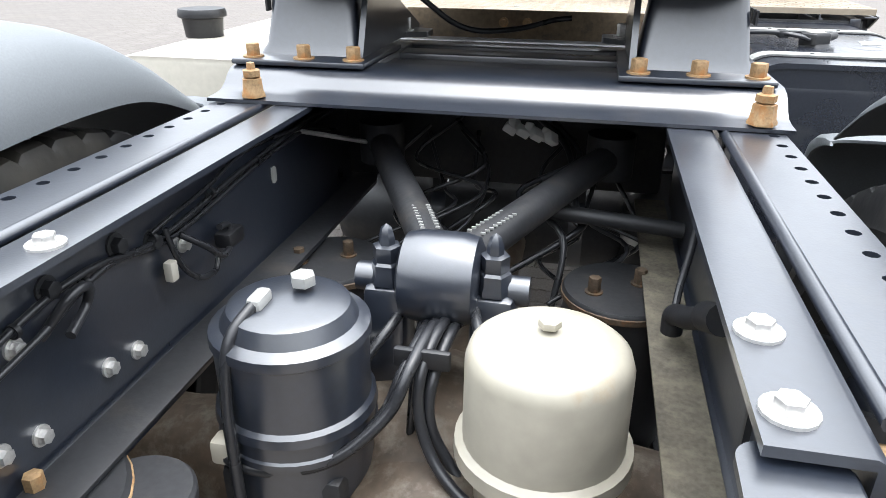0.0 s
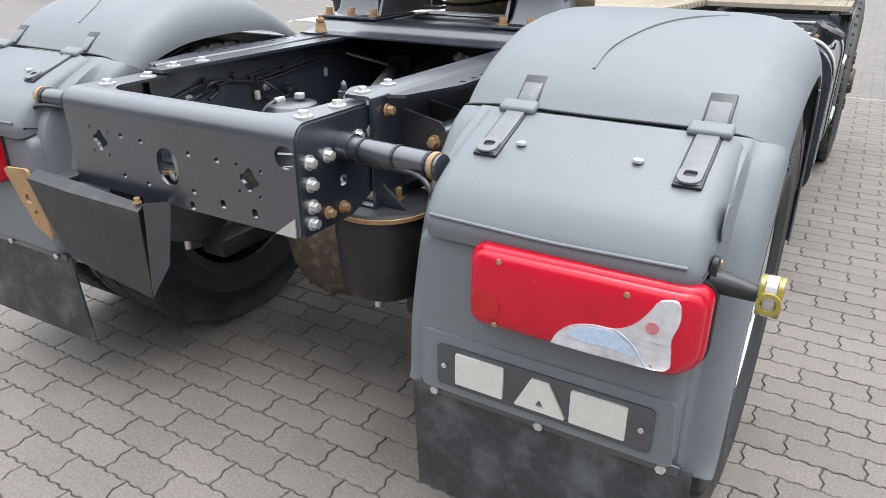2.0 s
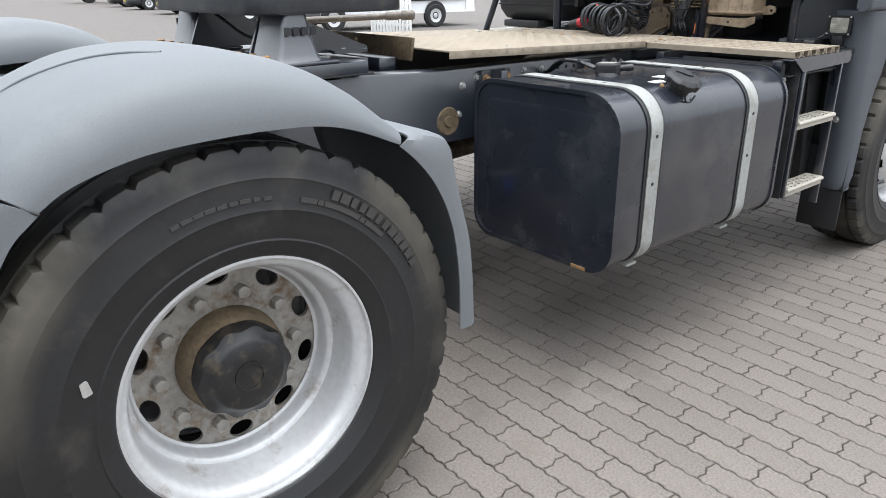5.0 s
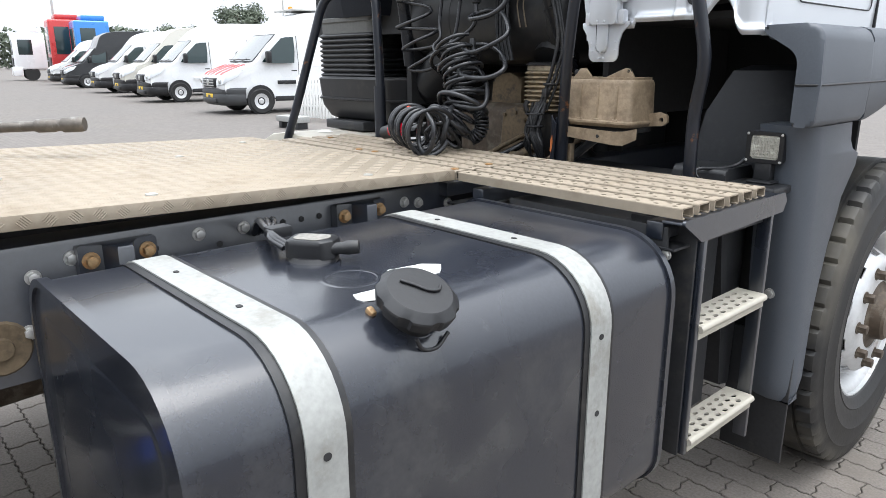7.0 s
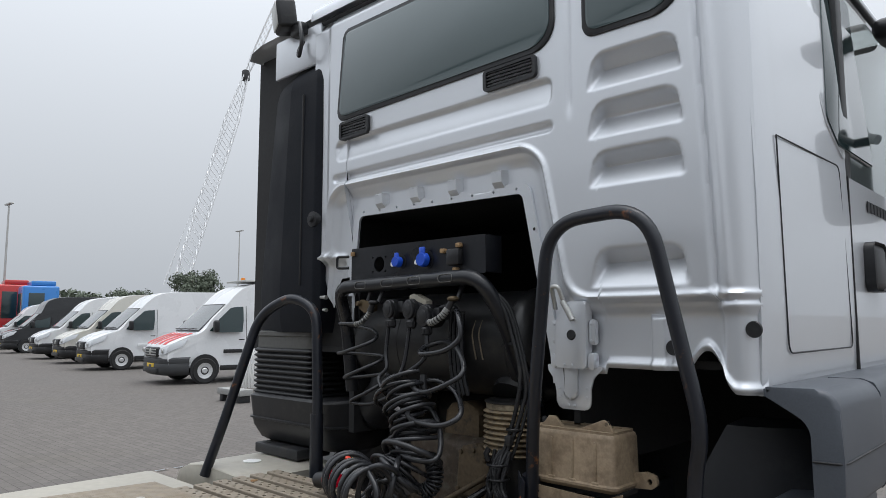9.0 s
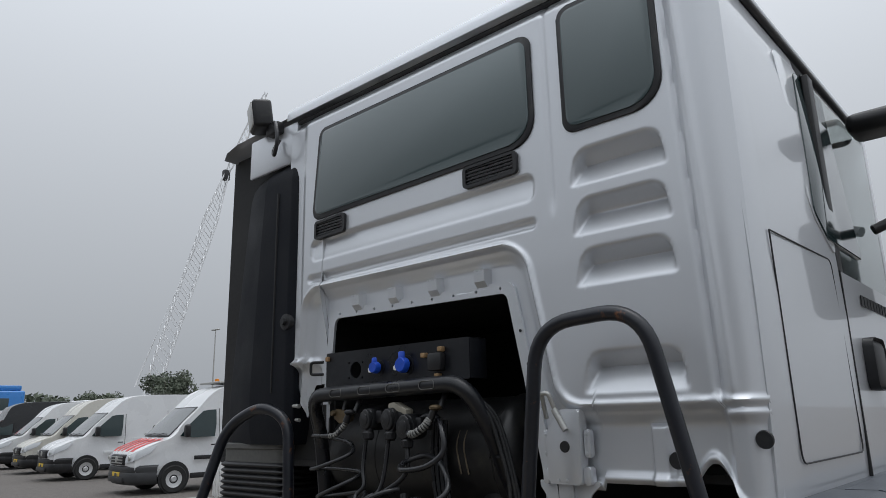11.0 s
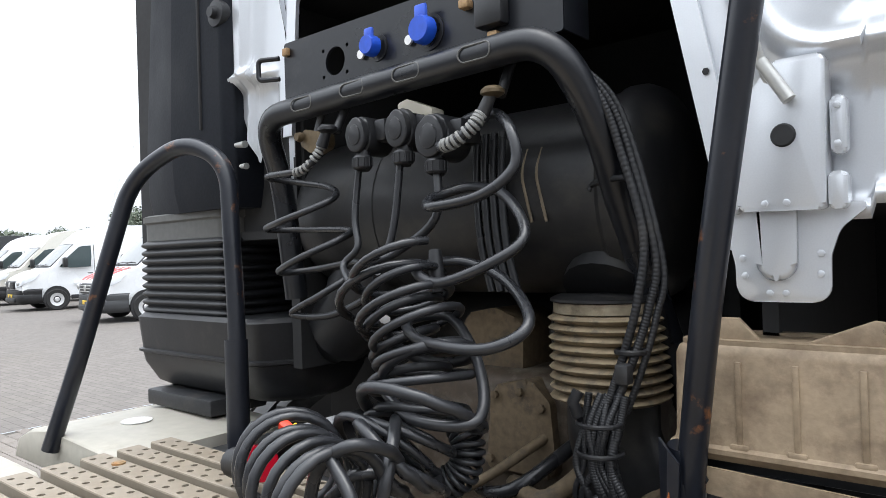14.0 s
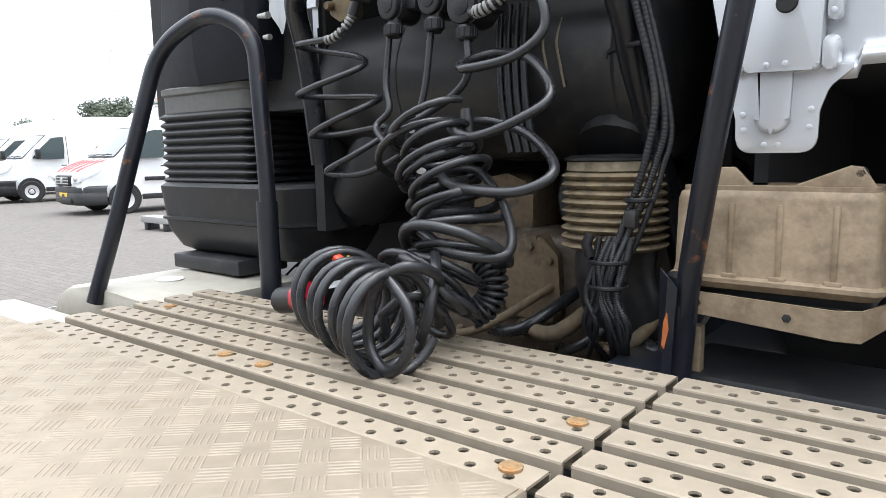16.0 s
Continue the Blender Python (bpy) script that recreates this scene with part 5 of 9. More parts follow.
    for x0, x1, mat in ((1.268, 1.276, AMBER), (1.2765, 1.2935, CLEAR_LENS), (1.294, 1.303, AMBER)):
        part("lens_band", prism(rounded([(0.970, 0.842), (1.012, 0.842), (1.018, 0.87), (1.010, 0.903), (0.972, 0.903), (0.966, 0.87)], 0.010), "x", min(X(x0), X(x1)), max(X(x0), X(x1)), 0.002), mat, a, "yellow lens band" if mat is AMBER else "clear grey lens band")
    part("lens_ring", lathe([(0.019, 0.9645), (0.019, 0.957), (0.012, 0.957), (0.012, 0.9645)], "y", at=(X(1.286), 0, 0.872), n=20), AMBER, a)
    return g


MATS = {}
mudguard(1)
mudguard(-1)

# ---- fuel tank ----
STRAP = material("pale_strap_paint", (0.30, 0.305, 0.292), 0.55, 0.1, 0.2, 90, 6, 0.12, (0.2, 0.19, 0.165), 0.3)
tank = group("fuel_tank", "glossy dark rectangular fuel tank with two pale straps")
def tank_outline(g):
    return rounded([(0.60 - g, 0.455 - g), (1.243 + g, 0.455 - g), (1.243 + g, 1.028 + g), (0.60 - g, 1.028 + g)], [0.08 + g, 0.09 + g, 0.125 + g, 0.09 + g], 9)
part("shell", prism(tank_outline(0), "y", 2.85, 3.855), TANK_BLACK, tank, "glossy dark enamelled shell")
for y0, y1, yc in ((2.856, 2.838, 2.866), (3.855, 3.87, 3.848)):
    part("end_seam", plate(tank_outline(0.006), [tank_outline(-0.008)], "y", min(y0, y1), max(y0, y1)), TANK_BLACK, tank)
    sg = 1 if y1 < y0 else -1
    part("end_panel", loft([[(x, y, z) for x, z in tank_outline(g)] for g, y in ((-0.008, y0 - 0.012 * sg), (-0.03, y0 - 0.009 * sg), (-0.05, y0 - 0.009 * sg), (-0.06, y0 - 0.012 * sg), (-0.074, y0 - 0.013 * sg))], True, True), TANK_BLACK, tank)
part("seam_rust", bx(1.09, 1.15, 2.833, 2.837, 0.45, 0.462, 0.001), RUST, tank)
for y0 in (2.975, 3.565):
    part("strap_rubber", plate(tank_outline(0.0035), [tank_outline(-0.002)], "y", y0 + 0.002, y0 + 0.09), BLACK_PLASTIC, tank, "black rubber under the strap")
    s = part("tank_strap", plate(tank_outline(0.0068), [tank_outline(0.0038)], "y", y0 + 0.017, y0 + 0.078), STRAP, tank, "pale weathered metal strap")
    # strap holes: flat near-black plates, the shade put into their colour
    for z in (0.89, 0.735):
        part("strap_hole", plate(rounded([(y0 + 0.041, z - 0.005), (y0 + 0.053, z - 0.005), (y0 + 0.053, z + 0.006), (y0 + 0.041, z + 0.006)], 0.005), [], "x", 1.2495, 1.2512), DARK, s)
    for x in (0.8, 1.03):
        part("strap_hole", plate(rounded(rect(x - 0.006, x + 0.006, y0 + 0.043, y0 + 0.052), 0.004), [], "z", 1.0345, 1.0362), DARK, s)
    part("strap_end", bx(1.12, 1.2, y0 + 0.02, y0 + 0.075, 0.436, 0.448, 0.004), STRAP, s)
    k = group("tank_bracket", "dark bracket with rusty bolts holding the strap", truck)
    part("web", prism([(0.49, y0 - 0.03), (0.515, y0 - 0.03), (0.515, y0 + 0.015), (0.56, y0 + 0.03), (0.56, y0 + 0.06), (0.515, y0 + 0.075), (0.515, y0 + 0.12), (0.49, y0 + 0.12)], "z", 0.86, 1.035, 0.006), CHASSIS, k)
    bolts(k, [(0.515, y0 - 0.008, 1.005), (0.515, y0 + 0.1, 1.008)], "x", "rusty", r=0.0115, h=0.016, washer=0.017)
cap = group("filler_cap", "black plastic filler cap with gripping lugs", tank)
def lug(a):
    u = (a * 8 / (2 * math.pi)) % 1
    return 1.0 if u < 0.62 else (0.0 if 0.68 < u < 0.94 else 0.5)
rows = []
for z, r, w in ((0.0, 0.038, 0), (0.032, 0.04, 0), (0.034, 0.057, 0.003), (0.05, 0.060, 0.004), (0.053, 0.060, 0.003), (0.062, 0.053, 0.0), (0.064, 0.05, 0.0), (0.0645, 0.0001, 0)):
    rows.append([((r + w * lug(a)) * math.cos(a), (r + w * lug(a)) * math.sin(a), z) for a in [2 * math.pi * i / 96 for i in range(96)]])
M = Matrix.Translation((1.172, 3.222, 1.0)) @ pose(0, 0, 0, 0, 26, 0)
o = part("cap", loft(rows, True, True), BLACK_PLASTIC, cap, angle=25)
o.matrix_basis = M
o = part("grip", tube(smooth_path([(-0.03, 0.012, 0.0665), (-0.01, 0.006, 0.0668), (0.012, -0.002, 0.0668), (0.028, 0.002, 0.0668), (0.033, 0.014, 0.0665)]), 0.0022, 8), BLACK_PLASTIC, cap)
o.matrix_basis = M @ pose(0, 0, 0, 0, 0, 60)
o = part("neck_ring", lathe([(0.042, -0.03), (0.046, -0.022), (0.046, 0.0), (0.04, 0.006)], n=28), TANK_BLACK, cap)
o.matrix_basis = M
o = part("tether", tube(smooth_path([(0.05, -0.03, 0.02), (0.056, -0.015, 0.0), (0.058, 0.012, -0.004), (0.05, 0.035, 0.012)]), 0.0032, 8), BLACK_PLASTIC, cap)
o.matrix_basis = M
o = part("hinge_tab", bx(-0.035, -0.018, -0.062, -0.05, 0.0, 0.02, 0.004), RUST, cap, "rusty hinge tab")
o.matrix_basis = M
sender = group("tank_sender", "black tank sender with plugs and cables", tank)
DUSTY = material("dusty_pale_plastic", (0.22, 0.21, 0.19), 0.8, 0, 0.4, 120, 14, 0.2, (0.05, 0.05, 0.05), 0.3)
S = pose(0.862, 3.252, 1.028, 0, 0, -52)
part("flange", lathe([(0.0, 0.008), (0.042, 0.008), (0.047, 0.0), (0.0, 0.0)], n=24), BLACK_PLASTIC, sender).matrix_basis = S
part("body", loft([[(x * f, y * f, z) for x, y in rounded([(-0.03, -0.045), (0.03, -0.045), (0.034, 0.03), (0.014, 0.046), (-0.03, 0.046)], 0.012, 4)] for z, f in ((0.006, 1.0), (0.03, 1.0), (0.037, 0.96), (0.04, 0.86))], True, True), BLACK_PLASTIC, sender).matrix_basis = S
part("top", prism(rounded([(-0.022, -0.03), (0.02, -0.034), (0.026, 0.018), (0.0, 0.034), (-0.02, 0.03)], 0.012, 4), "z", 0.0395, 0.0415, 0.001), DUSTY, sender, "pale dusty top").matrix_basis = S
part("plug", tube([(0.01, 0.04, 0.022), (0.006, 0.062, 0.024), (0.004, 0.066, 0.024), (0.0, 0.088, 0.026)], [0.011, 0.0115, 0.0135, 0.0125], 14), BLACK_PLASTIC, sender).matrix_basis = S
for k in range(3):
    part("cable", tube(smooth_path([(0.836, 3.222 - 0.008 * k, 1.05), (0.79, 3.215 - 0.006 * k, 1.062), (0.71, 3.235 + 0.012 * k, 1.066), (0.6, 3.28 + 0.016 * k, 1.05), (0.5, 3.32 + 0.01 * k, 0.998)]), (0.0075, 0.006, 0.005)[k], 8), HOSE, sender)
part("cable_clip", bx(0.745, 0.775, 3.215, 3.262, 1.052, 1.074, 0.004), BLACK_PLASTIC, sender)
part("sticker", plate([(1.017, 3.303), (1.038, 3.297), (1.06, 3.305), (1.085, 3.325), (1.087, 3.362), (1.07, 3.38), (1.052, 3.395), (1.028, 3.372)], [], "z", 1.0282, 1.0295), STICKER, tank, "torn white sticker")
part("sticker", plate([(1.085, 3.183), (1.104, 3.176), (1.12, 3.178), (1.135, 3.215), (1.105, 3.245), (1.088, 3.246)], [], "z", 1.0282, 1.0295), STICKER, tank, "torn white sticker")
part("pressed_ring", lathe([(0.042, 1.0278), (0.047, 1.0292), (0.053, 1.0278)], at=(1.01, 3.232, 0), n=36), TANK_BLACK, tank)

# bolts and holes on the rail beside the tank
bolts(rail_r, [(0.487, y, z) for y, z in ((2.87, 0.985), (2.94, 1.01), (3.195, 1.015), (3.3, 1.013), (3.77, 1.008), (3.82, 1.0), (3.93, 0.985), (2.85, 0.88))], "x", r=0.0105, h=0.013, washer=0.015)
# low near-black heads stand for the shaded holes in the rail
bolts(rail_r, [(0.487, y, z) for y, z in ((3.1, 1.0), (3.24, 0.985), (3.4, 1.01), (3.45, 1.01), (3.5, 1.01), (3.55, 1.01))], "x", r=0.008, h=0.004, washer=0.0, mat=DARK)
vent = group("round_vent", "rusty round flange on the frame rail")
part("flange", lathe([(0.0, 0.012), (0.02, 0.012), (0.022, 0.004), (0.05, 0.006), (0.055, 0.0), (0.0, 0.0)], "x", at=(0.487, 2.80, 0.86), n=20), TAN_DUST, vent)

# air vessel beside the frame, ahead of the wheel
ves = group("black_canister", "black round canister with a pale band beside the frame")
part("canister", lathe([(0.0, 0.70), (0.10, 0.70), (0.105, 0.695), (0.105, 0.47), (0.095, 0.44), (0.0, 0.44)], at=(0.40, 2.58, 0), n=28), BLACK_PLASTIC, ves)
part("band", lathe([(0.106, 0.63), (0.108, 0.63), (0.108, 0.61), (0.106, 0.61)], at=(0.40, 2.58, 0), n=28), ALU, ves)
part("hanger", bx(0.38, 0.42, 2.56, 2.60, 0.695, 0.80, 0.004), CHASSIS_DULL, ves)
part("blue_label", bx(-0.02, 0.02, 0.1058, 0.107, 0.54, 0.60, 0.0, m=pose(0.40, 2.58, 0, 0, 0, -80)), BLUE_CAP, ves)

# ---- deck and catwalk ----
deck = group("deck_plate", "beige chequer-plate aluminium deck over the frame")
deck.matrix_basis = Matrix.Translation((0, 3.885, 1.093)) @ Matrix.Rotation(radians(-1.6), 4, "X") @ Matrix.Translation((0, -3.885, -1.0955))
part("sheet", bx(-0.60, 0.562, 2.745, 3.885, 1.0885, 1.0955, 0.0025), BEIGE, deck)
part("side_lip", bx(0.5625, 0.568, 2.745, 3.885, 1.067, 1.0952, 0.002), BEIGE, deck)
part("side_lip", bx(-0.6055, -0.6005, 2.745, 3.885, 1.067, 1.0952, 0.002), BEIGE, deck)
def tread(u0, u1, v0, v1, place, pitch=0.041, h=0.0008):
    """Short raised bars in turned groups of four, as on chequer plate."""
    verts, faces = [], []
    nu, nv = int((u1 - u0) / pitch), max(int((v1 - v0) / pitch), 1)
    size = min(1.0, (v1 - v0) / 0.042)
    for i in range(nu):
        for j in range(nv):
            cu, cv = u0 + (i + 0.5) * (u1 - u0) / nu, v0 + (j + 0.5) * (v1 - v0) / nv
            a = math.pi / 4 if (i + j) % 2 else -math.pi / 4
            c, s = math.cos(a), math.sin(a)
            for k in (-2, -1, 0, 1, 2):
                o = 0.0068 * k * size
                L, w = 0.0165 * size, 0.0015
                base = len(verts)
                for du, dv, z in ((-L, -w, 0), (L, -w, 0), (L, w, 0), (-L, w, 0), (-0.75 * L, -0.3 * w, h), (0.75 * L, -0.3 * w, h), (0.75 * L, 0.3 * w, h), (-0.75 * L, 0.3 * w, h)):
                    p, q = du, dv + o
                    verts.append(place(cu + p * c - q * s, cv + p * s + q * c, z))
                faces += [[base + q for q in f] for f in ((4, 5, 6, 7), (0, 1, 5, 4), (1, 2, 6, 5), (2, 3, 7, 6), (3, 0, 4, 7))]
    me = bpy.data.meshes.new("tread_relief")
    me.from_pydata(verts, [], faces)
    me.update()
    me.materials.append(BEIGE)
    o = new("tread_relief", me)
    o.parent = deck
    return tagged(o, kind="stuff")
tread(-0.595, 0.557, 2.75, 3.88, lambda u, v, w: (u, v, 1.0954 + w))
tread(2.75, 3.88, 1.068, 1.094, lambda u, v, w: (0.568 + w, u, v))
part("rear_board", bx(-0.33, 0.36, -0.012, 0.0, 0.0, 0.085, 0.003, m=pose(0, 2.738, 1.045, -8, 0, 0)), TAN_DUST, deck, "dusty beige end board")
bolts(deck, [(-0.058, 2.716, 1.10), (0.005, 2.716, 1.10)], "-y", "rusty", r=0.009, h=0.008, washer=0.013)
bolts(deck, [(x, y, 1.0955) for x, y in ((0.52, 3.63), (0.5, 3.1), (-0.1, 3.4), (-0.4, 3.75), (0.1, 2.9))], "z", r=0.008, h=0.004, washer=0.012, mat=ALU)

walkway = group("catwalk", "perforated beige aluminium catwalk slats behind the cab")
slat = {}
SLATS, Y0, PITCH = 6, 3.893, 0.0675
def slat_mesh(x0, x1):
    holes, n = [], int((x1 - x0 - 0.03) / 0.042)
    for k in range(n):
        x = x0 + 0.025 + k * (x1 - x0 - 0.05) / (n - 1)
        holes.append(disc(x, 0.0125, 0.0062, 8))
        holes.append(disc(x + 0.02 if k < n - 1 else x - 0.004, 0.0345, 0.0062, 8))
    bm = plate(rect(x0, x1, 0.004, 0.043), holes, "z", 1.084, 1.087)
    for y0, y1 in ((0.0, 0.0035), (0.0435, 0.047)):
        box(bm, x0, x1, y0, y1, 1.066, 1.084)
    for y0, y1 in ((0.0, 0.012), (0.035, 0.047)):
        box(bm, x0, x1, y0, y1, 1.063, 1.066)
    loft([[(x, yy, zz) for x in (x0, x1)] for yy, zz in ((0.0, 1.083), (0.001, 1.0858), (0.004, 1.087))], bm=bm)
    loft([[(x, yy, zz) for x in (x0, x1)] for yy, zz in ((0.043, 1.087), (0.046, 1.0858), (0.047, 1.083))], bm=bm)
    return bm
for x0, x1 in ((-0.495, 0.562), (0.572, 1.235)):
    first = None
    for k in range(SLATS):
        m = Matrix.Translation((0, Y0 + PITCH * k, 0))
        if first is None:
            first = part("slat", slat_mesh(x0, x1), BEIGE, walkway)
            first.matrix_basis = m
        else:
            again(first, m, walkway)
bolts(walkway, [(x, Y0 + PITCH * k + 0.027, 1.087) for x, k in ((0.53, 0), (0.53, 2), (-0.02, 1), (0.07, 1), (-0.4, 3))], "z", "rusty", r=0.009, h=0.004, washer=0.012)
for x in (-0.42, 0.48, 0.62, 1.15):
    part("bearer", bx(x, x + 0.04, 3.9, 4.3, 1.01, 1.049, 0.004), CHASSIS, walkway)
part("end_bracket", plate(rounded([(3.872, 1.0625), (4.37, 1.0625), (4.385, 1.04), (4.37, 1.014), (3.965, 1.006)], 0.006), [], "x", 1.240, 1.247), CHASSIS, walkway)
part("end_shelf", bx(1.195, 1.24, 3.885, 4.37, 1.052, 1.0575, 0.002), CHASSIS, walkway)

# ---- steps beside the tank ----
steps = group("step_frame", "dark steel step frame with two perforated treads")
part("upright", bx(1.228, 1.246, 3.978, 3.994, 0.49, 1.012, 0.003), CHASSIS, steps)
part("side_panel", bx(1.07, 1.234, 3.966, 3.974, 0.49, 1.04, 0.002), CHASSIS_DULL, steps)
# added dark plate that keeps bright paving from showing through the gap
part("top_cover", bx(0.52, 1.22, 3.90, 4.36, 0.990, 0.996, 0.001), CHASSIS_DULL, steps)
part("upright", bx(1.205, 1.24, 4.322, 4.336, 0.40, 1.012, 0.003), CHASSIS, steps)
part("inner_panel", bx(1.06, 1.075, 3.93, 4.40, 0.42, 1.03, 0.003), CHASSIS_DULL, steps)
part("rear_panel", bx(0.75, 1.2, 3.905, 3.915, 0.46, 1.04, 0.003), CHASSIS_DULL, steps)
bolts(steps, [(1.2, 3.92 - 0.014, z) for z in (0.98, 0.88, 0.62)], "-y", r=0.008, h=0.008, washer=0.012)
for z in (0.81, 0.53):
    holes = [[(1.197 + 0.021 * i + 0.0062 * math.cos(a), 4.008 + 0.036 * j + 0.018 * (i % 2) + 0.0095 * math.sin(a)) for a in [2 * math.pi * q / 10 for q in range(10)]] for i in range(3) for j in range(8)]
    t = part("tread", plate(rect(1.178, 1.247, 3.988, 4.318), holes, "z", z - 0.004, z), BEIGE_PLAIN, steps, "perforated pale metal tread")
    part("front_edge", tube([(1.248, 3.99, z - 0.009), (1.248, 4.316, z - 0.009)], 0.009, 12), BEIGE_PLAIN, t)
    part("front_lip", bx(1.243, 1.2485, 3.99, 4.316, z - 0.034, z - 0.008, 0.002), BEIGE_PLAIN, t)
    part("rear_edge", bx(1.178, 1.182, 3.988, 4.318, z - 0.03, z - 0.004, 0.001), BEIGE_PLAIN, t)
    part("end_cap", bx(1.183, 1.243, 3.984, 3.988, z - 0.03, z - 0.002, 0.001), BEIGE_PLAIN, t)

# ---- cab ----
cab = group("cab", "silver-painted day cab with a pressed steel rear wall")
WY = 4.44                        # plane of the rear wall


def inside(px, pz, poly):
    hit = False
    n = len(poly)
    for i in range(n):
        (x0, z0), (x1, z1) = poly[i], poly[i - 1]
        if (z0 > pz) != (z1 > pz) and px < (x1 - x0) * (pz - z0) / (z1 - z0) + x0:
            hit = not hit
    return hit


def box_in(x, z, x0, x1, z0, z1, r):
    """How deep a point lies inside a rounded box; negative outside."""
    cx, cz = (x0 + x1) / 2, (z0 + z1) / 2
    qx, qz = abs(x - cx) - (x1 - x0) / 2 + r, abs(z - cz) - (z1 - z0) / 2 + r
    return r - (math.hypot(max(qx, 0), max(qz, 0)) + min(max(qx, qz), 0))


WIN1 = rounded([(-0.382, 2.372), (0.585, 2.392), (0.585, 2.705), (-0.348, 2.70)], [0.03, 0.075, 0.035, 0.03], 6)
WIN2 = rounded([(0.70, 2.385), (0.96, 2.385), (0.96, 2.735), (0.70, 2.735)], [0.03, 0.075, 0.035, 0.03], 6)
OPEN = rounded([(0.56, 1.30), (0.548, 1.52), (0.458, 1.982), (-0.288, 1.992), (-0.335, 1.52), (-0.34, 1.30)], [0, 0, 0.025, 0.025, 0, 0], 6)


def wall_depth(x, z):
    """How far the pressed wall lies behind its outer plane (metres, positive towards the front)."""
    d = 0.0
    # recess round the opening; its bead turns into the waist crease at the lower corner
    left, right = -0.445 + 0.10 * (z - 1.93), 0.555 + 0.20 * (1.99 - z)
    k1 = box_in(x, z, left, right, 1.0, 2.103, 0.075)
    k2 = 1.660 - z if x > 0.4 else -1.0
    k = max(k1, k2) + max(0.07 - abs(k1 - k2), 0) ** 2 / 0.28
    d += 0.010 * smoothstep(0.0, 0.008, k) + 0.022 * smoothstep(0.006, 0.045, k) - 0.010 * math.exp(-((k + 0.009) / 0.007) ** 2)
    # long grooves
    k = box_in(x, z, -0.42, 0.585, 2.128 + 0.01 * x, 2.165 + 0.01 * x, 0.017)
    d += 0.014 * smoothstep(0, 0.014, k)
    k = box_in(x, z, -0.405, 0.585, 2.205 + 0.01 * x, 2.292 + 0.01 * x, 0.03)
    d += 0.016 * smoothstep(0, 0.012, k) * (0.25 + 0.75 * smoothstep(2.21, 2.285, z))
    # four louvre-shaped pressings: deep at the top, running out at the foot
    for z0, z1, w in ((2.222, 2.327, 0), (2.089, 2.192, 0), (1.958, 2.058, 0), (1.693, 1.80, 0.004)):
        zz = (z - z0) / (z1 - z0)
        k = box_in(x, z, 0.692 + 0.028 * zz, 0.968 - 0.026 * zz, z0 - 0.03, z1, 0.036)
        if z > z0 - 0.002:
            d += 0.046 * smoothstep(0, 0.014, k) * (min(max(zz, 0) / 0.62, 1) if zz < 0.62 else max(0, 1 - zz) / 0.38)
    # vertical pressings at both sides
    slant = 0.04 * (2.16 - z)
    d += 0.012 * math.exp(-((x - 1.006 - slant) / 0.008) ** 2) * smoothstep(1.64, 1.7, z)
    d -= 0.009 * math.exp(-((x - 1.036 - slant) / 0.010) ** 2) * smoothstep(1.64, 1.7, z)
    d += 0.007 * math.exp(-((x - 0.638) / 0.008) ** 2) * smoothstep(2.15, 2.22, z)
    # waist crease, the sill below it set back
    if x > 0.5:
        e = smoothstep(0.60, 0.66, x)
        d -= 0.018 * smoothstep(0, 0.012, box_in(x, z, 0.845, 0.90, 1.3, 1.625, 0.006)) * e
        d -= 0.02 * smoothstep(0, 0.02, box_in(x, z, 1.02, 1.2, 1.3, 1.66, 0.02)) * e
        d -= 0.012 * math.exp(-((z - zlow(x) - 0.012) / 0.010) ** 2) * e
    # left pillar with its tapered foot, and the rounded right corner
    if x < -0.36:
        foot = 1.845
        d += smoothstep(-0.36, -0.40, x) * (0.022 * smoothstep(foot, foot - 0.03, z) - 0.012 * math.exp(-((z - foot - 0.004) / 0.009) ** 2))
    d += 0.012 * smoothstep(-0.44, -0.475, x)
    d += 0.05 * max(0, (x - 1.065) / 0.05) ** 2
    # soft roll under the roof
    d += 0.03 * smoothstep(2.75, 2.80, z)
    return d


def zlow(x):
    if x < -0.54:
        return 1.862
    if x < -0.455:
        return 1.862 - 0.205 * (x + 0.54) / 0.085
    if x < -0.41:
        return 1.657 + 0.113 * smoothstep(-0.455, -0.42, x)
    if x < -0.335:
        return 1.77
    if x < 0.72:
        return 1.47
    if x < 0.93:
        return 1.487
    if x < 0.985:
        return 1.487 + 0.05 * smoothstep(0.93, 0.985, x)
    return 1.537 - 0.095 * smoothstep(0.99, 1.06, x)


NX, NZ = 340, 300
bm = bmesh.new()
grid = []
for j in range(NZ + 1):
    row = []
    for i in range(NX + 1):
        x = -0.56 + (1.112 + 0.56) * i / NX
        z0 = zlow(x)
        z = z0 + (2.805 - z0) * j / NZ
        row.append(bm.verts.new((x, WY + wall_depth(x, z), z)))
    grid.append(row)
for j in range(NZ):
    for i in range(NX):
        q = (grid[j][i], grid[j][i + 1], grid[j + 1][i + 1], grid[j + 1][i])
        cx, cz = sum(v.co.x for v in q) / 4, sum(v.co.z for v in q) / 4
        if inside(cx, cz, WIN1) or inside(cx, cz, WIN2) or inside(cx, cz, OPEN):
            continue
        bm.faces.new(q)
bmesh.ops.delete(bm, geom=[v for v in bm.verts if not v.link_faces], context="VERTS")
wall = part("rear_wall", bm, SILVER, cab, "pressed silver sheet-metal rear wall", angle=60)
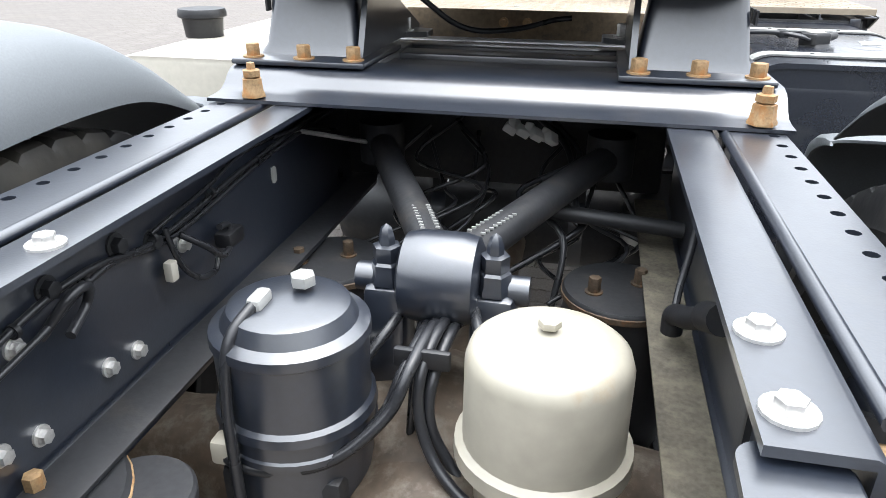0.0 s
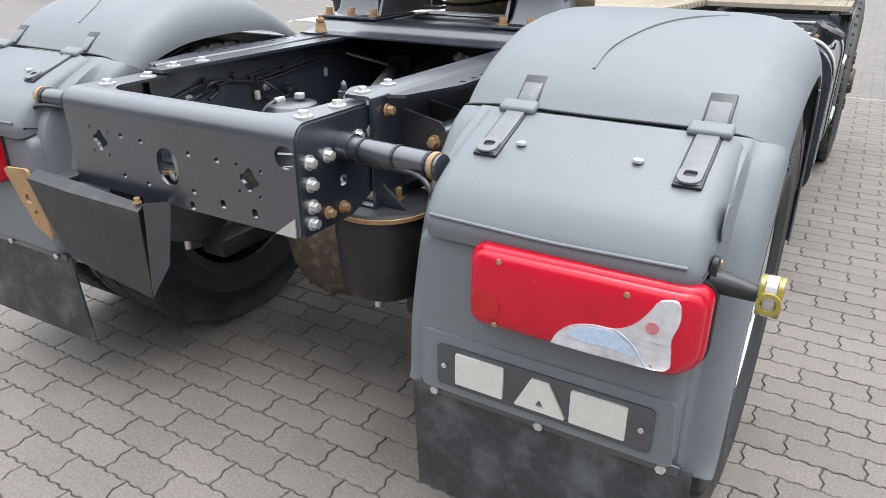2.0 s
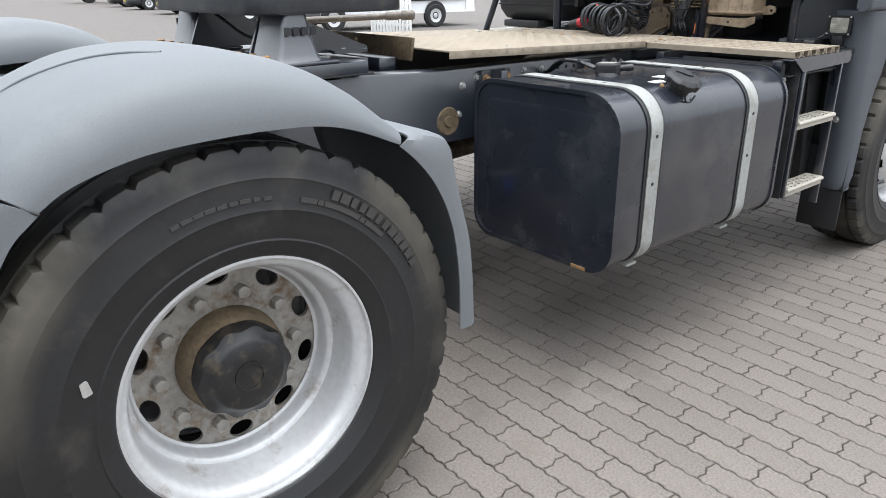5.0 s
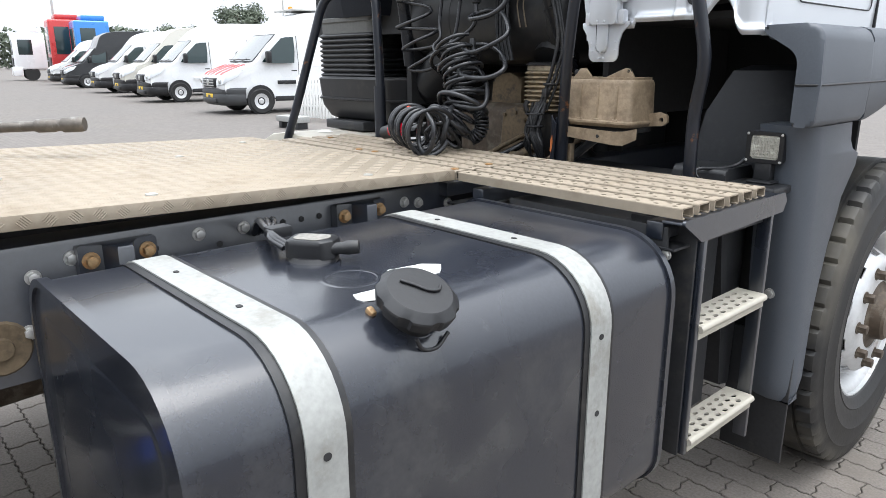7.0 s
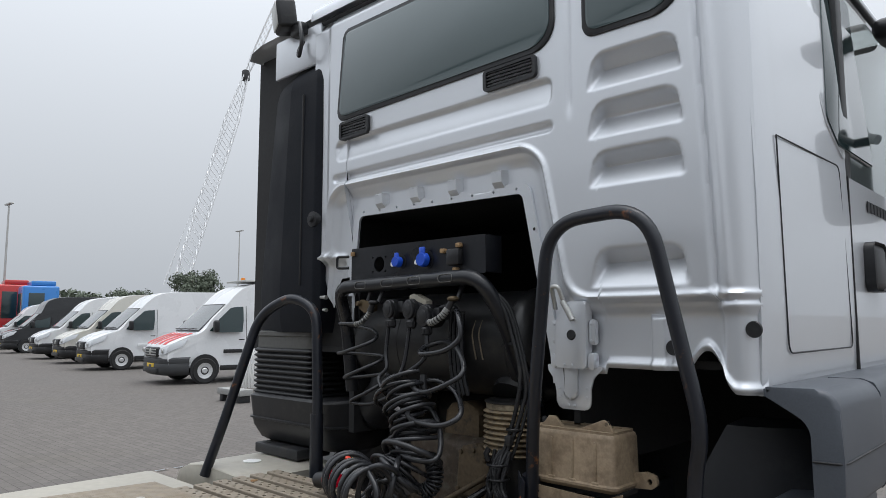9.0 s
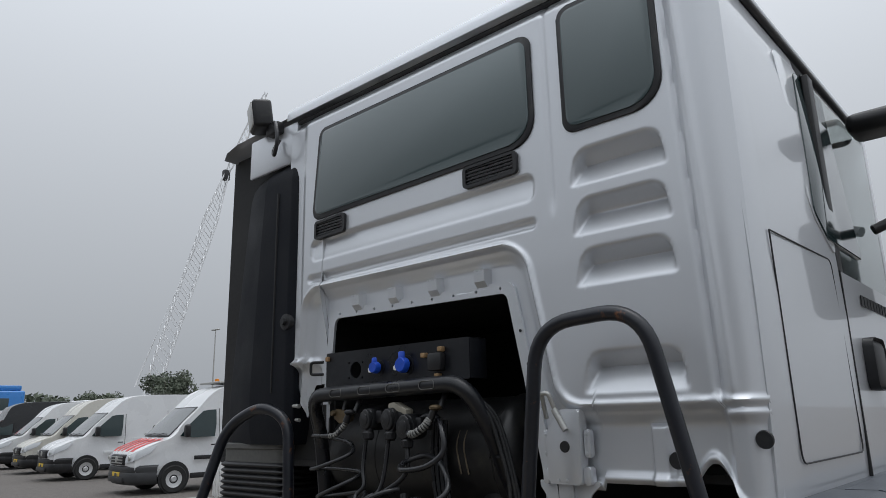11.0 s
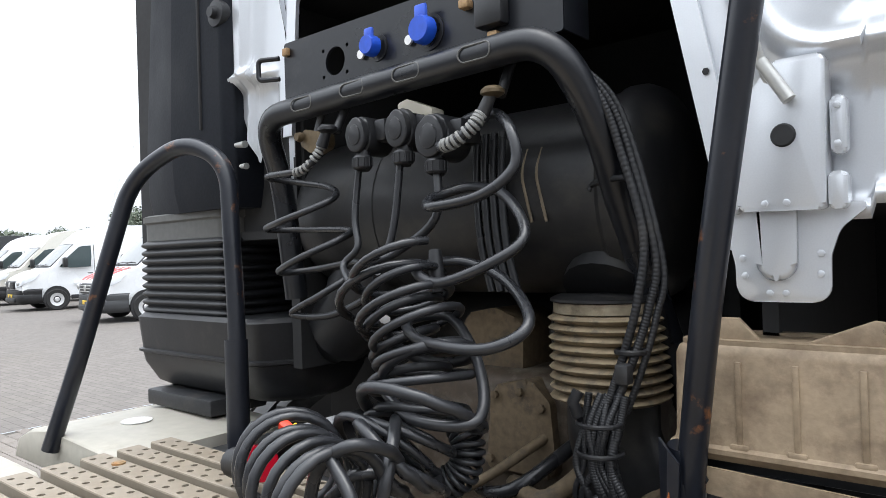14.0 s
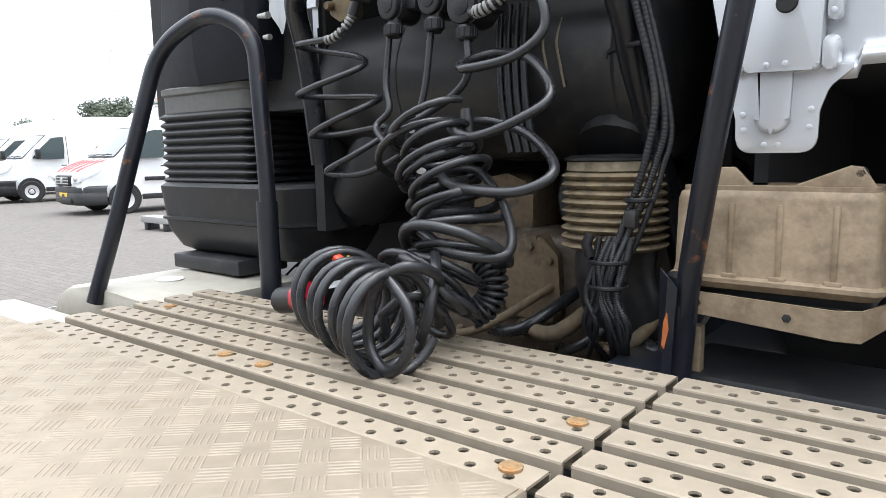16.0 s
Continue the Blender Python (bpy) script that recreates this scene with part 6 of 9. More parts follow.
# near-black sheet that closes the hollow cab behind the wall
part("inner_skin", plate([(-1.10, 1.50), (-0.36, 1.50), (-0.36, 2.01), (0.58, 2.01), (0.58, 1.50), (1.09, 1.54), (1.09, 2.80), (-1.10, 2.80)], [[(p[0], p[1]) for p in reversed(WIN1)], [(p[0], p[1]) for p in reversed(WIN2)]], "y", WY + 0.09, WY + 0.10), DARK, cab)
part("far_wall", plate([(-1.11, 1.46), (-0.55, 1.46), (-0.55, 2.80), (-1.11, 2.80)], [], "y", 4.73, 4.745), SILVER, cab)


TINT = material("tinted_rear_glass", (0.07, 0.10, 0.104), 0.05, 0, 0.08, 2, 1.2, clear=0.6)
for w in (WIN1, WIN2):
    o = group("rear_window", "tinted rear window in a black rubber gasket", cab)
    part("gasket", prism(widen(w, 0.012), "y", WY - 0.006, WY + 0.02, 0.004), BLACK_PLASTIC, o)
    part("pane", prism(widen(w, -0.003), "y", WY - 0.009, WY - 0.004, 0.002), TINT, o)
# flange round the opening, with screw holes
fl = rounded([(0.592, 1.44), (0.58, 1.525), (0.482, 2.012), (-0.312, 2.02), (-0.342, 1.72), (-0.344, 1.70)], [0, 0, 0.04, 0.04, 0, 0], 6)
inner = rounded([(0.555, 1.438), (0.546, 1.52), (0.456, 1.98), (-0.286, 1.99), (-0.313, 1.72), (-0.315, 1.70)], [0, 0, 0.025, 0.025, 0, 0], 6)
ring = fl + list(reversed(inner))
holes = [disc(-0.26 + 0.087 * k, 2.003 - 0.001 * k, 0.0045, 7) for k in range(9)]
bm = plate(ring, holes, "y", WY + 0.022, WY + 0.031)
for xt in (-0.160, 0.017, 0.193, 0.376):
    part("tab", loft([[(xt + x, WY + y, z) for x, y in ((-0.026, 0.034), (-0.022, y0), (0.016, y0), (0.024, 0.034))] for z, y0 in ((2.006, 0.022), (2.022, 0.008), (2.054, 0.006), (2.058, 0.012))], caps=True), SILVER, cab, "folded silver tab", angle=20)
part("opening_flange", bm, SILVER, cab, "silver flange with screw holes round the opening")
# screw holes as low near-black heads, shade put into the colour
bolts(cab, [(0.50, WY + 0.022, 1.87), (0.52, WY + 0.022, 1.78), (0.541, WY + 0.022, 1.67), (-0.315, WY + 0.022, 1.85)], "-y", r=0.005, h=0.003, washer=0.0, mat=DARK)
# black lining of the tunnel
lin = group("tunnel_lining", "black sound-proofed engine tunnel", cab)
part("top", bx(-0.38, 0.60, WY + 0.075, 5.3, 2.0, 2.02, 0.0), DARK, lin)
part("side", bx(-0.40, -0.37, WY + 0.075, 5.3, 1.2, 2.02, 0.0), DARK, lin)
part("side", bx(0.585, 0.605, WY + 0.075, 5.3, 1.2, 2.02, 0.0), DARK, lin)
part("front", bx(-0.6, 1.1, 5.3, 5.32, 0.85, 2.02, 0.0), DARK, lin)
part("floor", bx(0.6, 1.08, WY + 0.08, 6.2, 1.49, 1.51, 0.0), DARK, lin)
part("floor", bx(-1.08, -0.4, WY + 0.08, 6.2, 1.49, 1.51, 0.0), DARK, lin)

for k, (zz, x0, x1) in enumerate(((2.318, -0.372, -0.205), (2.338, 0.338, 0.535))):
    v = group("air_vent", "black plastic slatted air vent", cab)
    part("frame", plate(rounded([(x0, zz - 0.036), (x1, zz - 0.032), (x1, zz + 0.036), (x0, zz + 0.032)], 0.014), [rounded([(x0 + 0.012, zz - 0.026), (x1 - 0.012, zz - 0.023), (x1 - 0.012, zz + 0.027), (x0 + 0.012, zz + 0.023)], 0.006)], "y", WY - 0.012, WY + 0.012), BLACK_PLASTIC, v)
    part("back", plate(rect(x0 + 0.008, x1 - 0.008, zz - 0.028, zz + 0.028), [], "y", WY + 0.004, WY + 0.008), DARK, v)
    for i in range(5):
        z = zz - 0.02 + 0.0105 * i
        part("slat", bx(x0 + 0.011, x1 - 0.011, WY - 0.009, WY + 0.003, z - 0.002, z + 0.002, 0.0, m=None), BLACK_PLASTIC, v)

# hinge bracket below the wall
br = group("hinge_bracket", "silver pressed bracket with a tongue below the wall", cab)
part("plate", prism(rounded([(0.584, 1.484), (0.680, 1.482), (0.684, 1.66), (0.628, 1.66), (0.590, 1.61)], 0.008), "y", WY - 0.012, WY + 0.02, 0.005), SILVER, br)
for x0, x1, z1 in ((0.566, 0.5835, 1.52), (0.6815, 0.701, 1.525)):
    part("wing", prism(rounded([(x0, 1.482), (x1, 1.482), (x1, z1), (x0, z1)], 0.006), "y", WY - 0.004, WY + 0.02, 0.004), SILVER, br)
    part("wing", prism(rounded([(x0 + 0.003, 1.545), (x1, 1.545), (x1, 1.612), (x0 + 0.003, 1.612)], 0.006), "y", WY + 0.002, WY + 0.02, 0.004), SILVER, br)
part("tongue", prism(rounded([(0.546, 1.49), (0.548, 1.474), (0.566, 1.45), (0.573, 1.42), (0.574, 1.374), (0.679, 1.374), (0.680, 1.43), (0.69, 1.46), (0.716, 1.482), (0.716, 1.49)], [0.002, 0.004, 0.03, 0.03, 0.02, 0.02, 0.03, 0.03, 0.004, 0.002], 6), "y", WY + 0.010, WY + 0.016, 0.002), SILVER, br)
part("tongue_press", prism(rounded([(0.598, 1.50), (0.647, 1.50), (0.645, 1.40), (0.600, 1.40)], [0.003, 0.003, 0.022, 0.022], 7), "y", WY + 0.0, WY + 0.011, 0.0075, 4), SILVER, br)
for x, z in ((0.638, 1.571), (0.91, 1.543), (1.10, 1.588)):
    part("plug_hole", lathe([(0.0, -0.004), (0.012 if x < 0.7 else 0.017, -0.004), (0.014 if x < 0.7 else 0.019, 0.0), (0.0, 0.006)], "y", at=(x, WY - 0.012 if x < 0.7 else WY + 0.012, z), n=20), DARK if x < 0.7 else BLACK_PLASTIC, br)
RIV = [(0.575, 1.496), (0.575, 1.556), (0.575, 1.60), (0.692, 1.496), (0.692, 1.556), (0.692, 1.60)]
bolts(br, [(x, WY + 0.001, z) for x, z in RIV] + [(x, WY - 0.012, z) for x, z in ((0.616, 1.492), (0.640, 1.492))] + [(x, WY + 0.010, z) for x, z in ((0.583, 1.428), (0.585, 1.406), (0.670, 1.432), (0.669, 1.408), (0.613, 1.385), (0.631, 1.385))], "-y", r=0.0045, h=0.0035, washer=0.0, mat=SILVER)
bolts(br, [(x, WY + 0.028, 1.647) for x in (0.736, 0.797, 0.857, 0.918)], "-y", r=0.006, h=0.004, washer=0.0, mat=SILVER)
part("hinge_peg", tube([(-0.492, WY + 0.006, 1.70), (-0.455, WY + 0.004, 1.698)], [0.0055, 0.008], 10), ALU, br)
part("hinge_peg", tube([(-0.478, WY + 0.008, 1.652), (-0.455, WY + 0.006, 1.65)], [0.005, 0.007], 10), ALU, br)
part("striker", tube(bent([(0.575, WY + 0.01, 1.64), (0.59, WY - 0.03, 1.70), (0.61, WY - 0.03, 1.70), (0.625, WY, 1.62), (0.61, WY, 1.52)], 0.03), 0.006, 8), ALU, br)
part("latch_pin", tube([(0.618, WY - 0.02, 1.66), (0.648, WY - 0.02, 1.61)], 0.008, 8), ALU, br)

# sides, roof
CLEAR_GLASS = pane("clear_door_glass", (0.85, 0.92, 0.9))
def side_shell(s):
    g = group("cab_side", "silver cab side with a locker flap", cab)
    rows = []
    prof = [(1.44, 1.112), (1.60, 1.118), (1.9, 1.12), (2.3, 1.112), (2.6, 1.095), (2.76, 1.075), (2.80, 1.06)]
    for y in (WY + 0.035, WY + 0.06, 4.62, 5.15, 5.24) if s > 0 else (4.70, 4.72, 4.80, 5.15, 5.24):
        f = smoothstep(WY, WY + 0.07, y) if s > 0 else 1.0
        rows.append([(s * (w - 0.018 * (1 - f)), y, z) for z, w in prof])
    part("panel", thicken(loft(rows), 0.01), SILVER, g)
    rows = [[(s * w, y, z) for z, w in [(1.44, 1.112), (1.60, 1.118), (1.9, 1.12), (2.05, 1.118)]] for y in (5.25, 5.6, 6.1)]
    part("door", thicken(loft(rows), 0.01), SILVER, g)
    part("door_glass", bx(min(s * 1.094, s * 1.10), max(s * 1.094, s * 1.10), 5.24, 6.1, 2.04, 2.70, 0.0), CLEAR_GLASS, g).visible_shadow = False
    part("pillar", bx(min(s * 1.085, s * 1.118), max(s * 1.085, s * 1.118), 5.24, 5.30, 2.03, 2.70, 0.006), BLACK_PLASTIC, g)
    if s > 0:
        part("flap_line", tube(bent([(s * 1.121, 4.60, 2.055), (s * 1.117, 5.16, 2.07), (s * 1.119, 5.19, 1.53), (s * 1.119, 4.62, 1.53), (s * 1.121, 4.60, 2.055)], 0.03), 0.002, 6), CHASSIS_DULL, g)
    part("roof_drip", tube([(s * 1.068, WY + 0.05 if s > 0 else 4.68, 2.80), (s * 1.074, WY + 0.12 if s > 0 else 4.75, 2.802), (s * 1.074, 6.1, 2.802)], 0.015, 10), SILVER, g)
    part("door_gap", bx(min(s * 1.10, s * 1.1215), max(s * 1.10, s * 1.1215), 5.2405, 5.2495, 1.45, 2.05, 0.0), DARK, g)
    lean = Matrix.Translation((s * 1.1175, 0, 2.1)) @ Matrix.Rotation(radians(-3.0 * s), 4, "Y") @ Matrix.Translation((0, 0, -2.1))
    part("window_trim", prism(rounded([(4.98, 2.70), (5.02, 2.24), (5.06, 2.18), (5.2, 2.10), (5.23, 2.10), (5.23, 2.71)], 0.03), "x", -0.004, 0.004, 0.002), SILVER, g).matrix_basis = lean
    part("dark_pane", prism(rounded([(5.06, 2.20), (5.16, 2.13), (5.58, 2.13), (5.54, 2.35), (5.48, 2.69), (5.17, 2.69)], [0.03, 0.03, 0.02, 0.1, 0.02, 0.03]), "x", -0.008, 0.008, 0.002), GLASS_DARK, g).matrix_basis = lean
    part("door_handle", bx(min(s * 1.12, s * 1.15), max(s * 1.12, s * 1.15), 5.38, 5.56, 1.70, 1.86, 0.03, 3), BLACK_PLASTIC, g, "black recessed door handle")
    for k in range(10):
        part("name_bar", bx(min(s * 1.121, s * 1.124), max(s * 1.121, s * 1.124), 5.46 + 0.045 * k, 5.49 + 0.045 * k, 1.965, 2.0, 0.0), CHASSIS_DULL, g)
    m = group("mirror", "black mirror arm and housing", cab)
    part("arm", tube(bent([(s * 1.10, 5.95, 2.75), (s * 1.28, 6.0, 2.72), (s * 1.33, 6.0, 2.4), (s * 1.12, 5.9, 2.3)], 0.08), 0.02, 8), BLACK_PLASTIC, m)
    part("housing", bx(min(s * 1.18, s * 1.40), max(s * 1.18, s * 1.40), 5.98, 6.12, 2.0, 2.42, 0.05, 3), BLACK_PLASTIC, m)
    part("top_mirror", bx(min(s * 1.10, s * 1.34), max(s * 1.10, s * 1.34), 5.78, 5.96, 2.66, 2.74, 0.035, 3), BLACK_PLASTIC, m)
    return g
side_shell(1)
side_shell(-1)
rows = []
for y in (WY + 0.02, WY + 0.05, WY + 0.12, 5.5, 6.3):
    up = 0.06 * smoothstep(WY, WY + 0.15, y)
    rows.append([(-1.08, y, 2.79), (-1.06, y, 2.82), (-0.98, y, 2.835 + up), (0.0, y, 2.85 + up), (0.98, y, 2.835 + up), (1.06, y, 2.82), (1.08, y, 2.79)])
part("roof", loft(rows), SILVER, cab, "pale roof skin")
part("roof_gutter", tube([(-0.55, WY + 0.028, 2.802), (1.05, WY + 0.028, 2.802)], 0.009, 8), CHASSIS_DULL, cab, "dark roof gutter")
part("roof_edge", thicken(loft([[(x, y, z) for x in (-0.58, 0.0, 1.03)] for y, z in ((WY + 0.0, 2.816), (WY + 0.002, 2.84), (WY + 0.012, 2.865), (WY + 0.035, 2.886), (WY + 0.09, 2.905), (WY + 0.16, 2.912))]), 0.004), SILVER, cab)
part("gutter", tube([(1.078, WY + 0.05, 2.785), (1.075, 6.2, 2.79)], 0.012, 8), CHASSIS_DULL, cab)
part("windscreen_wall", bx(-1.08, 1.08, 6.25, 6.3, 1.4, 2.8, 0.01), SILVER, cab)

# work lamp on the roof corner
wl_ = group("work_lamp", "black square work lamp on the cab corner", cab)
part("housing", bx(-0.06, 0.06, -0.05, 0.03, -0.06, 0.06, 0.014, 3, m=pose(-0.735, 4.43, 2.88, 8, 0, -25)), BLACK_PLASTIC, wl_)
part("lens", bx(-0.05, 0.05, -0.056, -0.049, -0.05, 0.05, 0.004, 2, m=pose(-0.735, 4.43, 2.88, 8, 0, -25)), ALU, wl_)
part("foot", bx(-0.70, -0.62, 4.42, 4.46, 2.78, 2.83, 0.008), BLACK_PLASTIC, wl_)
part("cable", tube(smooth_path([(-0.68, 4.44, 2.84), (-0.60, 4.40, 2.80), (-0.57, 4.39, 2.72), (-0.60, 4.40, 2.67), (-0.635, 4.42, 2.70), (-0.63, 4.44, 2.75)]), 0.008, 8), HOSE, wl_)
part("corner_skin", bx(-0.86, -0.53, WY + 0.015, WY + 0.03, 2.64, 2.81, 0.01), SILVER, cab)

# ---- air intake at the other corner ----
DUCT = material("matt_black_duct", (0.008, 0.0095, 0.0135), 0.65, 0, 0.3, 120, 4, 0.2, (0.011, 0.012, 0.016), 0.2, gloss=0.18)
inlet = group("air_intake", "tall black air intake with bellows behind the cab")
out = rounded([(-1.06, 4.50), (-0.80, 4.445), (-0.53, 4.432), (-0.50, 4.45), (-0.50, 4.72), (-1.08, 4.72)], [0.03, 0.05, 0.03, 0.01, 0.02, 0.02], 4)
narrow = lambda x, z: -0.50 + (x + 0.50) * (0.955 - 0.20 * (z - 1.5))   # the outer side leans inwards
rows = [[(narrow(x, z), y, z) for x, y in widen(out, g)] for z, g in ((1.565, -0.03), (1.62, -0.012), (1.75, 0.0), (2.0, 0.0), (2.3, 0.0), (2.56, -0.004), (2.60, -0.015), (2.63, -0.04))]
part("duct", loft(rows, True, True), DUCT, inlet, "tall black plastic duct")
part("duct_groove", bx(-0.62, -0.612, 4.432, 4.45, 1.75, 2.52, 0.002), DARK, inlet)
part("screw_boss", lathe([(0.0, -0.02), (0.012, -0.02), (0.014, -0.008), (0.03, -0.006), (0.034, 0.02), (0.0, 0.02)], "y", at=(-0.535, 4.435, 2.003), n=18), BLACK_PLASTIC, inlet)
def bellows(n, x, y, z0, z1, rx, ry, mat, parent, name="bellows", label=""):
    rows = []
    for i in range(n * 6 + 1):
        t = i / (n * 6)
        g = 0.011 * (0.5 - 0.5 * math.cos(2 * math.pi * n * t)) ** 0.6
        o = rounded([(x - rx - g, y - ry - g), (x + rx + g, y - ry - g), (x + rx + g, y + ry + g), (x - rx - g, y + ry + g)], min(rx, ry) * (0.98 if rx == ry else 0.3), 6)
        rows.append([(a, b, z0 + (z1 - z0) * t) for a, b in o])
    return part(name, loft(rows, True, True), mat, parent, label, angle=60)
bellows(9, -0.80, 4.60, 1.305, 1.50, 0.205, 0.12, BLACK_PLASTIC, inlet, label="ribbed black rubber bellows")
GREY_BAND = material("grey_rubber_band", (0.10, 0.10, 0.095), 0.6, 0, 0.2)
out2 = rounded([(-1.0, 4.485), (-0.60, 4.485), (-0.60, 4.71), (-1.0, 4.71)], 0.04, 4)
part("collar", loft([[(x, y, z) for x, y in widen(out2, g)] for z, g in ((1.495, 0.0), (1.5, 0.006), (1.545, 0.006), (1.55, 0.012), (1.565, 0.012), (1.57, 0.0))], True, True), GREY_BAND, inlet)
low = [(1.115, -0.05), (1.13, -0.025), (1.18, 0.0), (1.205, 0.004), (1.208, 0.012), (1.214, 0.012), (1.217, 0.004), (1.30, 0.012), (1.31, 0.0)]
out3 = rounded([(-1.0, 4.46), (-0.46, 4.46), (-0.40, 4.56), (-0.40, 4.74), (-1.0, 4.74)], [0.05, 0.06, 0.03, 0.02, 0.04], 4)
part("water_box", loft([[(x, y, z) for x, y in widen(out3, g)] for z, g in low], True, True), BLACK_PLASTIC, inlet, "moulded black plastic box")
part("box_foot", bx(-0.92, -0.62, 4.44, 4.6, 1.075, 1.115, 0.006), CHASSIS_DULL, inlet)
part("elbow", tube(smooth_path([(-0.45, 4.62, 1.25), (-0.36, 4.62, 1.28), (-0.28, 4.62, 1.35), (-0.22, 4.64, 1.46)]), [0.07] * 6 + [0.085] * 6 + [0.09] * 7, 18), BLACK_PLASTIC, inlet)

# ---- air filter, sockets and hoses behind the opening ----
FILTER = material("dull_black_filter", (0.0125, 0.0125, 0.0135), 0.4, 0, 0.4, 60, 5, 0.25, (0.035, 0.032, 0.027), 0.3)
filt = group("air_filter", "large dull black cylindrical air filter")
part("drum", lathe([(0.0, -0.385), (0.10, -0.385), (0.15, -0.37), (0.165, -0.335), (0.17, -0.12), (0.172, -0.118), (0.172, -0.112), (0.17, -0.11), (0.17, 0.36), (0.178, 0.37), (0.178, 0.39), (0.168, 0.41), (0.12, 0.445), (0.0, 0.445)], "x", at=(0.0, 4.66, 1.535), n=44), FILTER, filt)
part("outlet", tube(smooth_path([(0.347, 4.64, 1.50), (0.347, 4.60, 1.42), (0.347, 4.56, 1.372)]), 0.078, 20), FILTER, filt)
OLD_CLAMP = material("dusty_clamp_steel", (0.33, 0.28, 0.2), 0.42, 0.5, 0.3, 90, 12, 0.15, (0.12, 0.09, 0.06), 0.4)
OCHRE = material("ochre_dusty_rubber", (0.25, 0.192, 0.12), 0.7, 0, 0.35, 60, 14, 0.3, (0.07, 0.06, 0.05), 0.4)
bellows(9, 0.343, 4.56, 1.207, 1.345, 0.080, 0.080, OCHRE, filt, label="dusty ochre rubber bellows")
part("clamp", lathe([(0.080, 1.344), (0.0865, 1.346), (0.0865, 1.362), (0.080, 1.364)], at=(0.343, 4.56, 0), n=32), OLD_CLAMP, filt, "dusty steel clamp band")
part("clamp_seat", lathe([(0.0, 1.375), (0.08, 1.373), (0.091, 1.368), (0.091, 1.364), (0.0, 1.364)], at=(0.343, 4.56, 0), n=32), FILTER, filt)
part("tie_band", tube(smooth_path([(0.352, 4.492, 1.532), (0.36, 4.49, 1.541), (0.40, 4.46, 1.543), (0.438, 4.435, 1.541)]), 0.0045, 8), BLACK_PLASTIC, filt)
part("lower_pipe", tube(smooth_path([(0.347, 4.56, 1.215), (0.347, 4.56, 1.15), (0.37, 4.58, 1.08), (0.42, 4.66, 1.0)]), 0.072, 18), FILTER, filt)
SCUFF = material("chalky_scuff", (0.16, 0.13, 0.09), 0.8)
for k, x in enumerate((0.235, 0.262)):
    part("scuff", tube(smooth_path([(x, 4.5095, 1.61), (x - 0.003, 4.494, 1.57), (x + 0.006, 4.490, 1.53), (x + 0.014, 4.492, 1.49)]), 0.0025, 5), SCUFF, filt)
part("bright_shield", bx(-0.50, -0.425, 4.60, 4.612, 1.37, 1.57, 0.004), SILVER, filt, "silver panel behind the filter")
for k in range(4):
    xx = 0.155 + 0.017 * k
    part("pipe", tube(smooth_path([(xx, 4.48, 1.64), (xx - 0.004, 4.478, 1.56), (xx + 0.004, 4.475, 1.46), (xx + 0.02, 4.48, 1.38)]), 0.0065, 8), HOSE, filt)

RAIL_BLACK = material("worn_black_tube_paint", (0.008, 0.009, 0.012), 0.3, 0, 0.3, 90, 6, 0.08, (0.03, 0.03, 0.032), 0.2)
bar = group("socket_rail", "bent black tube with slots carrying the sockets")
part("tube", tube(bent([(-0.325, 4.47, 1.36), (-0.335, 4.45, 1.60), (-0.325, 4.40, 1.728), (0.02, 4.385, 1.733), (0.362, 4.375, 1.738), (0.400, 4.43, 1.63), (0.402, 4.50, 1.50), (0.42, 4.58, 1.34), (0.44, 4.66, 1.15)], 0.075, 8), 0.0235, 16), RAIL_BLACK, bar)
for x in (-0.167, -0.025, 0.106, 0.246):
    yc, zc = 4.3859 - 0.0357 * (x - 0.02), 1.7328 + 0.0143 * (x - 0.02)
    ring = rounded(rect(-0.029, 0.029, -0.0115, 0.0115), 0.0105, 5)
    part("slot", tube([(x + u, yc - math.sqrt(0.0238 ** 2 - v * v), zc + v + 0.014 * u) for u, v in ring], 0.0014, 8, closed=True), GREY_BAND, bar)
pan = group("socket_panel", "black sheet-metal panel with two blue socket caps")
part("sheet", plate(rounded(rect(-0.245, 0.372, 1.748, 1.862), 0.006), [disc(-0.098, 1.80, 0.026, 20)] + [disc(-0.098 + 0.04 * math.cos(a), 1.80 + 0.04 * math.sin(a), 0.004, 6) for a in (0.6, 2.5, 3.8, 5.6)], "y", 4.395, 4.40), RAIL_BLACK, pan)
part("return_edge", bx(0.368, 0.372, 4.40, 4.47, 1.75, 1.862, 0.001), RAIL_BLACK, pan)
part("top_edge", bx(-0.245, 0.372, 4.40, 4.46, 1.858, 1.862, 0.001), RAIL_BLACK, pan)
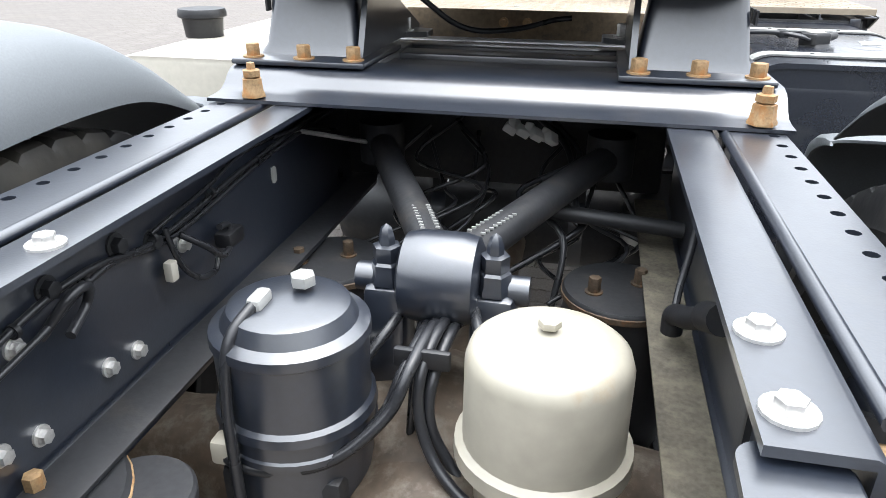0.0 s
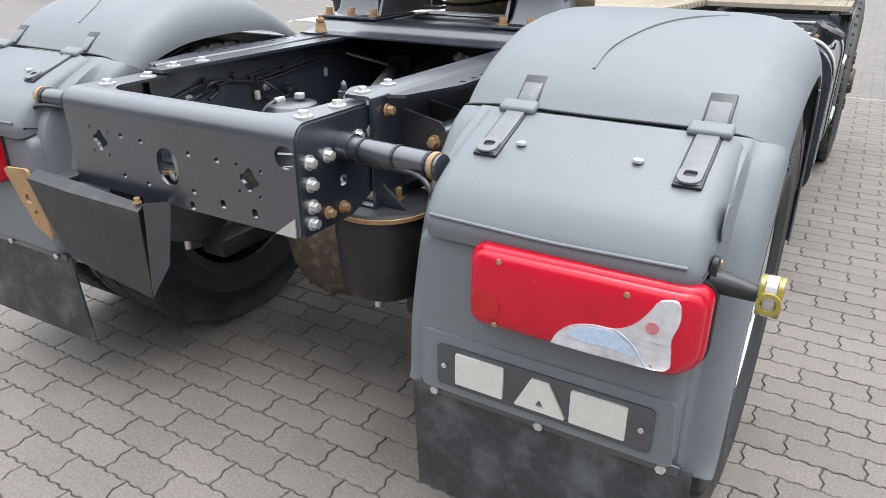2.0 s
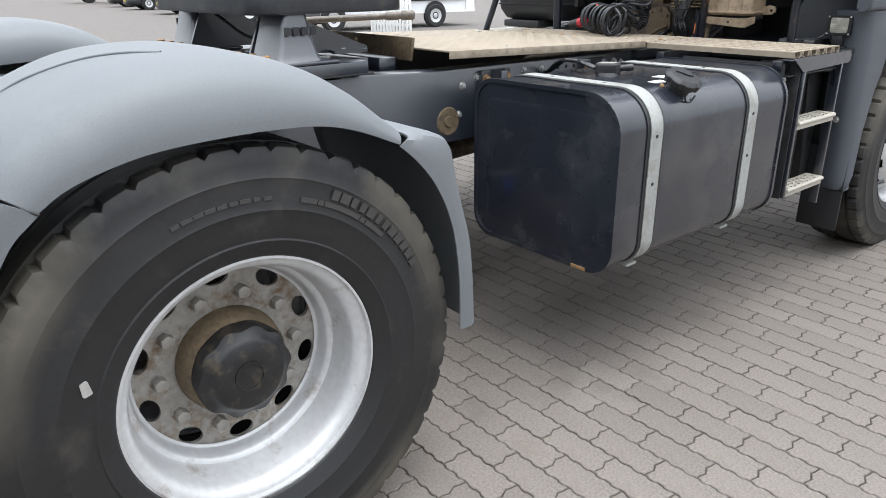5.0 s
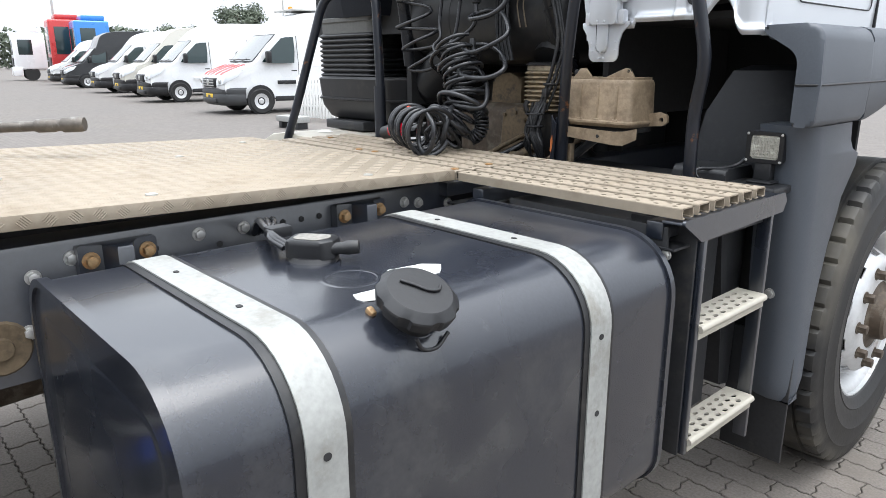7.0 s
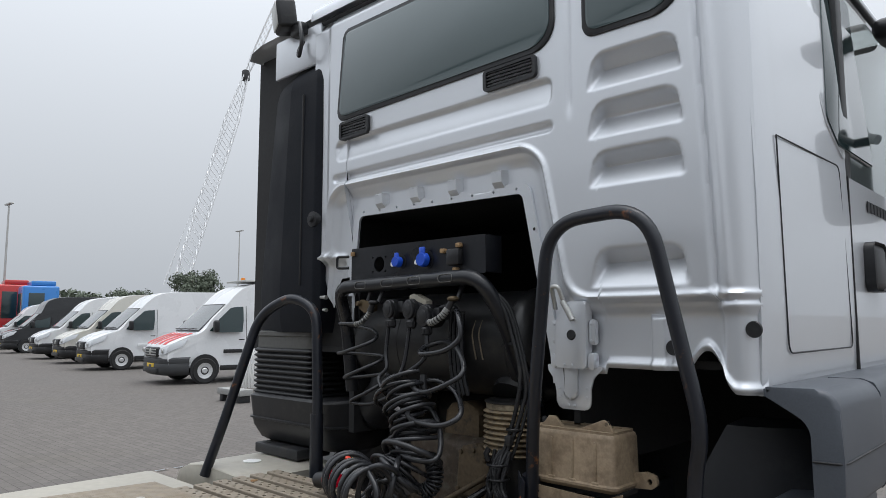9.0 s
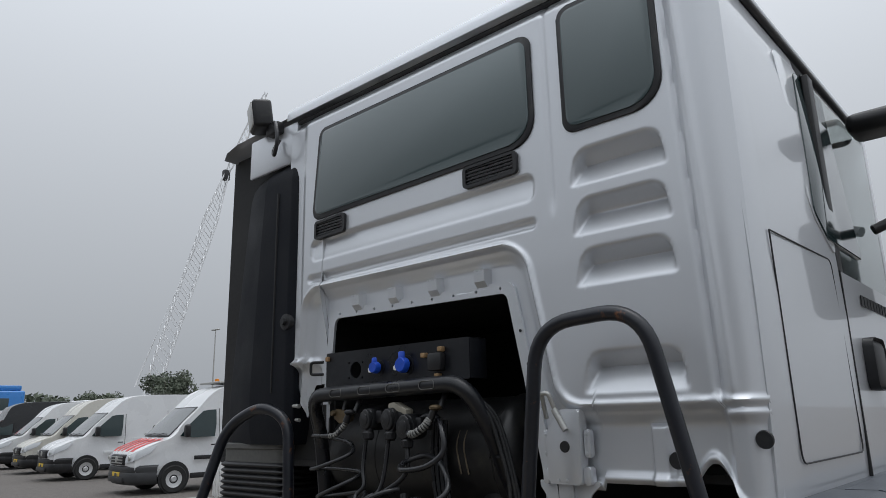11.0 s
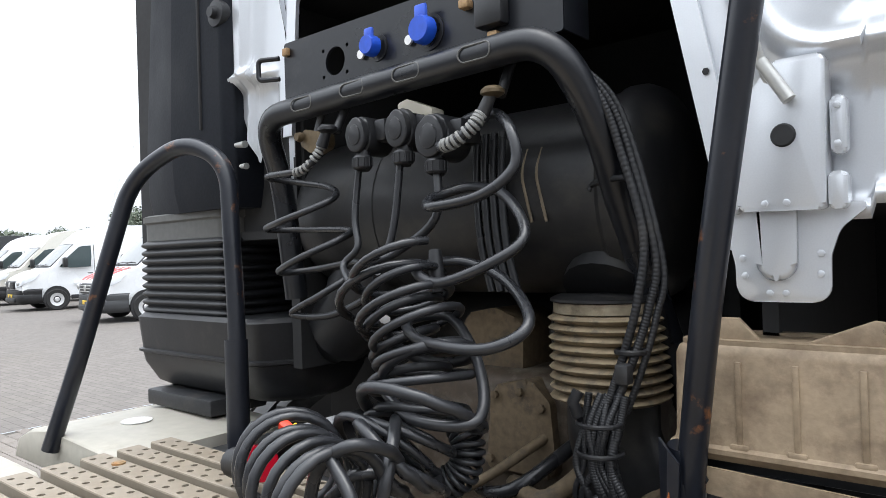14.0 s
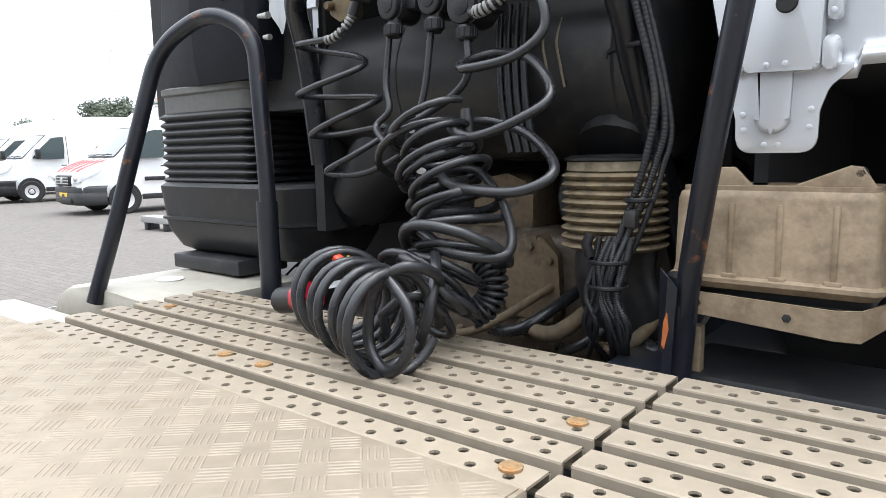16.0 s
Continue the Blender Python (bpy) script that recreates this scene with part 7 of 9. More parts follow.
for x, w, h in ((0.012, 0.018, 0.022), (0.13, 0.023, 0.032)):
    c = group("socket_cap", "blue plastic socket cap", pan)
    part("cap", lathe([(0.0, -0.02), (w * 0.85, -0.02), (w, -0.012), (w, 0.0), (0, 0.0)], "y", at=(x, 4.385, 1.80), n=20), BLUE_CAP, c)
    part("flap", bx(x - w * 0.55, x + w * 0.55, 4.37, 4.378, 1.80, 1.80 + h + 0.008, 0.004), BLUE_CAP, c)
    part("ring", lathe([(w * 1.05, -0.002), (w * 1.3, -0.002), (w * 1.3, 0.003), (w, 0.003)], "y", at=(x, 4.395, 1.80), n=20), BLACK_PLASTIC, c)
    part("tag", lathe([(0.0, -0.004), (0.008, -0.004), (0.008, 0.0), (0.0, 0.0)], "y", at=(x - w - 0.018, 4.391, 1.795), n=12), STICKER, c)
for x, z in ((0.21, 1.822), (0.275, 1.835), (0.262, 1.762)):
    part("rusty_fitting", bx(x - 0.009, x + 0.009, 4.378, 4.395, z - 0.007, z + 0.007, 0.003), RUST, pan)
part("box_fitting", bx(0.235, 0.285, 4.37, 4.395, 1.775, 1.825, 0.006), BLACK_PLASTIC, pan)
part("hook", tube(bent([(-0.255, 4.39, 1.835), (-0.295, 4.37, 1.835), (-0.295, 4.37, 1.795), (-0.255, 4.39, 1.795)], 0.01), 0.005, 8), RAIL_BLACK, pan)
part("rusty_fitting", bx(-0.24, -0.225, 4.385, 4.395, 1.835, 1.85, 0.002), RUST, pan)

# sockets under the rail
for x, z, rx, rz, m_ in ((0.001, 1.647, 0.0225, 0.0295, BLACK_PLASTIC), (0.095, 1.645, 0.0235, 0.0305, BLACK_PLASTIC), (0.163, 1.624, 0.028, 0.033, BLACK_PLASTIC)):
    s = group("trailer_socket", "black trailer socket with an oval lid and its plug", bar)
    egg = lambda k: [(x + k * rx * math.cos(a) * (1 - 0.12 * math.sin(a)), z + k * rz * math.sin(a)) for a in [2 * math.pi * i / 28 for i in range(28)]]
    lid = part("lid", prism(egg(1.0), "y", 4.344, 4.356, 0.0035, 3), m_, s, "oval lid")
    part("lid_rim", prism(egg(0.6), "y", 4.342, 4.3465, 0.002, 2), m_, lid)
    part("body", prism(egg(1.1), "y", 4.3565, 4.415, 0.004), BLACK_PLASTIC, s)
    part("side_box", bx(x + 0.018, x + 0.045, 4.37, 4.42, z - 0.012, z + 0.026, 0.006), BLACK_PLASTIC, s)
    part("neck", tube([(x + 0.002, 4.365, z - 0.02), (x + 0.003, 4.358, z - 0.058)], 0.0125, 14), BLACK_PLASTIC, s)
    nut = part("plug_nut", lathe([(0.0, -0.012), (0.014, -0.012), (0.0165, -0.009), (0.0165, 0.007), (0.013, 0.011), (0.0, 0.011)], at=(x + 0.003, 4.358, z - 0.045), n=20), BLACK_PLASTIC, s)
    for k in range(10):
        a = 2 * math.pi * k / 10
        part("grip", tube([(x + 0.003 + 0.0165 * math.cos(a), 4.358 + 0.0165 * math.sin(a), z - 0.053), (x + 0.003 + 0.0165 * math.cos(a), 4.358 + 0.0165 * math.sin(a), z - 0.039)], 0.0017, 10), BLACK_PLASTIC, nut)
part("pale_bracket", prism(rounded([(0.078, 1.690), (0.098, 1.694), (0.15, 1.672), (0.15, 1.655), (0.098, 1.675), (0.078, 1.672)], 0.003), "y", 4.37, 4.40, 0.002), CREAM, bar, "pale cream sheet bracket")
BRASS = material("tarnished_brass", (0.11, 0.08, 0.045), 0.5, 0.5, 0.4, 80, 10)
for cap, foot, mat in (((-0.084, 4.36, 1.672), (-0.098, 4.357, 1.640), BLACK_PLASTIC), ((0.274, 4.36, 1.676), (0.256, 4.353, 1.636), BRASS)):
    c = group("air_coupling", "air coupling with a round cap on the rail", bar)
    part("cap", lathe([(0.0, 0.006), (0.012, 0.005), (0.0175, 0.0), (0.0175, -0.005), (0.009, -0.010), (0.0, -0.010)], at=cap, n=20), mat, c, "tarnished brown cap" if mat is BRASS else "black cap")
    part("stem", tube([cap, foot], [0.0085, 0.011], 14), BLACK_PLASTIC, c)
    part("holder", tube([(cap[0], 4.38, cap[2] - 0.004), (cap[0], 4.41, cap[2] + 0.05)], 0.008, 10), BLACK_PLASTIC, c)
cl = group("line_valve", "tarnished brass valve block below the rail", bar)
part("block", prism(rounded([(-0.182, 1.672), (-0.165, 1.682), (-0.118, 1.672), (-0.115, 1.645), (-0.15, 1.636), (-0.176, 1.652)], 0.006), "y", 4.375, 4.405, 0.004), BRASS, cl, "dirty brass block")
part("knob", lathe([(0.0, -0.012), (0.007, -0.012), (0.009, -0.006), (0.009, 0.0), (0.0, 0.004)], "y", at=(-0.172, 4.372, 1.668), n=14), BRASS, cl)
part("pipe", tube(smooth_path([(-0.15, 4.39, 1.67), (-0.15, 4.40, 1.70), (-0.14, 4.41, 1.73)]), 0.007, 10), BLACK_PLASTIC, cl)

# coiled lines: things that lie and hang on the lorry
BAND = material("pale_spring_guard", (0.22, 0.22, 0.21), 0.5, 0.2, 0.2)
def coil(axis_pts, radius, turns, r_tube, squash=1.0, start=0.0, n=24, wob=0.0, seed=1):
    """A spiral about a bent axis, its turns not quite even."""
    rnd = random.Random(seed)
    ax = smooth_path(axis_pts, 12)
    out = []
    total = int(turns * n)
    for i in range(total + 1):
        t = i / total * (len(ax) - 1)
        k = min(int(t), len(ax) - 2)
        c = ax[k].lerp(ax[k + 1], t - k)
        d = (ax[k + 1] - ax[k]).normalized()
        u = d.cross(Vector((0, 1, 0.15))).normalized()
        v = d.cross(u)
        a = start + 2 * math.pi * i / n
        rr = radius(i / total) if callable(radius) else radius
        rr *= 1 + wob * math.sin(0.37 * a + seed)
        out.append(c + u * (rr * math.cos(a)) + v * (rr * squash * math.sin(a)))
    return out

def rings_on(pts, r, n, host):
    """Separate narrow rings along a hose."""
    p = smooth_path(pts, 20)
    for k in range(n):
        i = int((len(p) - 2) * k / n)
        a, b = p[i], p[i + 1]
        d = (b - a).normalized() * 0.0026
        part("guard_ring", tube([a - d, a - 0.6 * d, a + 0.6 * d, a + d], [0.9 * r, r, r, 0.9 * r], 10), BAND, host)


hl = thing("air_hose", "black spiral air hose hanging from the socket rail", "hose", "spiral trailer lines")
pts = smooth_path([(-0.097, 4.36, 1.65), (-0.104, 4.352, 1.627), (-0.135, 4.342, 1.602), (-0.25, 4.35, 1.60), (-0.235, 4.41, 1.592), (-0.15, 4.42, 1.575), (-0.09, 4.37, 1.547), (-0.16, 4.31, 1.51), (-0.24, 4.34, 1.50), (-0.21, 4.40, 1.498), (-0.09, 4.41, 1.492), (-0.07, 4.37, 1.476), (-0.12, 4.32, 1.445), (-0.195, 4.33, 1.42), (-0.17, 4.39, 1.422), (-0.06, 4.40, 1.434), (-0.035, 4.36, 1.412), (-0.07, 4.32, 1.38), (-0.135, 4.31, 1.348), (-0.06, 4.33, 1.345), (0.03, 4.34, 1.38), (0.09, 4.30, 1.42)], 8)
part("hose", tube(pts, 0.0062, 8), HOSE, hl)
rings_on([(-0.097, 4.36, 1.648), (-0.104, 4.352, 1.627), (-0.130, 4.343, 1.603), (-0.165, 4.342, 1.598)], 0.0088, 11, hl)
hr = thing("air_hose", "thick black spiral air hose with wide loose turns", "hose", "spiral trailer lines")
pts = smooth_path([(0.262, 4.354, 1.65), (0.250, 4.345, 1.628), (0.218, 4.335, 1.606), (0.190, 4.34, 1.604), (0.174, 4.37, 1.624), (0.20, 4.40, 1.652), (0.262, 4.38, 1.648), (0.317, 4.34, 1.61), (0.327, 4.33, 1.56), (0.284, 4.31, 1.523), (0.204, 4.30, 1.512), (0.172, 4.34, 1.528), (0.205, 4.39, 1.545), (0.283, 4.37, 1.525), (0.34, 4.33, 1.466), (0.305, 4.29, 1.428), (0.235, 4.27, 1.405), (0.19, 4.28, 1.425), (0.215, 4.35, 1.432), (0.30, 4.34, 1.405), (0.375, 4.28, 1.355), (0.335, 4.24, 1.325), (0.23, 4.24, 1.33), (0.17, 4.28, 1.35), (0.2, 4.34, 1.35), (0.28, 4.3, 1.29), (0.32, 4.24, 1.235), (0.25, 4.2, 1.235), (0.15, 4.24, 1.26)], 8)
part("hose", tube(pts, 0.0078, 9), HOSE, hr)
rings_on([(0.258, 4.352, 1.642), (0.247, 4.343, 1.624), (0.218, 4.335, 1.606), (0.193, 4.34, 1.604)], 0.0112, 11, hr)
b1 = thing("power_cable", "black coiled trailer cable hanging in a dense bundle", "cable", "spiral trailer lines")
part("lead", tube(smooth_path([(-0.012, 4.365, 1.60), (-0.015, 4.355, 1.51), (0.0, 4.345, 1.46), (-0.02, 4.33, 1.43), (0.03, 4.30, 1.40)]), 0.0062, 8), HOSE, b1)
part("coil", tube(coil([(0.14, 4.29, 1.43), (0.17, 4.28, 1.37), (0.2, 4.27, 1.30), (0.21, 4.25, 1.22), (0.20, 4.2, 1.15)], 0.066, 8.5, 0.007, wob=0.14, seed=2), 0.0062, 8), HOSE, b1)
b2 = thing("signal_cable", "black coiled signal cable hanging beside the others", "cable", "spiral trailer lines")
part("lead", tube(smooth_path([(0.09, 4.36, 1.60), (0.082, 4.35, 1.50), (0.07, 4.34, 1.45), (0.05, 4.32, 1.43)]), 0.0062, 8), HOSE, b2)
part("lead", tube(smooth_path([(0.165, 4.36, 1.585), (0.168, 4.35, 1.50), (0.095, 4.34, 1.45), (0.06, 4.32, 1.435)]), 0.0068, 8), HOSE, b2)
part("coil", tube(coil([(0.1, 4.32, 1.425), (0.13, 4.30, 1.36), (0.16, 4.29, 1.29), (0.18, 4.25, 1.2), (0.17, 4.19, 1.145)], lambda t: 0.06 + 0.012 * math.sin(9 * t), 7, 0.008, start=1.0, wob=0.18, seed=5), 0.0068, 8), HOSE, b2)
b3 = thing("air_hose", "black spiral air hose looping down to the catwalk", "hose", "spiral trailer lines")
part("coil", tube(coil([(0.19, 4.31, 1.34), (0.225, 4.26, 1.26), (0.22, 4.21, 1.2), (0.19, 4.17, 1.165), (0.22, 4.19, 1.15)], lambda t: 0.075 - 0.01 * t, 5, 0.009, start=2.0, wob=0.2, seed=9), 0.0084, 9), HOSE, b3)
part("end_fitting", tube([(0.205, 4.31, 1.39), (0.20, 4.31, 1.42), (0.195, 4.315, 1.45)], [0.0105, 0.0115, 0.0095], 12), BLACK_PLASTIC, b3, "black end fitting")
b4 = thing("coiled_cable", "coiled black cable with a red-collared plug lying on the catwalk", "cable", "spiral trailer lines")
part("coil", tube(coil([(0.045, 4.16, 1.163), (0.10, 4.12, 1.167), (0.16, 4.09, 1.165), (0.215, 4.075, 1.16), (0.26, 4.065, 1.155)], lambda t: 0.072 - 0.008 * math.sin(3 * t), 7.6, 0.008, start=0.5, wob=0.05, seed=4), 0.0070, 9), HOSE, b4)
part("loop", tube(smooth_path([(0.25, 4.06, 1.22), (0.295, 4.05, 1.18), (0.29, 4.045, 1.12), (0.25, 4.05, 1.095), (0.215, 4.055, 1.13), (0.225, 4.06, 1.2), (0.27, 4.07, 1.235), (0.28, 4.12, 1.22), (0.25, 4.17, 1.19)]), 0.0078, 9), HOSE, b4)
part("plug", tube([(-0.115, 4.175, 1.125), (-0.04, 4.16, 1.14)], 0.024, 14), BLACK_PLASTIC, b4)
part("plug_collar", tube([(-0.05, 4.165, 1.138), (-0.015, 4.153, 1.146)], 0.027, 14), RED_LENS, b4, "red collar")
part("tags", bx(-0.011, 0.011, -0.007, 0.007, -0.008, 0.008, 0.003, m=pose(0.104, 4.112, 1.222, 20, 30, 10)), MATS.setdefault("tag_red", material("red_tag", (0.7, 0.05, 0.02), 0.5)), b4, "red tag")
part("tags", bx(-0.006, 0.006, -0.007, 0.007, -0.009, 0.009, 0.002, m=pose(0.124, 4.108, 1.222, 20, 30, 10)), MATS.setdefault("tag_yellow", material("yellow_tag", (0.75, 0.5, 0.02), 0.5)), b4, "yellow tag")
b5 = thing("coiled_cable", "thin tightly coiled black cable in the shade", "cable", "spiral trailer lines")
part("coil", tube(coil([(0.222, 4.325, 1.205), (0.245, 4.315, 1.175), (0.242, 4.305, 1.14), (0.215, 4.29, 1.118)], 0.021, 12, 0.004, seed=3), 0.0042, 8), HOSE, b5)

# corrugated loom beside the filter
loom = group("cable_loom", "corrugated black cable loom tied in a bundle")
def corrugated(pts, r, n=8):
    p = smooth_path(pts, 56)
    return tube(p, [r * (1.0 if (i // 2) % 2 else 0.93) for i in range(len(p))], n)
part("conduit", corrugated([(0.375, 4.39, 1.715), (0.412, 4.42, 1.65), (0.434, 4.434, 1.57), (0.458, 4.44, 1.46), (0.448, 4.435, 1.37), (0.427, 4.43, 1.295), (0.415, 4.42, 1.25), (0.40, 4.41, 1.20), (0.395, 4.41, 1.12)], 0.0064), BLACK_PLASTIC, loom)
part("conduit", corrugated([(0.380, 4.395, 1.710), (0.420, 4.43, 1.645), (0.444, 4.444, 1.56), (0.470, 4.45, 1.43), (0.459, 4.445, 1.36), (0.443, 4.435, 1.30), (0.424, 4.42, 1.24), (0.415, 4.41, 1.18), (0.425, 4.42, 1.10)], 0.0064), BLACK_PLASTIC, loom)
part("conduit", corrugated([(0.385, 4.40, 1.705), (0.432, 4.44, 1.63), (0.477, 4.455, 1.43), (0.468, 4.45, 1.35), (0.45, 4.44, 1.28), (0.43, 4.43, 1.22)], 0.0052), BLACK_PLASTIC, loom)
random.seed(8)
for k in range(9):
    x0 = 0.375 + 0.0065 * k
    part("conduit", corrugated([(x0 + random.uniform(0.0, 0.02), 4.42, 1.245), (x0, 4.405 + random.uniform(-0.008, 0.008), 1.20), (x0 + random.uniform(-0.01, 0.01), 4.40, 1.15), (x0 + random.uniform(-0.02, 0.02), 4.405, 1.10), (x0 + random.uniform(-0.04, 0.04), 4.46, 1.03)], random.choice((0.0055, 0.0042, 0.0065))), BLACK_PLASTIC, loom)
part("connector", tube([(0.372, 4.40, 1.215), (0.368, 4.395, 1.235), (0.374, 4.40, 1.25)], 0.0085, 12), BLACK_PLASTIC, loom)
part("connector", bx(0.425, 0.445, 4.405, 4.425, 1.262, 1.29, 0.004), CHASSIS_DULL, loom)
for z in (1.205, 1.165):
    part("tie", lathe([(0.030, z), (0.033, z + 0.002), (0.033, z + 0.005), (0.030, z + 0.007)], at=(0.402, 4.405, 0), n=20), BLACK_PLASTIC, loom)
part("tie", lathe([(0.020, 1.30), (0.0225, 1.302), (0.0225, 1.306), (0.020, 1.308)], at=(0.437, 4.434, 0), n=18), BLACK_PLASTIC, loom)
# engine parts in the shade
eng = group("engine_block", "dusty engine and gearbox parts in the shade")
part("casing", bx(-0.25, 0.40, 4.80, 5.28, 0.85, 1.36, 0.05, 3), CHASSIS_DULL, eng)
part("housing", lathe([(0.0, 4.66), (0.03, 4.66), (0.035, 4.68), (0.075, 4.685), (0.10, 4.72), (0.11, 4.82), (0.0, 4.82)], "y", at=(0.235, 0, 1.285), n=14), CHASSIS_DULL, eng, "dark round housing")
part("cover", prism(rounded([(-0.06, 1.17), (0.11, 1.18), (0.115, 1.31), (0.05, 1.335), (-0.03, 1.32)], 0.03), "y", 4.66, 4.80, 0.012), TAN_DUST, eng, "dusty tan gearbox cover")
part("cover", prism(rounded([(0.055, 1.03), (0.215, 1.04), (0.205, 1.175), (0.165, 1.215), (0.08, 1.195)], 0.02), "y", 4.60, 4.75, 0.012), TAN_DUST, eng)
bolts(eng, [(0.09, 4.6, 1.18), (0.19, 4.6, 1.165), (0.075, 4.6, 1.06), (0.2, 4.6, 1.06), (0.145, 4.6, 1.19)], "-y", r=0.008, h=0.01, washer=0.0, mat=TAN_DUST)
for k in range(6):
    part("pipe", tube(smooth_path([(-0.1 + 0.09 * k, 4.7, 0.98), (0.0 + 0.08 * k, 4.55, 1.0 + 0.02 * (k % 3)), (0.12 + 0.07 * k, 4.5, 1.05), (0.2 + 0.06 * k, 4.62, 1.12)]), 0.009 + 0.003 * (k % 3), 8), HOSE if k % 2 else TAN_DUST, eng)
part("bell_housing", bx(-0.2, 0.38, 4.62, 4.80, 0.9, 1.22, 0.04, 3), OILY, eng)
# near-black sheet that closes the view past the filter
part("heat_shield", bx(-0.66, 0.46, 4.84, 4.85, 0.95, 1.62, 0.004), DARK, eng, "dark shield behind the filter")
part("gearbox", bx(-0.30, 0.36, 3.95, 4.80, 0.62, 0.97, 0.05, 3), OILY, eng, "oily gearbox casing")
part("shelf", bx(-0.52, 1.15, 4.31, 4.40, 1.0, 1.035, 0.006), CHASSIS_DULL, truck, "dark cross beam behind the catwalk")
part("shelf", bx(0.5, 1.15, 4.41, 4.60, 0.96, 1.05, 0.01), CHASSIS_DULL, truck, "dark shelf below the cab")

# beige box on its bracket
LINER = material("dull_liner_plastic", (0.011, 0.0125, 0.016), 0.5, 0, 0.2, 60, 4, 0.1, (0.03, 0.031, 0.033), 0.2)
bxg = group("storage_box", "dusty brownish beige plastic box with lugs on a metal bracket")
DUSTBOX = material("dusty_beige_plastic", (0.25, 0.188, 0.123), 0.6, 0, 0.3, 90, 9, 0.35, (0.155, 0.108, 0.068), 0.45)
x0, x1, y0, y1, z0, z1 = 0.502, 0.768, 4.405, 4.545, 1.183, 1.325
rows = []
for z, g in ((z0, -0.004), (z0 + 0.01, 0.006), (z0 + 0.016, 0.006), (z0 + 0.02, 0.001), (z0 + 0.03, -0.001), (z1 - 0.014, -0.003), (z1 - 0.005, -0.006), (z1, -0.013)):
    rows.append([(x, y, z) for x, y in widen(rounded(rect(x0, x1, y0, y1), 0.018, 4), g)])
part("shell", loft(rows, True, True), DUSTBOX, bxg)
for x in (0.585, 0.648, 0.715):
    part("rib", bx(x - 0.0035, x + 0.0035, y0 - 0.0012, y0 + 0.006, z0 + 0.02, z1 - 0.02, 0.001), DUSTBOX, bxg)
    part("rib_foot", bx(x - 0.011, x + 0.011, y0 - 0.0035, y0 + 0.004, z0 + 0.015, z0 + 0.024, 0.0025), DUSTBOX, bxg)
for a, b in ((0.53, 0.61), (0.64, 0.758)):
    part("gusset", prism([(a, z1 - 0.002), (b, z1 - 0.002), (b - 0.02, z1 + 0.03), (b - 0.035, z1 + 0.032)] if b > 0.7 else [(a, z1 - 0.002), (b, z1 - 0.002), (a + 0.05, z1 + 0.03), (a + 0.03, z1 + 0.03)], "y", y0 + 0.024, y0 + 0.036, 0.003), DUSTBOX, bxg)
part("rim", plate(rounded(rect(x0 + 0.01, x1 - 0.01, y0 + 0.01, y1 - 0.01), 0.015), [rounded(rect(x0 + 0.03, x1 - 0.03, y0 + 0.05, y1 - 0.03), 0.015)], "z", z1 - 0.004, z1 + 0.004), DUSTBOX, bxg)
part("ear", plate(rounded([(0.76, 1.184), (0.815, 1.188), (0.83, 1.2), (0.826, 1.222), (0.80, 1.228), (0.765, 1.222)], 0.008), [disc(0.81, 1.206, 0.007)], "y", y0 + 0.10, y0 + 0.112), DUSTBOX, bxg)
bolts(bxg, [(0.545, y0 + 0.03, 1.343), (0.735, y0 + 0.03, 1.347)], "-y", r=0.006, h=0.006, washer=0.009, mat=CHASSIS_DULL)
part("strip", thicken(loft([[(0.515, 4.415, 1.18), (0.53, 4.40, 1.178), (0.72, 4.395, 1.172), (0.75, 4.40, 1.174), (0.775, 4.43, 1.182)], [(0.515, 4.415, 1.15), (0.53, 4.40, 1.146), (0.72, 4.395, 1.132), (0.75, 4.40, 1.132), (0.775, 4.43, 1.15)]]), 0.004), DUSTBOX, bxg, "pale dusty metal strip with holes")
# holes of the strip, their shade given by near-black heads
bolts(bxg, [(0.545, 4.396, 1.162), (0.665, 4.393, 1.155)], "-y", r=0.006, h=0.003, washer=0.0, mat=DARK)
part("drain", bx(0.53, 0.545, 4.42, 4.44, 1.04, 1.12, 0.003), DUSTBOX, bxg)
part("tray", bx(0.53, 0.76, 4.43, 4.54, 1.165, 1.182, 0.006), CHASSIS_DULL, bxg)
part("liner", thicken(loft([[(xl + (1.17 - xl) * u, 4.56 + 0.05 * t + 0.10 * u * u, z) for u in (0, 0.04, 0.25, 0.5, 0.75, 0.96, 1.0)] for z, t, xl in ((0.96, 0.0, 0.88), (1.05, 0.1, 0.885), (1.15, 0.3, 0.895), (1.23, 0.6, 0.905), (1.31, 0.9, 0.945), (1.35, 1.1, 0.965), (1.365, 2.5, 0.985))]), 0.006), LINER, truck, "dark moulded wheel-arch liner")

part("liner", bx(0.34, 1.10, 4.635, 4.645, 0.45, 0.985, 0.003), LINER, truck, "dark lower wheel-arch liner")

# ---- grey plastic side trim ahead of the steps ----
FAIRING = material("dark_grey_fairing_plastic", (0.066, 0.075, 0.09), 0.45, 0, 0.14, 300, 1.5, 0.12, (0.085, 0.093, 0.105), 0.15, bump_scale=900, gloss=0.55)
trim = group("side_fairing", "grey plastic fairing round the front wheel arch")
end = rounded([(1.117, 1.464), (1.262, 1.467), (1.268, 1.32), (1.263, 1.213), (1.207, 1.216), (1.207, 1.392), (1.117, 1.446)], [0.004, 0.045, 0.0, 0.02, 0.01, 0.05, 0.004], 6)
part("end_trim", prism(end, "y", 4.442, 4.80, 0.012, 3), FAIRING, trim, "thick rounded end of the grey fairing", angle=50)
rows = []
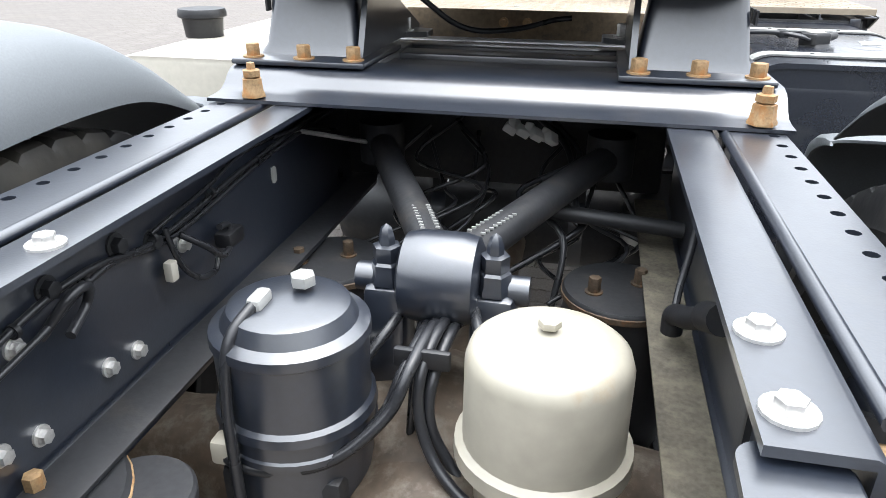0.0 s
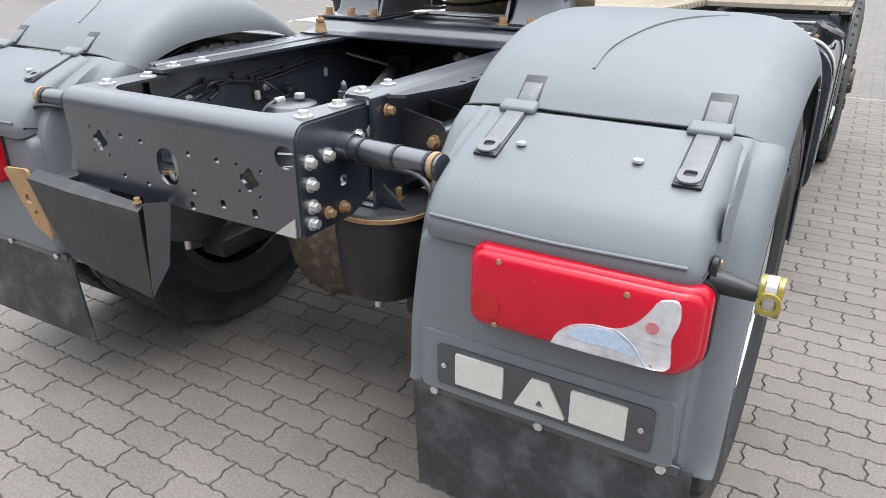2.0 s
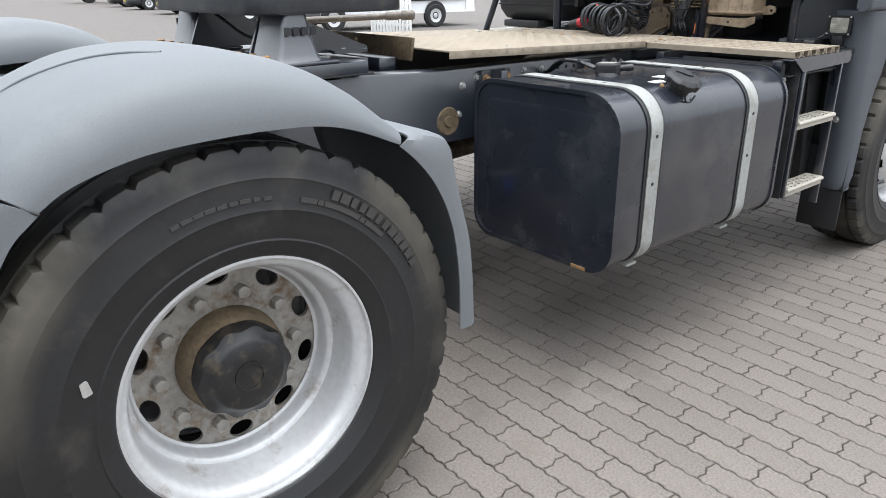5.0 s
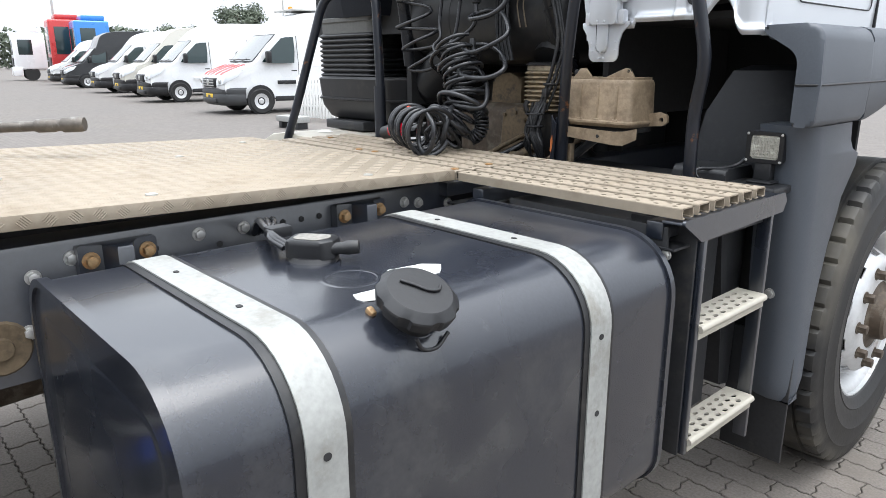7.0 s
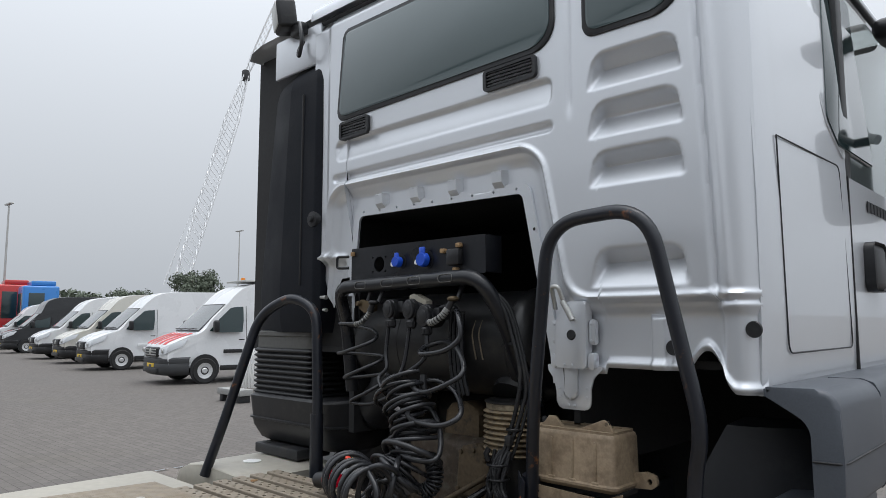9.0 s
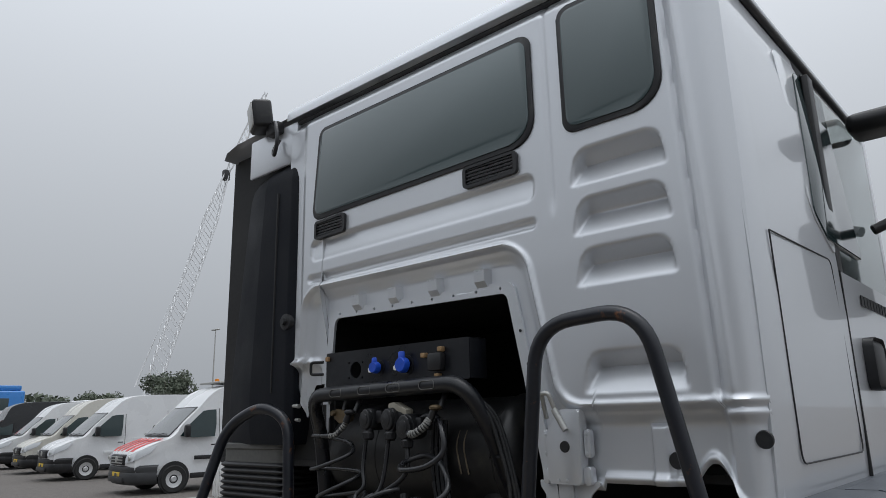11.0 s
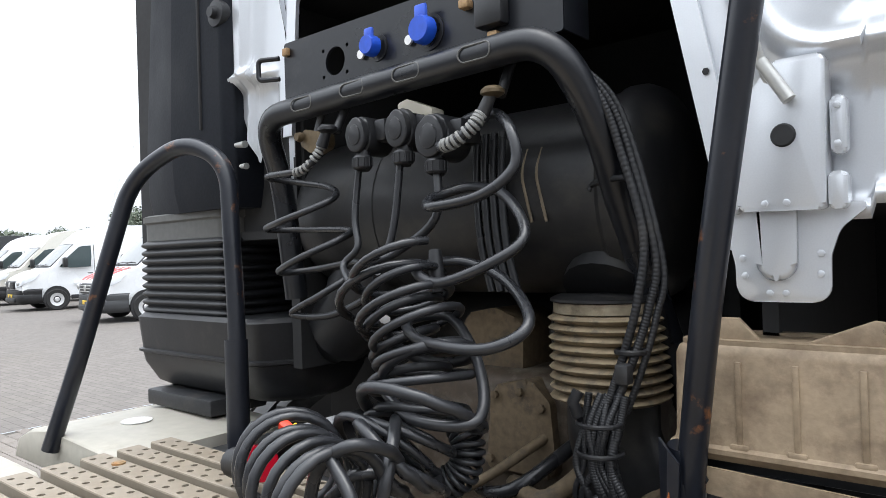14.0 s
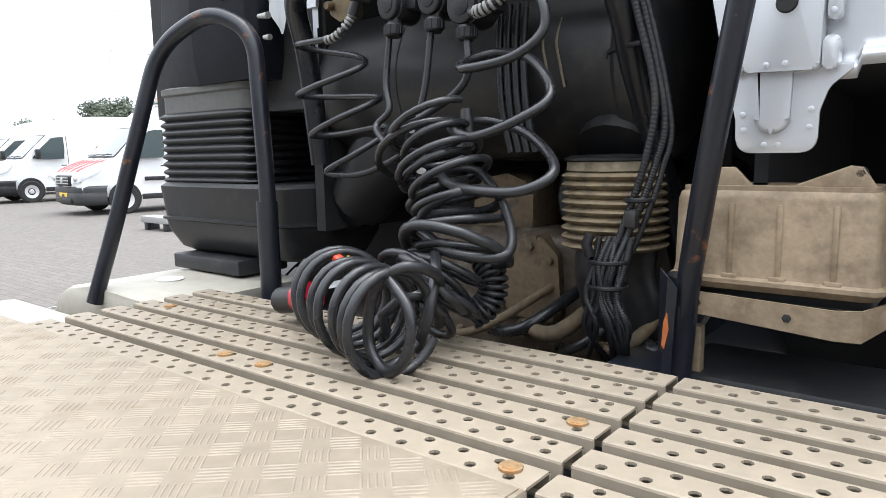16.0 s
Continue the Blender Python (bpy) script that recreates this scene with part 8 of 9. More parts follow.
for y, zb in ((4.8005, 1.213), (4.86, 1.218), (4.95, 1.235), (5.05, 1.258), (5.2, 1.272), (5.35, 1.275), (5.5, 1.25), (5.62, 1.21), (5.72, 1.13), (6.2, 1.12)):
    rows.append([(1.15, y, 1.43), (1.15, y, 1.466), (1.225, y, 1.467), (1.25, y, 1.458), (1.262, y, 1.435), (1.268, y, 1.32), (1.264, y, zb + 0.012), (1.254, y, zb), (1.235, y, zb), (1.228, y, 1.32), (1.22, y, 1.43)])
part("upper_trim", loft(rows, True, True), FAIRING, trim, angle=50)
part("trim_line", tube(bent([(1.209, 4.4405, 1.318), (1.262, 4.4405, 1.319), (1.2685, 4.46, 1.319), (1.2685, 6.2, 1.326)], 0.012), 0.0028, 6), CHASSIS_DULL, trim)
part("top_shelf", bx(1.10, 1.15, 4.50, 6.2, 1.43, 1.462, 0.01), FAIRING, trim)
rows = []
for z, yr, yf in ((1.212, 4.49, 4.79), (1.16, 4.505, 4.80), (1.134, 4.51, 4.826), (1.118, 4.512, 4.874), (1.085, 4.515, 4.868), (1.0, 4.52, 4.79), (0.93, 4.522, 4.765), (0.864, 4.526, 4.735), (0.76, 4.536, 4.71), (0.66, 4.55, 4.69), (0.47, 4.565, 4.685), (0.425, 4.572, 4.66), (0.402, 4.585, 4.61)):
    rows.append([(1.10, yr + 0.03, z), (1.15, yr + 0.012, z), (1.185, yr + 0.004, z), (1.215, yr + 0.010, z), (1.236, yr + 0.032, z), (1.246, yr + 0.065, z), (1.247, yf - 0.02, z), (1.24, yf - 0.003, z), (1.20, yf, z), (1.10, yf, z)])
part("rear_pillar", loft(rows, True, True), FAIRING, trim, angle=50)
part("pillar_wing", prism(rounded([(4.43, 1.09), (4.44, 0.95), (4.50, 0.62), (4.53, 0.42), (4.60, 0.40), (4.60, 1.09)], 0.015), "x", 0.90, 1.06, 0.008), CHASSIS_DULL, trim)
bolts(trim, [(1.178, 4.527, 1.013), (1.172, 4.545, 0.74)], "-y", r=0.01, h=0.008, washer=0.015)
part("mud_skirt", bx(1.05, 1.24, 4.60, 4.612, 0.20, 0.60, 0.004), CHASSIS_DULL, trim)
lampg = group("reverse_lamp", "small square clear work lamp in a black frame")
part("frame", plate(rounded(rect(1.079, 1.179, 1.111, 1.193), 0.008), [rounded(rect(1.091, 1.167, 1.121, 1.184), 0.006)], "y", 4.495, 4.53), BLACK_PLASTIC, lampg)
LAMPGLASS = material("ribbed_lamp_glass", (0.42, 0.41, 0.36), 0.22, 0.2, 0.3, 150, 30, 0.2, clear=0.7)
lens = part("lens", prism(rounded(rect(1.091, 1.167, 1.121, 1.184), 0.006), "y", 4.498, 4.525, 0.004), LAMPGLASS, lampg, "ribbed clear lens")
for k in range(7):
    part("lens_rib", bx(1.094, 1.164, 4.4955, 4.499, 1.127 + 0.0085 * k, 1.130 + 0.0085 * k, 0.0), LAMPGLASS, lens)
for k in range(8):
    part("lens_rib", bx(1.0965 + 0.009 * k, 1.0985 + 0.009 * k, 4.496, 4.499, 1.125, 1.18, 0.0), LAMPGLASS, lens)
part("bracket", bx(1.105, 1.15, 4.50, 4.53, 1.062, 1.112, 0.004), CHASSIS_DULL, lampg)
part("bracket_foot", bx(1.10, 1.165, 4.47, 4.53, 1.058, 1.064, 0.002), CHASSIS_DULL, lampg)
bolts(lampg, [(x, 4.495, z) for x in (1.084, 1.174) for z in (1.116, 1.188)], "-y", r=0.004, h=0.004, washer=0.0)
part("ledge", bx(1.0, 1.20, 4.42, 4.56, 1.035, 1.057, 0.006), CHASSIS_DULL, lampg, "dark ledge under the lamp")
part("cable", tube(smooth_path([(1.085, 4.51, 1.125), (1.06, 4.50, 1.10), (1.03, 4.46, 1.09), (0.99, 4.41, 1.088), (1.0, 4.40, 1.065), (1.06, 4.38, 1.045)]), 0.005, 6), HOSE, lampg)

# ---- hand rails ----
RAILPAINT = material("dark_blue_rail_paint", (0.009, 0.011, 0.017), 0.38, 0, 0.25, 120, 8, 0.1, (0.30, 0.11, 0.03), 0.03, clear=0.15)
h1 = group("hand_rail", "dark painted tubular hand rail beside the catwalk")
part("tube", tube(bent([(0.515, 4.40, 1.05), (0.53, 4.39, 1.16), (0.572, 4.345, 1.38), (0.668, 4.29, 1.852), (0.935, 4.29, 1.866), (1.02, 4.345, 1.37), (0.985, 4.37, 1.25), (0.985, 4.375, 1.06)], 0.10, 8), 0.0172, 14), RAILPAINT, h1)
part("socket", tube([(0.512, 4.405, 1.04), (0.527, 4.392, 1.20)], 0.024, 14), RAILPAINT, h1)
part("foot", bx(0.962, 1.014, 4.354, 4.406, 1.05, 1.066, 0.004), OLD_BOLT, h1, "rusty foot")
part("foot_flap", thicken(loft([[(0.497, 4.385, 1.055), (0.50, 4.375, 1.21)], [(0.508, 4.3655, 1.055), (0.516, 4.362, 1.20)], [(0.522, 4.361, 1.055), (0.528, 4.364, 1.185)]]), 0.003), RAILPAINT, h1)
part("rust_patch", plate([(0.508, 1.10), (0.512, 1.095), (0.518, 1.125), (0.515, 1.15), (0.510, 1.135)], [], "y", 4.358, 4.3605), material("orange_rust", (0.42, 0.12, 0.03), 0.8), h1, "bright orange rust patch")
h2 = group("hand_rail", "dark painted tubular hand rail beside the air intake")
part("tube", tube(bent([(-0.795, 4.155, 1.04), (-0.755, 4.20, 1.22), (-0.662, 4.29, 1.635), (-0.53, 4.345, 1.705), (-0.42, 4.375, 1.65), (-0.395, 4.37, 1.30), (-0.392, 4.365, 1.08)], 0.09, 8), 0.0185, 14), RAILPAINT, h2)
part("socket", tube([(-0.394, 4.366, 1.06), (-0.40, 4.37, 1.28)], 0.0235, 14), RAILPAINT, h2)

# ---- beige cover on the far side ----
cov = group("side_cover", "smooth beige cover with a white oval label")
out = [(-0.50, 0.98), (-0.50, 1.066), (-0.84, 1.072), (-0.95, 1.062), (-1.03, 1.03), (-1.06, 0.98)]
part("shell", prism(out, "y", 4.17, 4.56, 0.008), BEIGE_PLAIN, cov)
part("oval", prism(disc(-0.765, 4.335, 0.035, 20), "z", 1.0715, 1.0735), STICKER, cov)
bolts(cov, [(-0.80, 4.46, 1.072)], "z", r=0.012, h=0.008, washer=0.0, mat=CHASSIS_DULL)
part("far_tank", prism(rounded([(-1.22, 0.46), (-0.62, 0.46), (-0.62, 1.02), (-1.22, 1.02)], 0.1, 6), "y", 2.6, 4.1, 0.01), BEIGE_PLAIN, truck, "beige tank on the far side")
part("far_filler", lathe([(0.0, 1.11), (0.075, 1.11), (0.08, 1.10), (0.08, 1.085), (0.068, 1.08), (0.062, 1.02), (0.0, 1.02)], at=(-1.12, 3.02, 0), n=24), BLACK_PLASTIC, truck, "black filler cap of the far tank")

# ---- the yard behind ----
CREAMY = material("off_white_van_paint", (0.62, 0.60, 0.54), 0.3, 0, 0.05, 20, 1, clear=0.4)
BLACKVAN = material("black_van_paint", (0.015, 0.016, 0.018), 0.2, 0, 0.1, 20, 1, clear=0.6)
BLUETRUCK = material("blue_truck_paint", (0.03, 0.20, 0.55), 0.3, 0, 0.05, 20, 1, clear=0.4)
REDTRUCK = material("red_truck_paint", (0.5, 0.03, 0.03), 0.3, 0, 0.05, 20, 1, clear=0.4)
REDSTRIPE = material("red_hood_stripe", (0.62, 0.05, 0.05), 0.4)
PLATEY = material("yellow_plate", (0.75, 0.5, 0.04), 0.5)
LENSY = material("headlamp_glass", (0.6, 0.62, 0.64), 0.15, 0.2, 0.1, clear=0.6)
VANTYRE = material("van_tyre", (0.02, 0.02, 0.02), 0.8)
VAN_MESH = {}
VANGREY = material("dark_grey_bumper_plastic", (0.045, 0.047, 0.05), 0.5, 0, 0.15)
SCREEN = material("van_windscreen", (0.06, 0.07, 0.072), 0.06, 0, 0.3, 2, 1.2, clear=1.0, coat_rough=0.02)


def van(x, y, paint, label, high=2.62, stripes=False, beacon=False, grille_dark=True, turn=0.0):
    """A delivery van that faces -y; its nearer front wheel stands at x, y."""
    v = thing("van", label, "van", "vans parked in a row", at=(x, y, 0))
    v.rotation_euler = (0, 0, radians(turn))
    side = [(-0.93, 0.42), (-0.99, 0.72), (-0.95, 0.96), (-0.82, 1.09), (-0.48, 1.24), (-0.14, 1.35), (0.24, 1.74), (0.60, 2.08), (0.86, high - 0.36), (1.12, high - 0.17), (1.55, high - 0.05), (2.6, high), (4.75, high - 0.02), (4.92, high - 0.25), (4.95, 0.42)]
    mid = -0.98
    rows = []
    smooth_side = [(q.x, q.y) for q in smooth_path([(a, b, 0) for a, b in side[:-1]], 3)] + [side[-1]]
    def ring(sx):
        out = []
        for a, z in smooth_side:
            lean = 0.16 * smoothstep(1.15, high, z)
            nose = 0.10 * smoothstep(-0.55, -0.95, a)
            xx = mid + sx * (0.98 - lean - nose)
            aa = a + (1 - abs(sx)) * (-0.06 if a < 0.6 and z < high - 0.2 else 0) + (0.05 if abs(sx) > 0.97 and a < 0 else 0)
            out.append((xx, aa, z + (0.025 * (1 - sx * sx) if z > high - 0.2 else 0)))
        return out
    part("body", loft([ring(s) for s in (-1, -0.98, -0.9, -0.5, 0, 0.5, 0.9, 0.98, 1)], False, True), paint, v)
    bend = [(0.008, -0.42), (0.0, -0.62), (-0.05, -0.86), (-0.16, -1.0), (-0.42, -1.06), (-0.98, -1.09)]
    bend += [(2 * mid - bx_, by_) for bx_, by_ in reversed(bend[:-1])]
    shape = lambda k, z: [(mid + (px - mid) * (1 - k * 0.9), py + k, z) for px, py in bend]
    part("bumper", loft([shape(k, z) for z, k in ((0.24, 0.09), (0.29, 0.03), (0.36, 0.0), (0.50, 0.0), (0.54, 0.012), (0.57, 0.0), (0.66, 0.008), (0.70, 0.06))], False, True), VANGREY if stripes else BLACK_PLASTIC, v, "dark plastic front bumper")
    part("air_dam", bx(-1.52, -0.44, -1.10, -1.0, 0.30, 0.42, 0.02), BLACK_PLASTIC, v)
    part("sill", bx(-0.03, 0.012, 0.42, 2.7, 0.33, 0.46, 0.01), BLACK_PLASTIC, v)
    part("rub_strip", bx(-0.02, 0.016, 0.5, 4.6, 0.78, 0.88, 0.01), BLACK_PLASTIC if stripes else paint, v)
    # windscreen and side window follow the body's slope
    zb, zt = 1.40, 2.08
    pane = lambda gx, gz, lift: thicken(loft([[(-1.80 - gx, -0.115 - gz - lift, zb - gz), (-1.40, -0.155 - gz - lift, zb - gz), (-0.98, -0.17 - gz - lift, zb - gz), (-0.56, -0.155 - gz - lift, zb - gz), (-0.16 + gx, -0.115 - gz - lift, zb - gz)], [(-1.72 - gx, 0.58 + gz - lift, zt + gz), (-1.35, 0.54 + gz - lift, zt + gz), (-0.98, 0.525 + gz - lift, zt + gz), (-0.61, 0.54 + gz - lift, zt + gz), (-0.24 + gx, 0.58 + gz - lift, zt + gz)]]), 0.014)
    part("screen_seal", pane(0.03, 0.025, 0.010), BLACK_PLASTIC, v)
    part("windscreen", pane(0.0, 0.0, 0.017), SCREEN, v)
    part("dash_line", tube([(-1.76, -0.17, zb + 0.03), (-0.98, -0.228, zb + 0.03), (-0.20, -0.17, zb + 0.03)], 0.012, 6), BLACK_PLASTIC, v)
    for xw in (-1.35, -0.75):
        part("wiper", tube([(xw, -0.25, zb - 0.02), (xw + 0.42, -0.20, zb + 0.05)], 0.010, 6), BLACK_PLASTIC, v)
    for xa, xb in ((0.003, -0.085),):
        part("side_window", thicken(loft([[(xa - 0.002, 0.10, 1.37), (xa - 0.002, 0.45, 1.33), (xa - 0.002, 1.02, 1.34)], [(xa - 0.032, 0.34, 1.66), (xa - 0.032, 0.6, 1.66), (xa - 0.032, 1.06, 1.66)], [(xb + 0.008, 0.70, 1.99), (xb + 0.008, 0.85, 2.02), (xb + 0.008, 1.06, 2.03)]]), 0.014), GLASS_DARK, v)
    part("door_line", tube([(0.002, 1.14, 0.5), (0.002, 1.14, 1.3), (-0.08, 1.14, 2.05)], 0.008, 5), CHASSIS_DULL, v)
    gr = part("grille", bx(-1.44, -0.52, -1.085, -0.9, 0.70, 0.96, 0.05, 3), BLACK_PLASTIC, v)
    for zg in (0.76, 0.83, 0.90):
        part("bar", bx(-1.40, -0.56, -1.095, -1.08, zg - 0.012, zg + 0.012, 0.004), BLACK_PLASTIC if grille_dark and not stripes else ALU, gr)
    part("badge", lathe([(0.0, -1.105), (0.075, -1.105), (0.085, -1.09), (0.0, -1.09)], "y", at=(-0.98, 0, 0.84), n=18), ALU, v)
    for flip in (0, 1):
        F = lambda q: (2 * mid - q[0], q[1], q[2]) if flip else q
        lamp = [[F(q) for q in r] for r in ([(0.006, -0.60, 0.985), (-0.055, -0.87, 0.86), (-0.10, -0.985, 0.80), (-0.25, -1.03, 0.775), (-0.43, -1.055, 0.765)], [(0.012, -0.52, 1.10), (-0.035, -0.79, 1.02), (-0.085, -0.945, 0.95), (-0.25, -1.02, 0.90), (-0.43, -1.05, 0.87)], [(0.004, -0.46, 1.165), (-0.04, -0.72, 1.115), (-0.10, -0.88, 1.045), (-0.25, -0.96, 0.985), (-0.43, -1.03, 0.93)])]
        h = part("headlamp", thicken(loft(lamp), 0.02), LENSY, v, "clear swept headlamp")
        part("bulb", lathe([(0.0, -1.055), (0.05, -1.05), (0.062, -1.03), (0.0, -1.03)], "y", at=F((-0.24, 0, 0.87)), n=16), ALU, h)
    part("plate_bar", bx(-1.24, -0.72, -1.085, -1.055, 0.44, 0.54, 0.005), PLATEY, v, "plain yellow plate")
    for xm in (0.03, 2 * mid - 0.22):
        part("mirror", bx(xm, xm + 0.19, 0.16, 0.30, 1.34, 1.66, 0.055, 3), BLACK_PLASTIC, v)
    part("slide_rail", bx(-0.01, 0.014, 1.35, 4.5, 1.24, 1.27, 0.004), paint, v)
    for yl in (2.55, 4.6):
        part("door_line", tube([(0.002, yl, 0.5), (0.002, yl, 1.3), (-0.09, yl, 2.15)], 0.006, 5), CHASSIS_DULL, v)
    part("door_handle", bx(0.0, 0.022, 0.92, 1.08, 1.12, 1.15, 0.006), BLACK_PLASTIC, v)
    if stripes:
        hood = lambda q, a, z: (q, a - 0.06 * (1 - abs((q - mid) / 0.98)) - 0.006, z + 0.012)
        for k in range(5):
            q = -1.82 + 0.33 * k
            part("stripe", thicken(loft([[hood(q + d, a, z), hood(q + d + 0.09, a, z), hood(q + d + 0.175, a, z)] for d, a, z in ((0.0, -0.90, 1.02), (0.03, -0.82, 1.09), (0.08, -0.65, 1.168), (0.13, -0.48, 1.24), (0.19, -0.27, 1.312))]), 0.006), REDSTRIPE, v, "red bonnet stripe")
    if beacon:
        part("beacon", lathe([(0.0, high + 0.17), (0.06, high + 0.15), (0.07, high + 0.02), (0.0, high + 0.02)], at=(-0.9, 1.4, 0), n=12), MATS.setdefault("orange", material("orange_beacon", (0.8, 0.25, 0.02), 0.3)), v)
        part("roof_rack", bx(-1.6, -0.3, 1.2, 4.4, high + 0.02, high + 0.07, 0.01), ALU, v)
    for yy in (0.0, 3.45):
        for xx in (-0.075, -1.885):
            w = group("wheel", "van wheel", v)
            w.location = (xx, yy, 0.34)
            key = "van_wheel"
            if key not in VAN_MESH:
                VAN_MESH[key] = (part("tyre", lathe([(0.2, -0.1), (0.31, -0.11), (0.34, -0.08), (0.34, 0.08), (0.31, 0.11), (0.2, 0.1)], "x", n=28), VANTYRE, w), part("hub", lathe([(0.0, 0.10), (0.05, 0.105), (0.08, 0.08), (0.17, 0.09), (0.205, 0.105), (0.205, -0.05), (0.0, -0.05)], "x", n=24), RIM, w))
            else:
                for q in VAN_MESH[key]:
                    again(q, Matrix(), w)
            part("arch", lathe([(0.0, 0.0), (0.39, 0.0), (0.39, 0.02), (0.0, 0.02)], "x", at=(-0.012 if xx > -1 else -1.968, yy, 0.38), n=24), BLACK_PLASTIC, v)
    return v


van(-15.6, 11.87, WHITE, "white delivery van with red-striped bonnet and roof beacon", high=2.72, stripes=True, beacon=True, turn=-6)
van(-22.6, 12.5, WHITE, "white high-roof delivery van with black bumper", high=2.7, turn=-6)
van(-27.3, 13.2, CREAMY, "off-white delivery van parked in the row", high=2.75, turn=-6)
van(-31.8, 13.6, WHITE, "white delivery van parked in the row", high=2.75, turn=-6)
van(-39.5, 14.3, BLACKVAN, "black long delivery van parked in the row", high=3.0, turn=-6)
van(-46.0, 15.2, WHITE, "white delivery van parked in the row", high=2.75, turn=-6)


def lorry_cab(x, y, paint, name, label, high, turn):
    v = thing("lorry", label, "lorry", "", at=(x, y, 0))
    v.rotation_euler = (0, 0, radians(turn))
    part("cab", bx(-2.4, 0, 0, 2.2, 0.8, high, 0.14, 3), paint, v)
    part("windscreen", bx(-2.2, -0.2, -0.02, 0.03, 1.9, high - 0.5, 0.03), GLASS_DARK, v)
    part("side_window", bx(-0.02, 0.02, 0.35, 1.3, 1.9, high - 0.5, 0.02), GLASS_DARK, v)
    part("bumper", bx(-2.45, 0.05, -0.12, 0.5, 0.35, 1.0, 0.06), paint, v)
    part("grille", bx(-2.0, -0.4, -0.05, 0.0, 1.05, 1.7, 0.02), BLACK_PLASTIC, v)
    part("roof_spoiler", bx(-2.2, -0.2, 0.5, 2.0, high, high + 0.35, 0.1), paint, v)
    part("chassis", bx(-1.7, -0.7, 2.2, 6.0, 0.7, 1.0, 0.03), CHASSIS_DULL, v)
    for yy in (1.1, 4.5):
        part("wheel", lathe([(0.0, -0.14), (0.5, -0.14), (0.52, 0.0), (0.5, 0.14), (0.0, 0.14)], "x", at=(-0.18, yy, 0.52), n=24), VANTYRE, v)
        part("wheel", lathe([(0.0, -0.14), (0.5, -0.14), (0.52, 0.0), (0.5, 0.14), (0.0, 0.14)], "x", at=(-2.22, yy, 0.52), n=24), VANTYRE, v)
    return v
lorry_cab(-51.0, 17.1, BLUETRUCK, "lorry", "blue lorry parked beyond the vans", 4.1, -8)
lorry_cab(-54.6, 16.4, REDTRUCK, "lorry", "red lorry parked beside the blue one", 4.3, -8)
lorry_cab(-59.5, 15.0, WHITE, "lorry", "white lorry parked at the end of the row", 3.5, -8)

# low white fence and a grey block near the vans
fence = thing("fence", "low white picket fence panel on the paving", "fence", at=(-13.5, 11.75, 0))
for k in range(12):
    part("picket", bx(0.14 * k, 0.14 * k + 0.07, -0.02, 0.02, 0.06, 1.0, 0.006), STICKER, fence)
for z in (0.3, 0.8):
    part("rail", bx(0, 1.62, 0.02, 0.05, z, z + 0.06, 0.005), STICKER, fence)
for x in (0.0, 1.6):
    part("post", bx(x - 0.03, x + 0.03, 0.05, 0.11, 0, 1.05, 0.005), STICKER, fence)
blockg = thing("kerb_block", "grey concrete bench block standing on the paving", "block", at=(-11.3, 10.3, 0))
part("slab", bx(-0.45, 0.45, -0.15, 0.15, 0.14, 0.26, 0.01), material("grey_concrete_block", (0.3, 0.3, 0.29), 0.85), blockg)
for x in (-0.33, 0.33):
    part("leg", bx(x - 0.06, x + 0.06, -0.12, 0.12, 0.0, 0.14, 0.005), CHASSIS_DULL, blockg)

# crane in the distance
crane = thing("crane", "pale lattice-boom crane far behind the yard", "crane", at=(-80.0, 40.4, 0))
# colour lightened to stand for the haze over the distance
CRANEP = material("hazy_crane_paint", (0.80, 0.81, 0.82), 0.8)
def lattice(a, b, wide, bars, r, taper):
    """A square lattice girder from a to b."""
    a, b = Vector(a), Vector(b)
    d = (b - a).normalized()
    u = d.cross(Vector((0, 0, 1))).normalized()
    w = d.cross(u)
    bm = bmesh.new()
    width = lambda t: wide * (taper + (1 - taper) * min(1, 5 * t, 5 * (1 - t)))
    for su, sw in ((1, 1), (1, -1), (-1, 1), (-1, -1)):
        tube([a.lerp(b, t) + (u * su + w * sw) * width(t) for t in (0, 0.1, 0.2, 0.5, 0.8, 0.9, 1)], r, 5, bm)
    for k in range(bars):
        t0, t1 = k / bars, (k + 1) / bars
        for (su, sw), (tu, tw) in (((1, 1), (1, -1)), ((-1, 1), (-1, -1)), ((1, 1), (-1, 1)), ((1, -1), (-1, -1))):
            tube([a.lerp(b, t0) + (u * su + w * sw) * width(t0), a.lerp(b, t1) + (u * tu + w * tw) * width(t1)], 0.6 * r, 4, bm)
    return bm
part("boom", lattice((0.1, 0.3, 2.5), (2.4, 8.2, 33.7), 0.8, 26, 0.075, 0.35), CRANEP, crane, smooth=False)
part("jib", lattice((2.4, 8.2, 33.7), (4.7, 12.3, 46.3), 0.4, 16, 0.06, 0.4), CRANEP, crane, smooth=False)
part("head", bx(2.0, 2.8, 7.8, 8.6, 33.0, 34.4, 0.1), CHASSIS_DULL, crane)
part("gantry", tube([(0.9, 0.95, 11.7), (-0.2, -0.45, 6.1)], 0.08, 5), CRANEP, crane)
part("pendant", tube([(0.9, 0.95, 11.7), (2.2, 7.6, 31.0)], 0.04, 4), CRANEP, crane)
part("house", bx(-4.5, 1.0, -6.5, 1.0, 1.2, 4.5, 0.2), CRANEP, crane)
part("crawler", bx(-4.5, 1.0, -6.0, 1.5, 0.0, 1.2, 0.3), CHASSIS_DULL, crane)

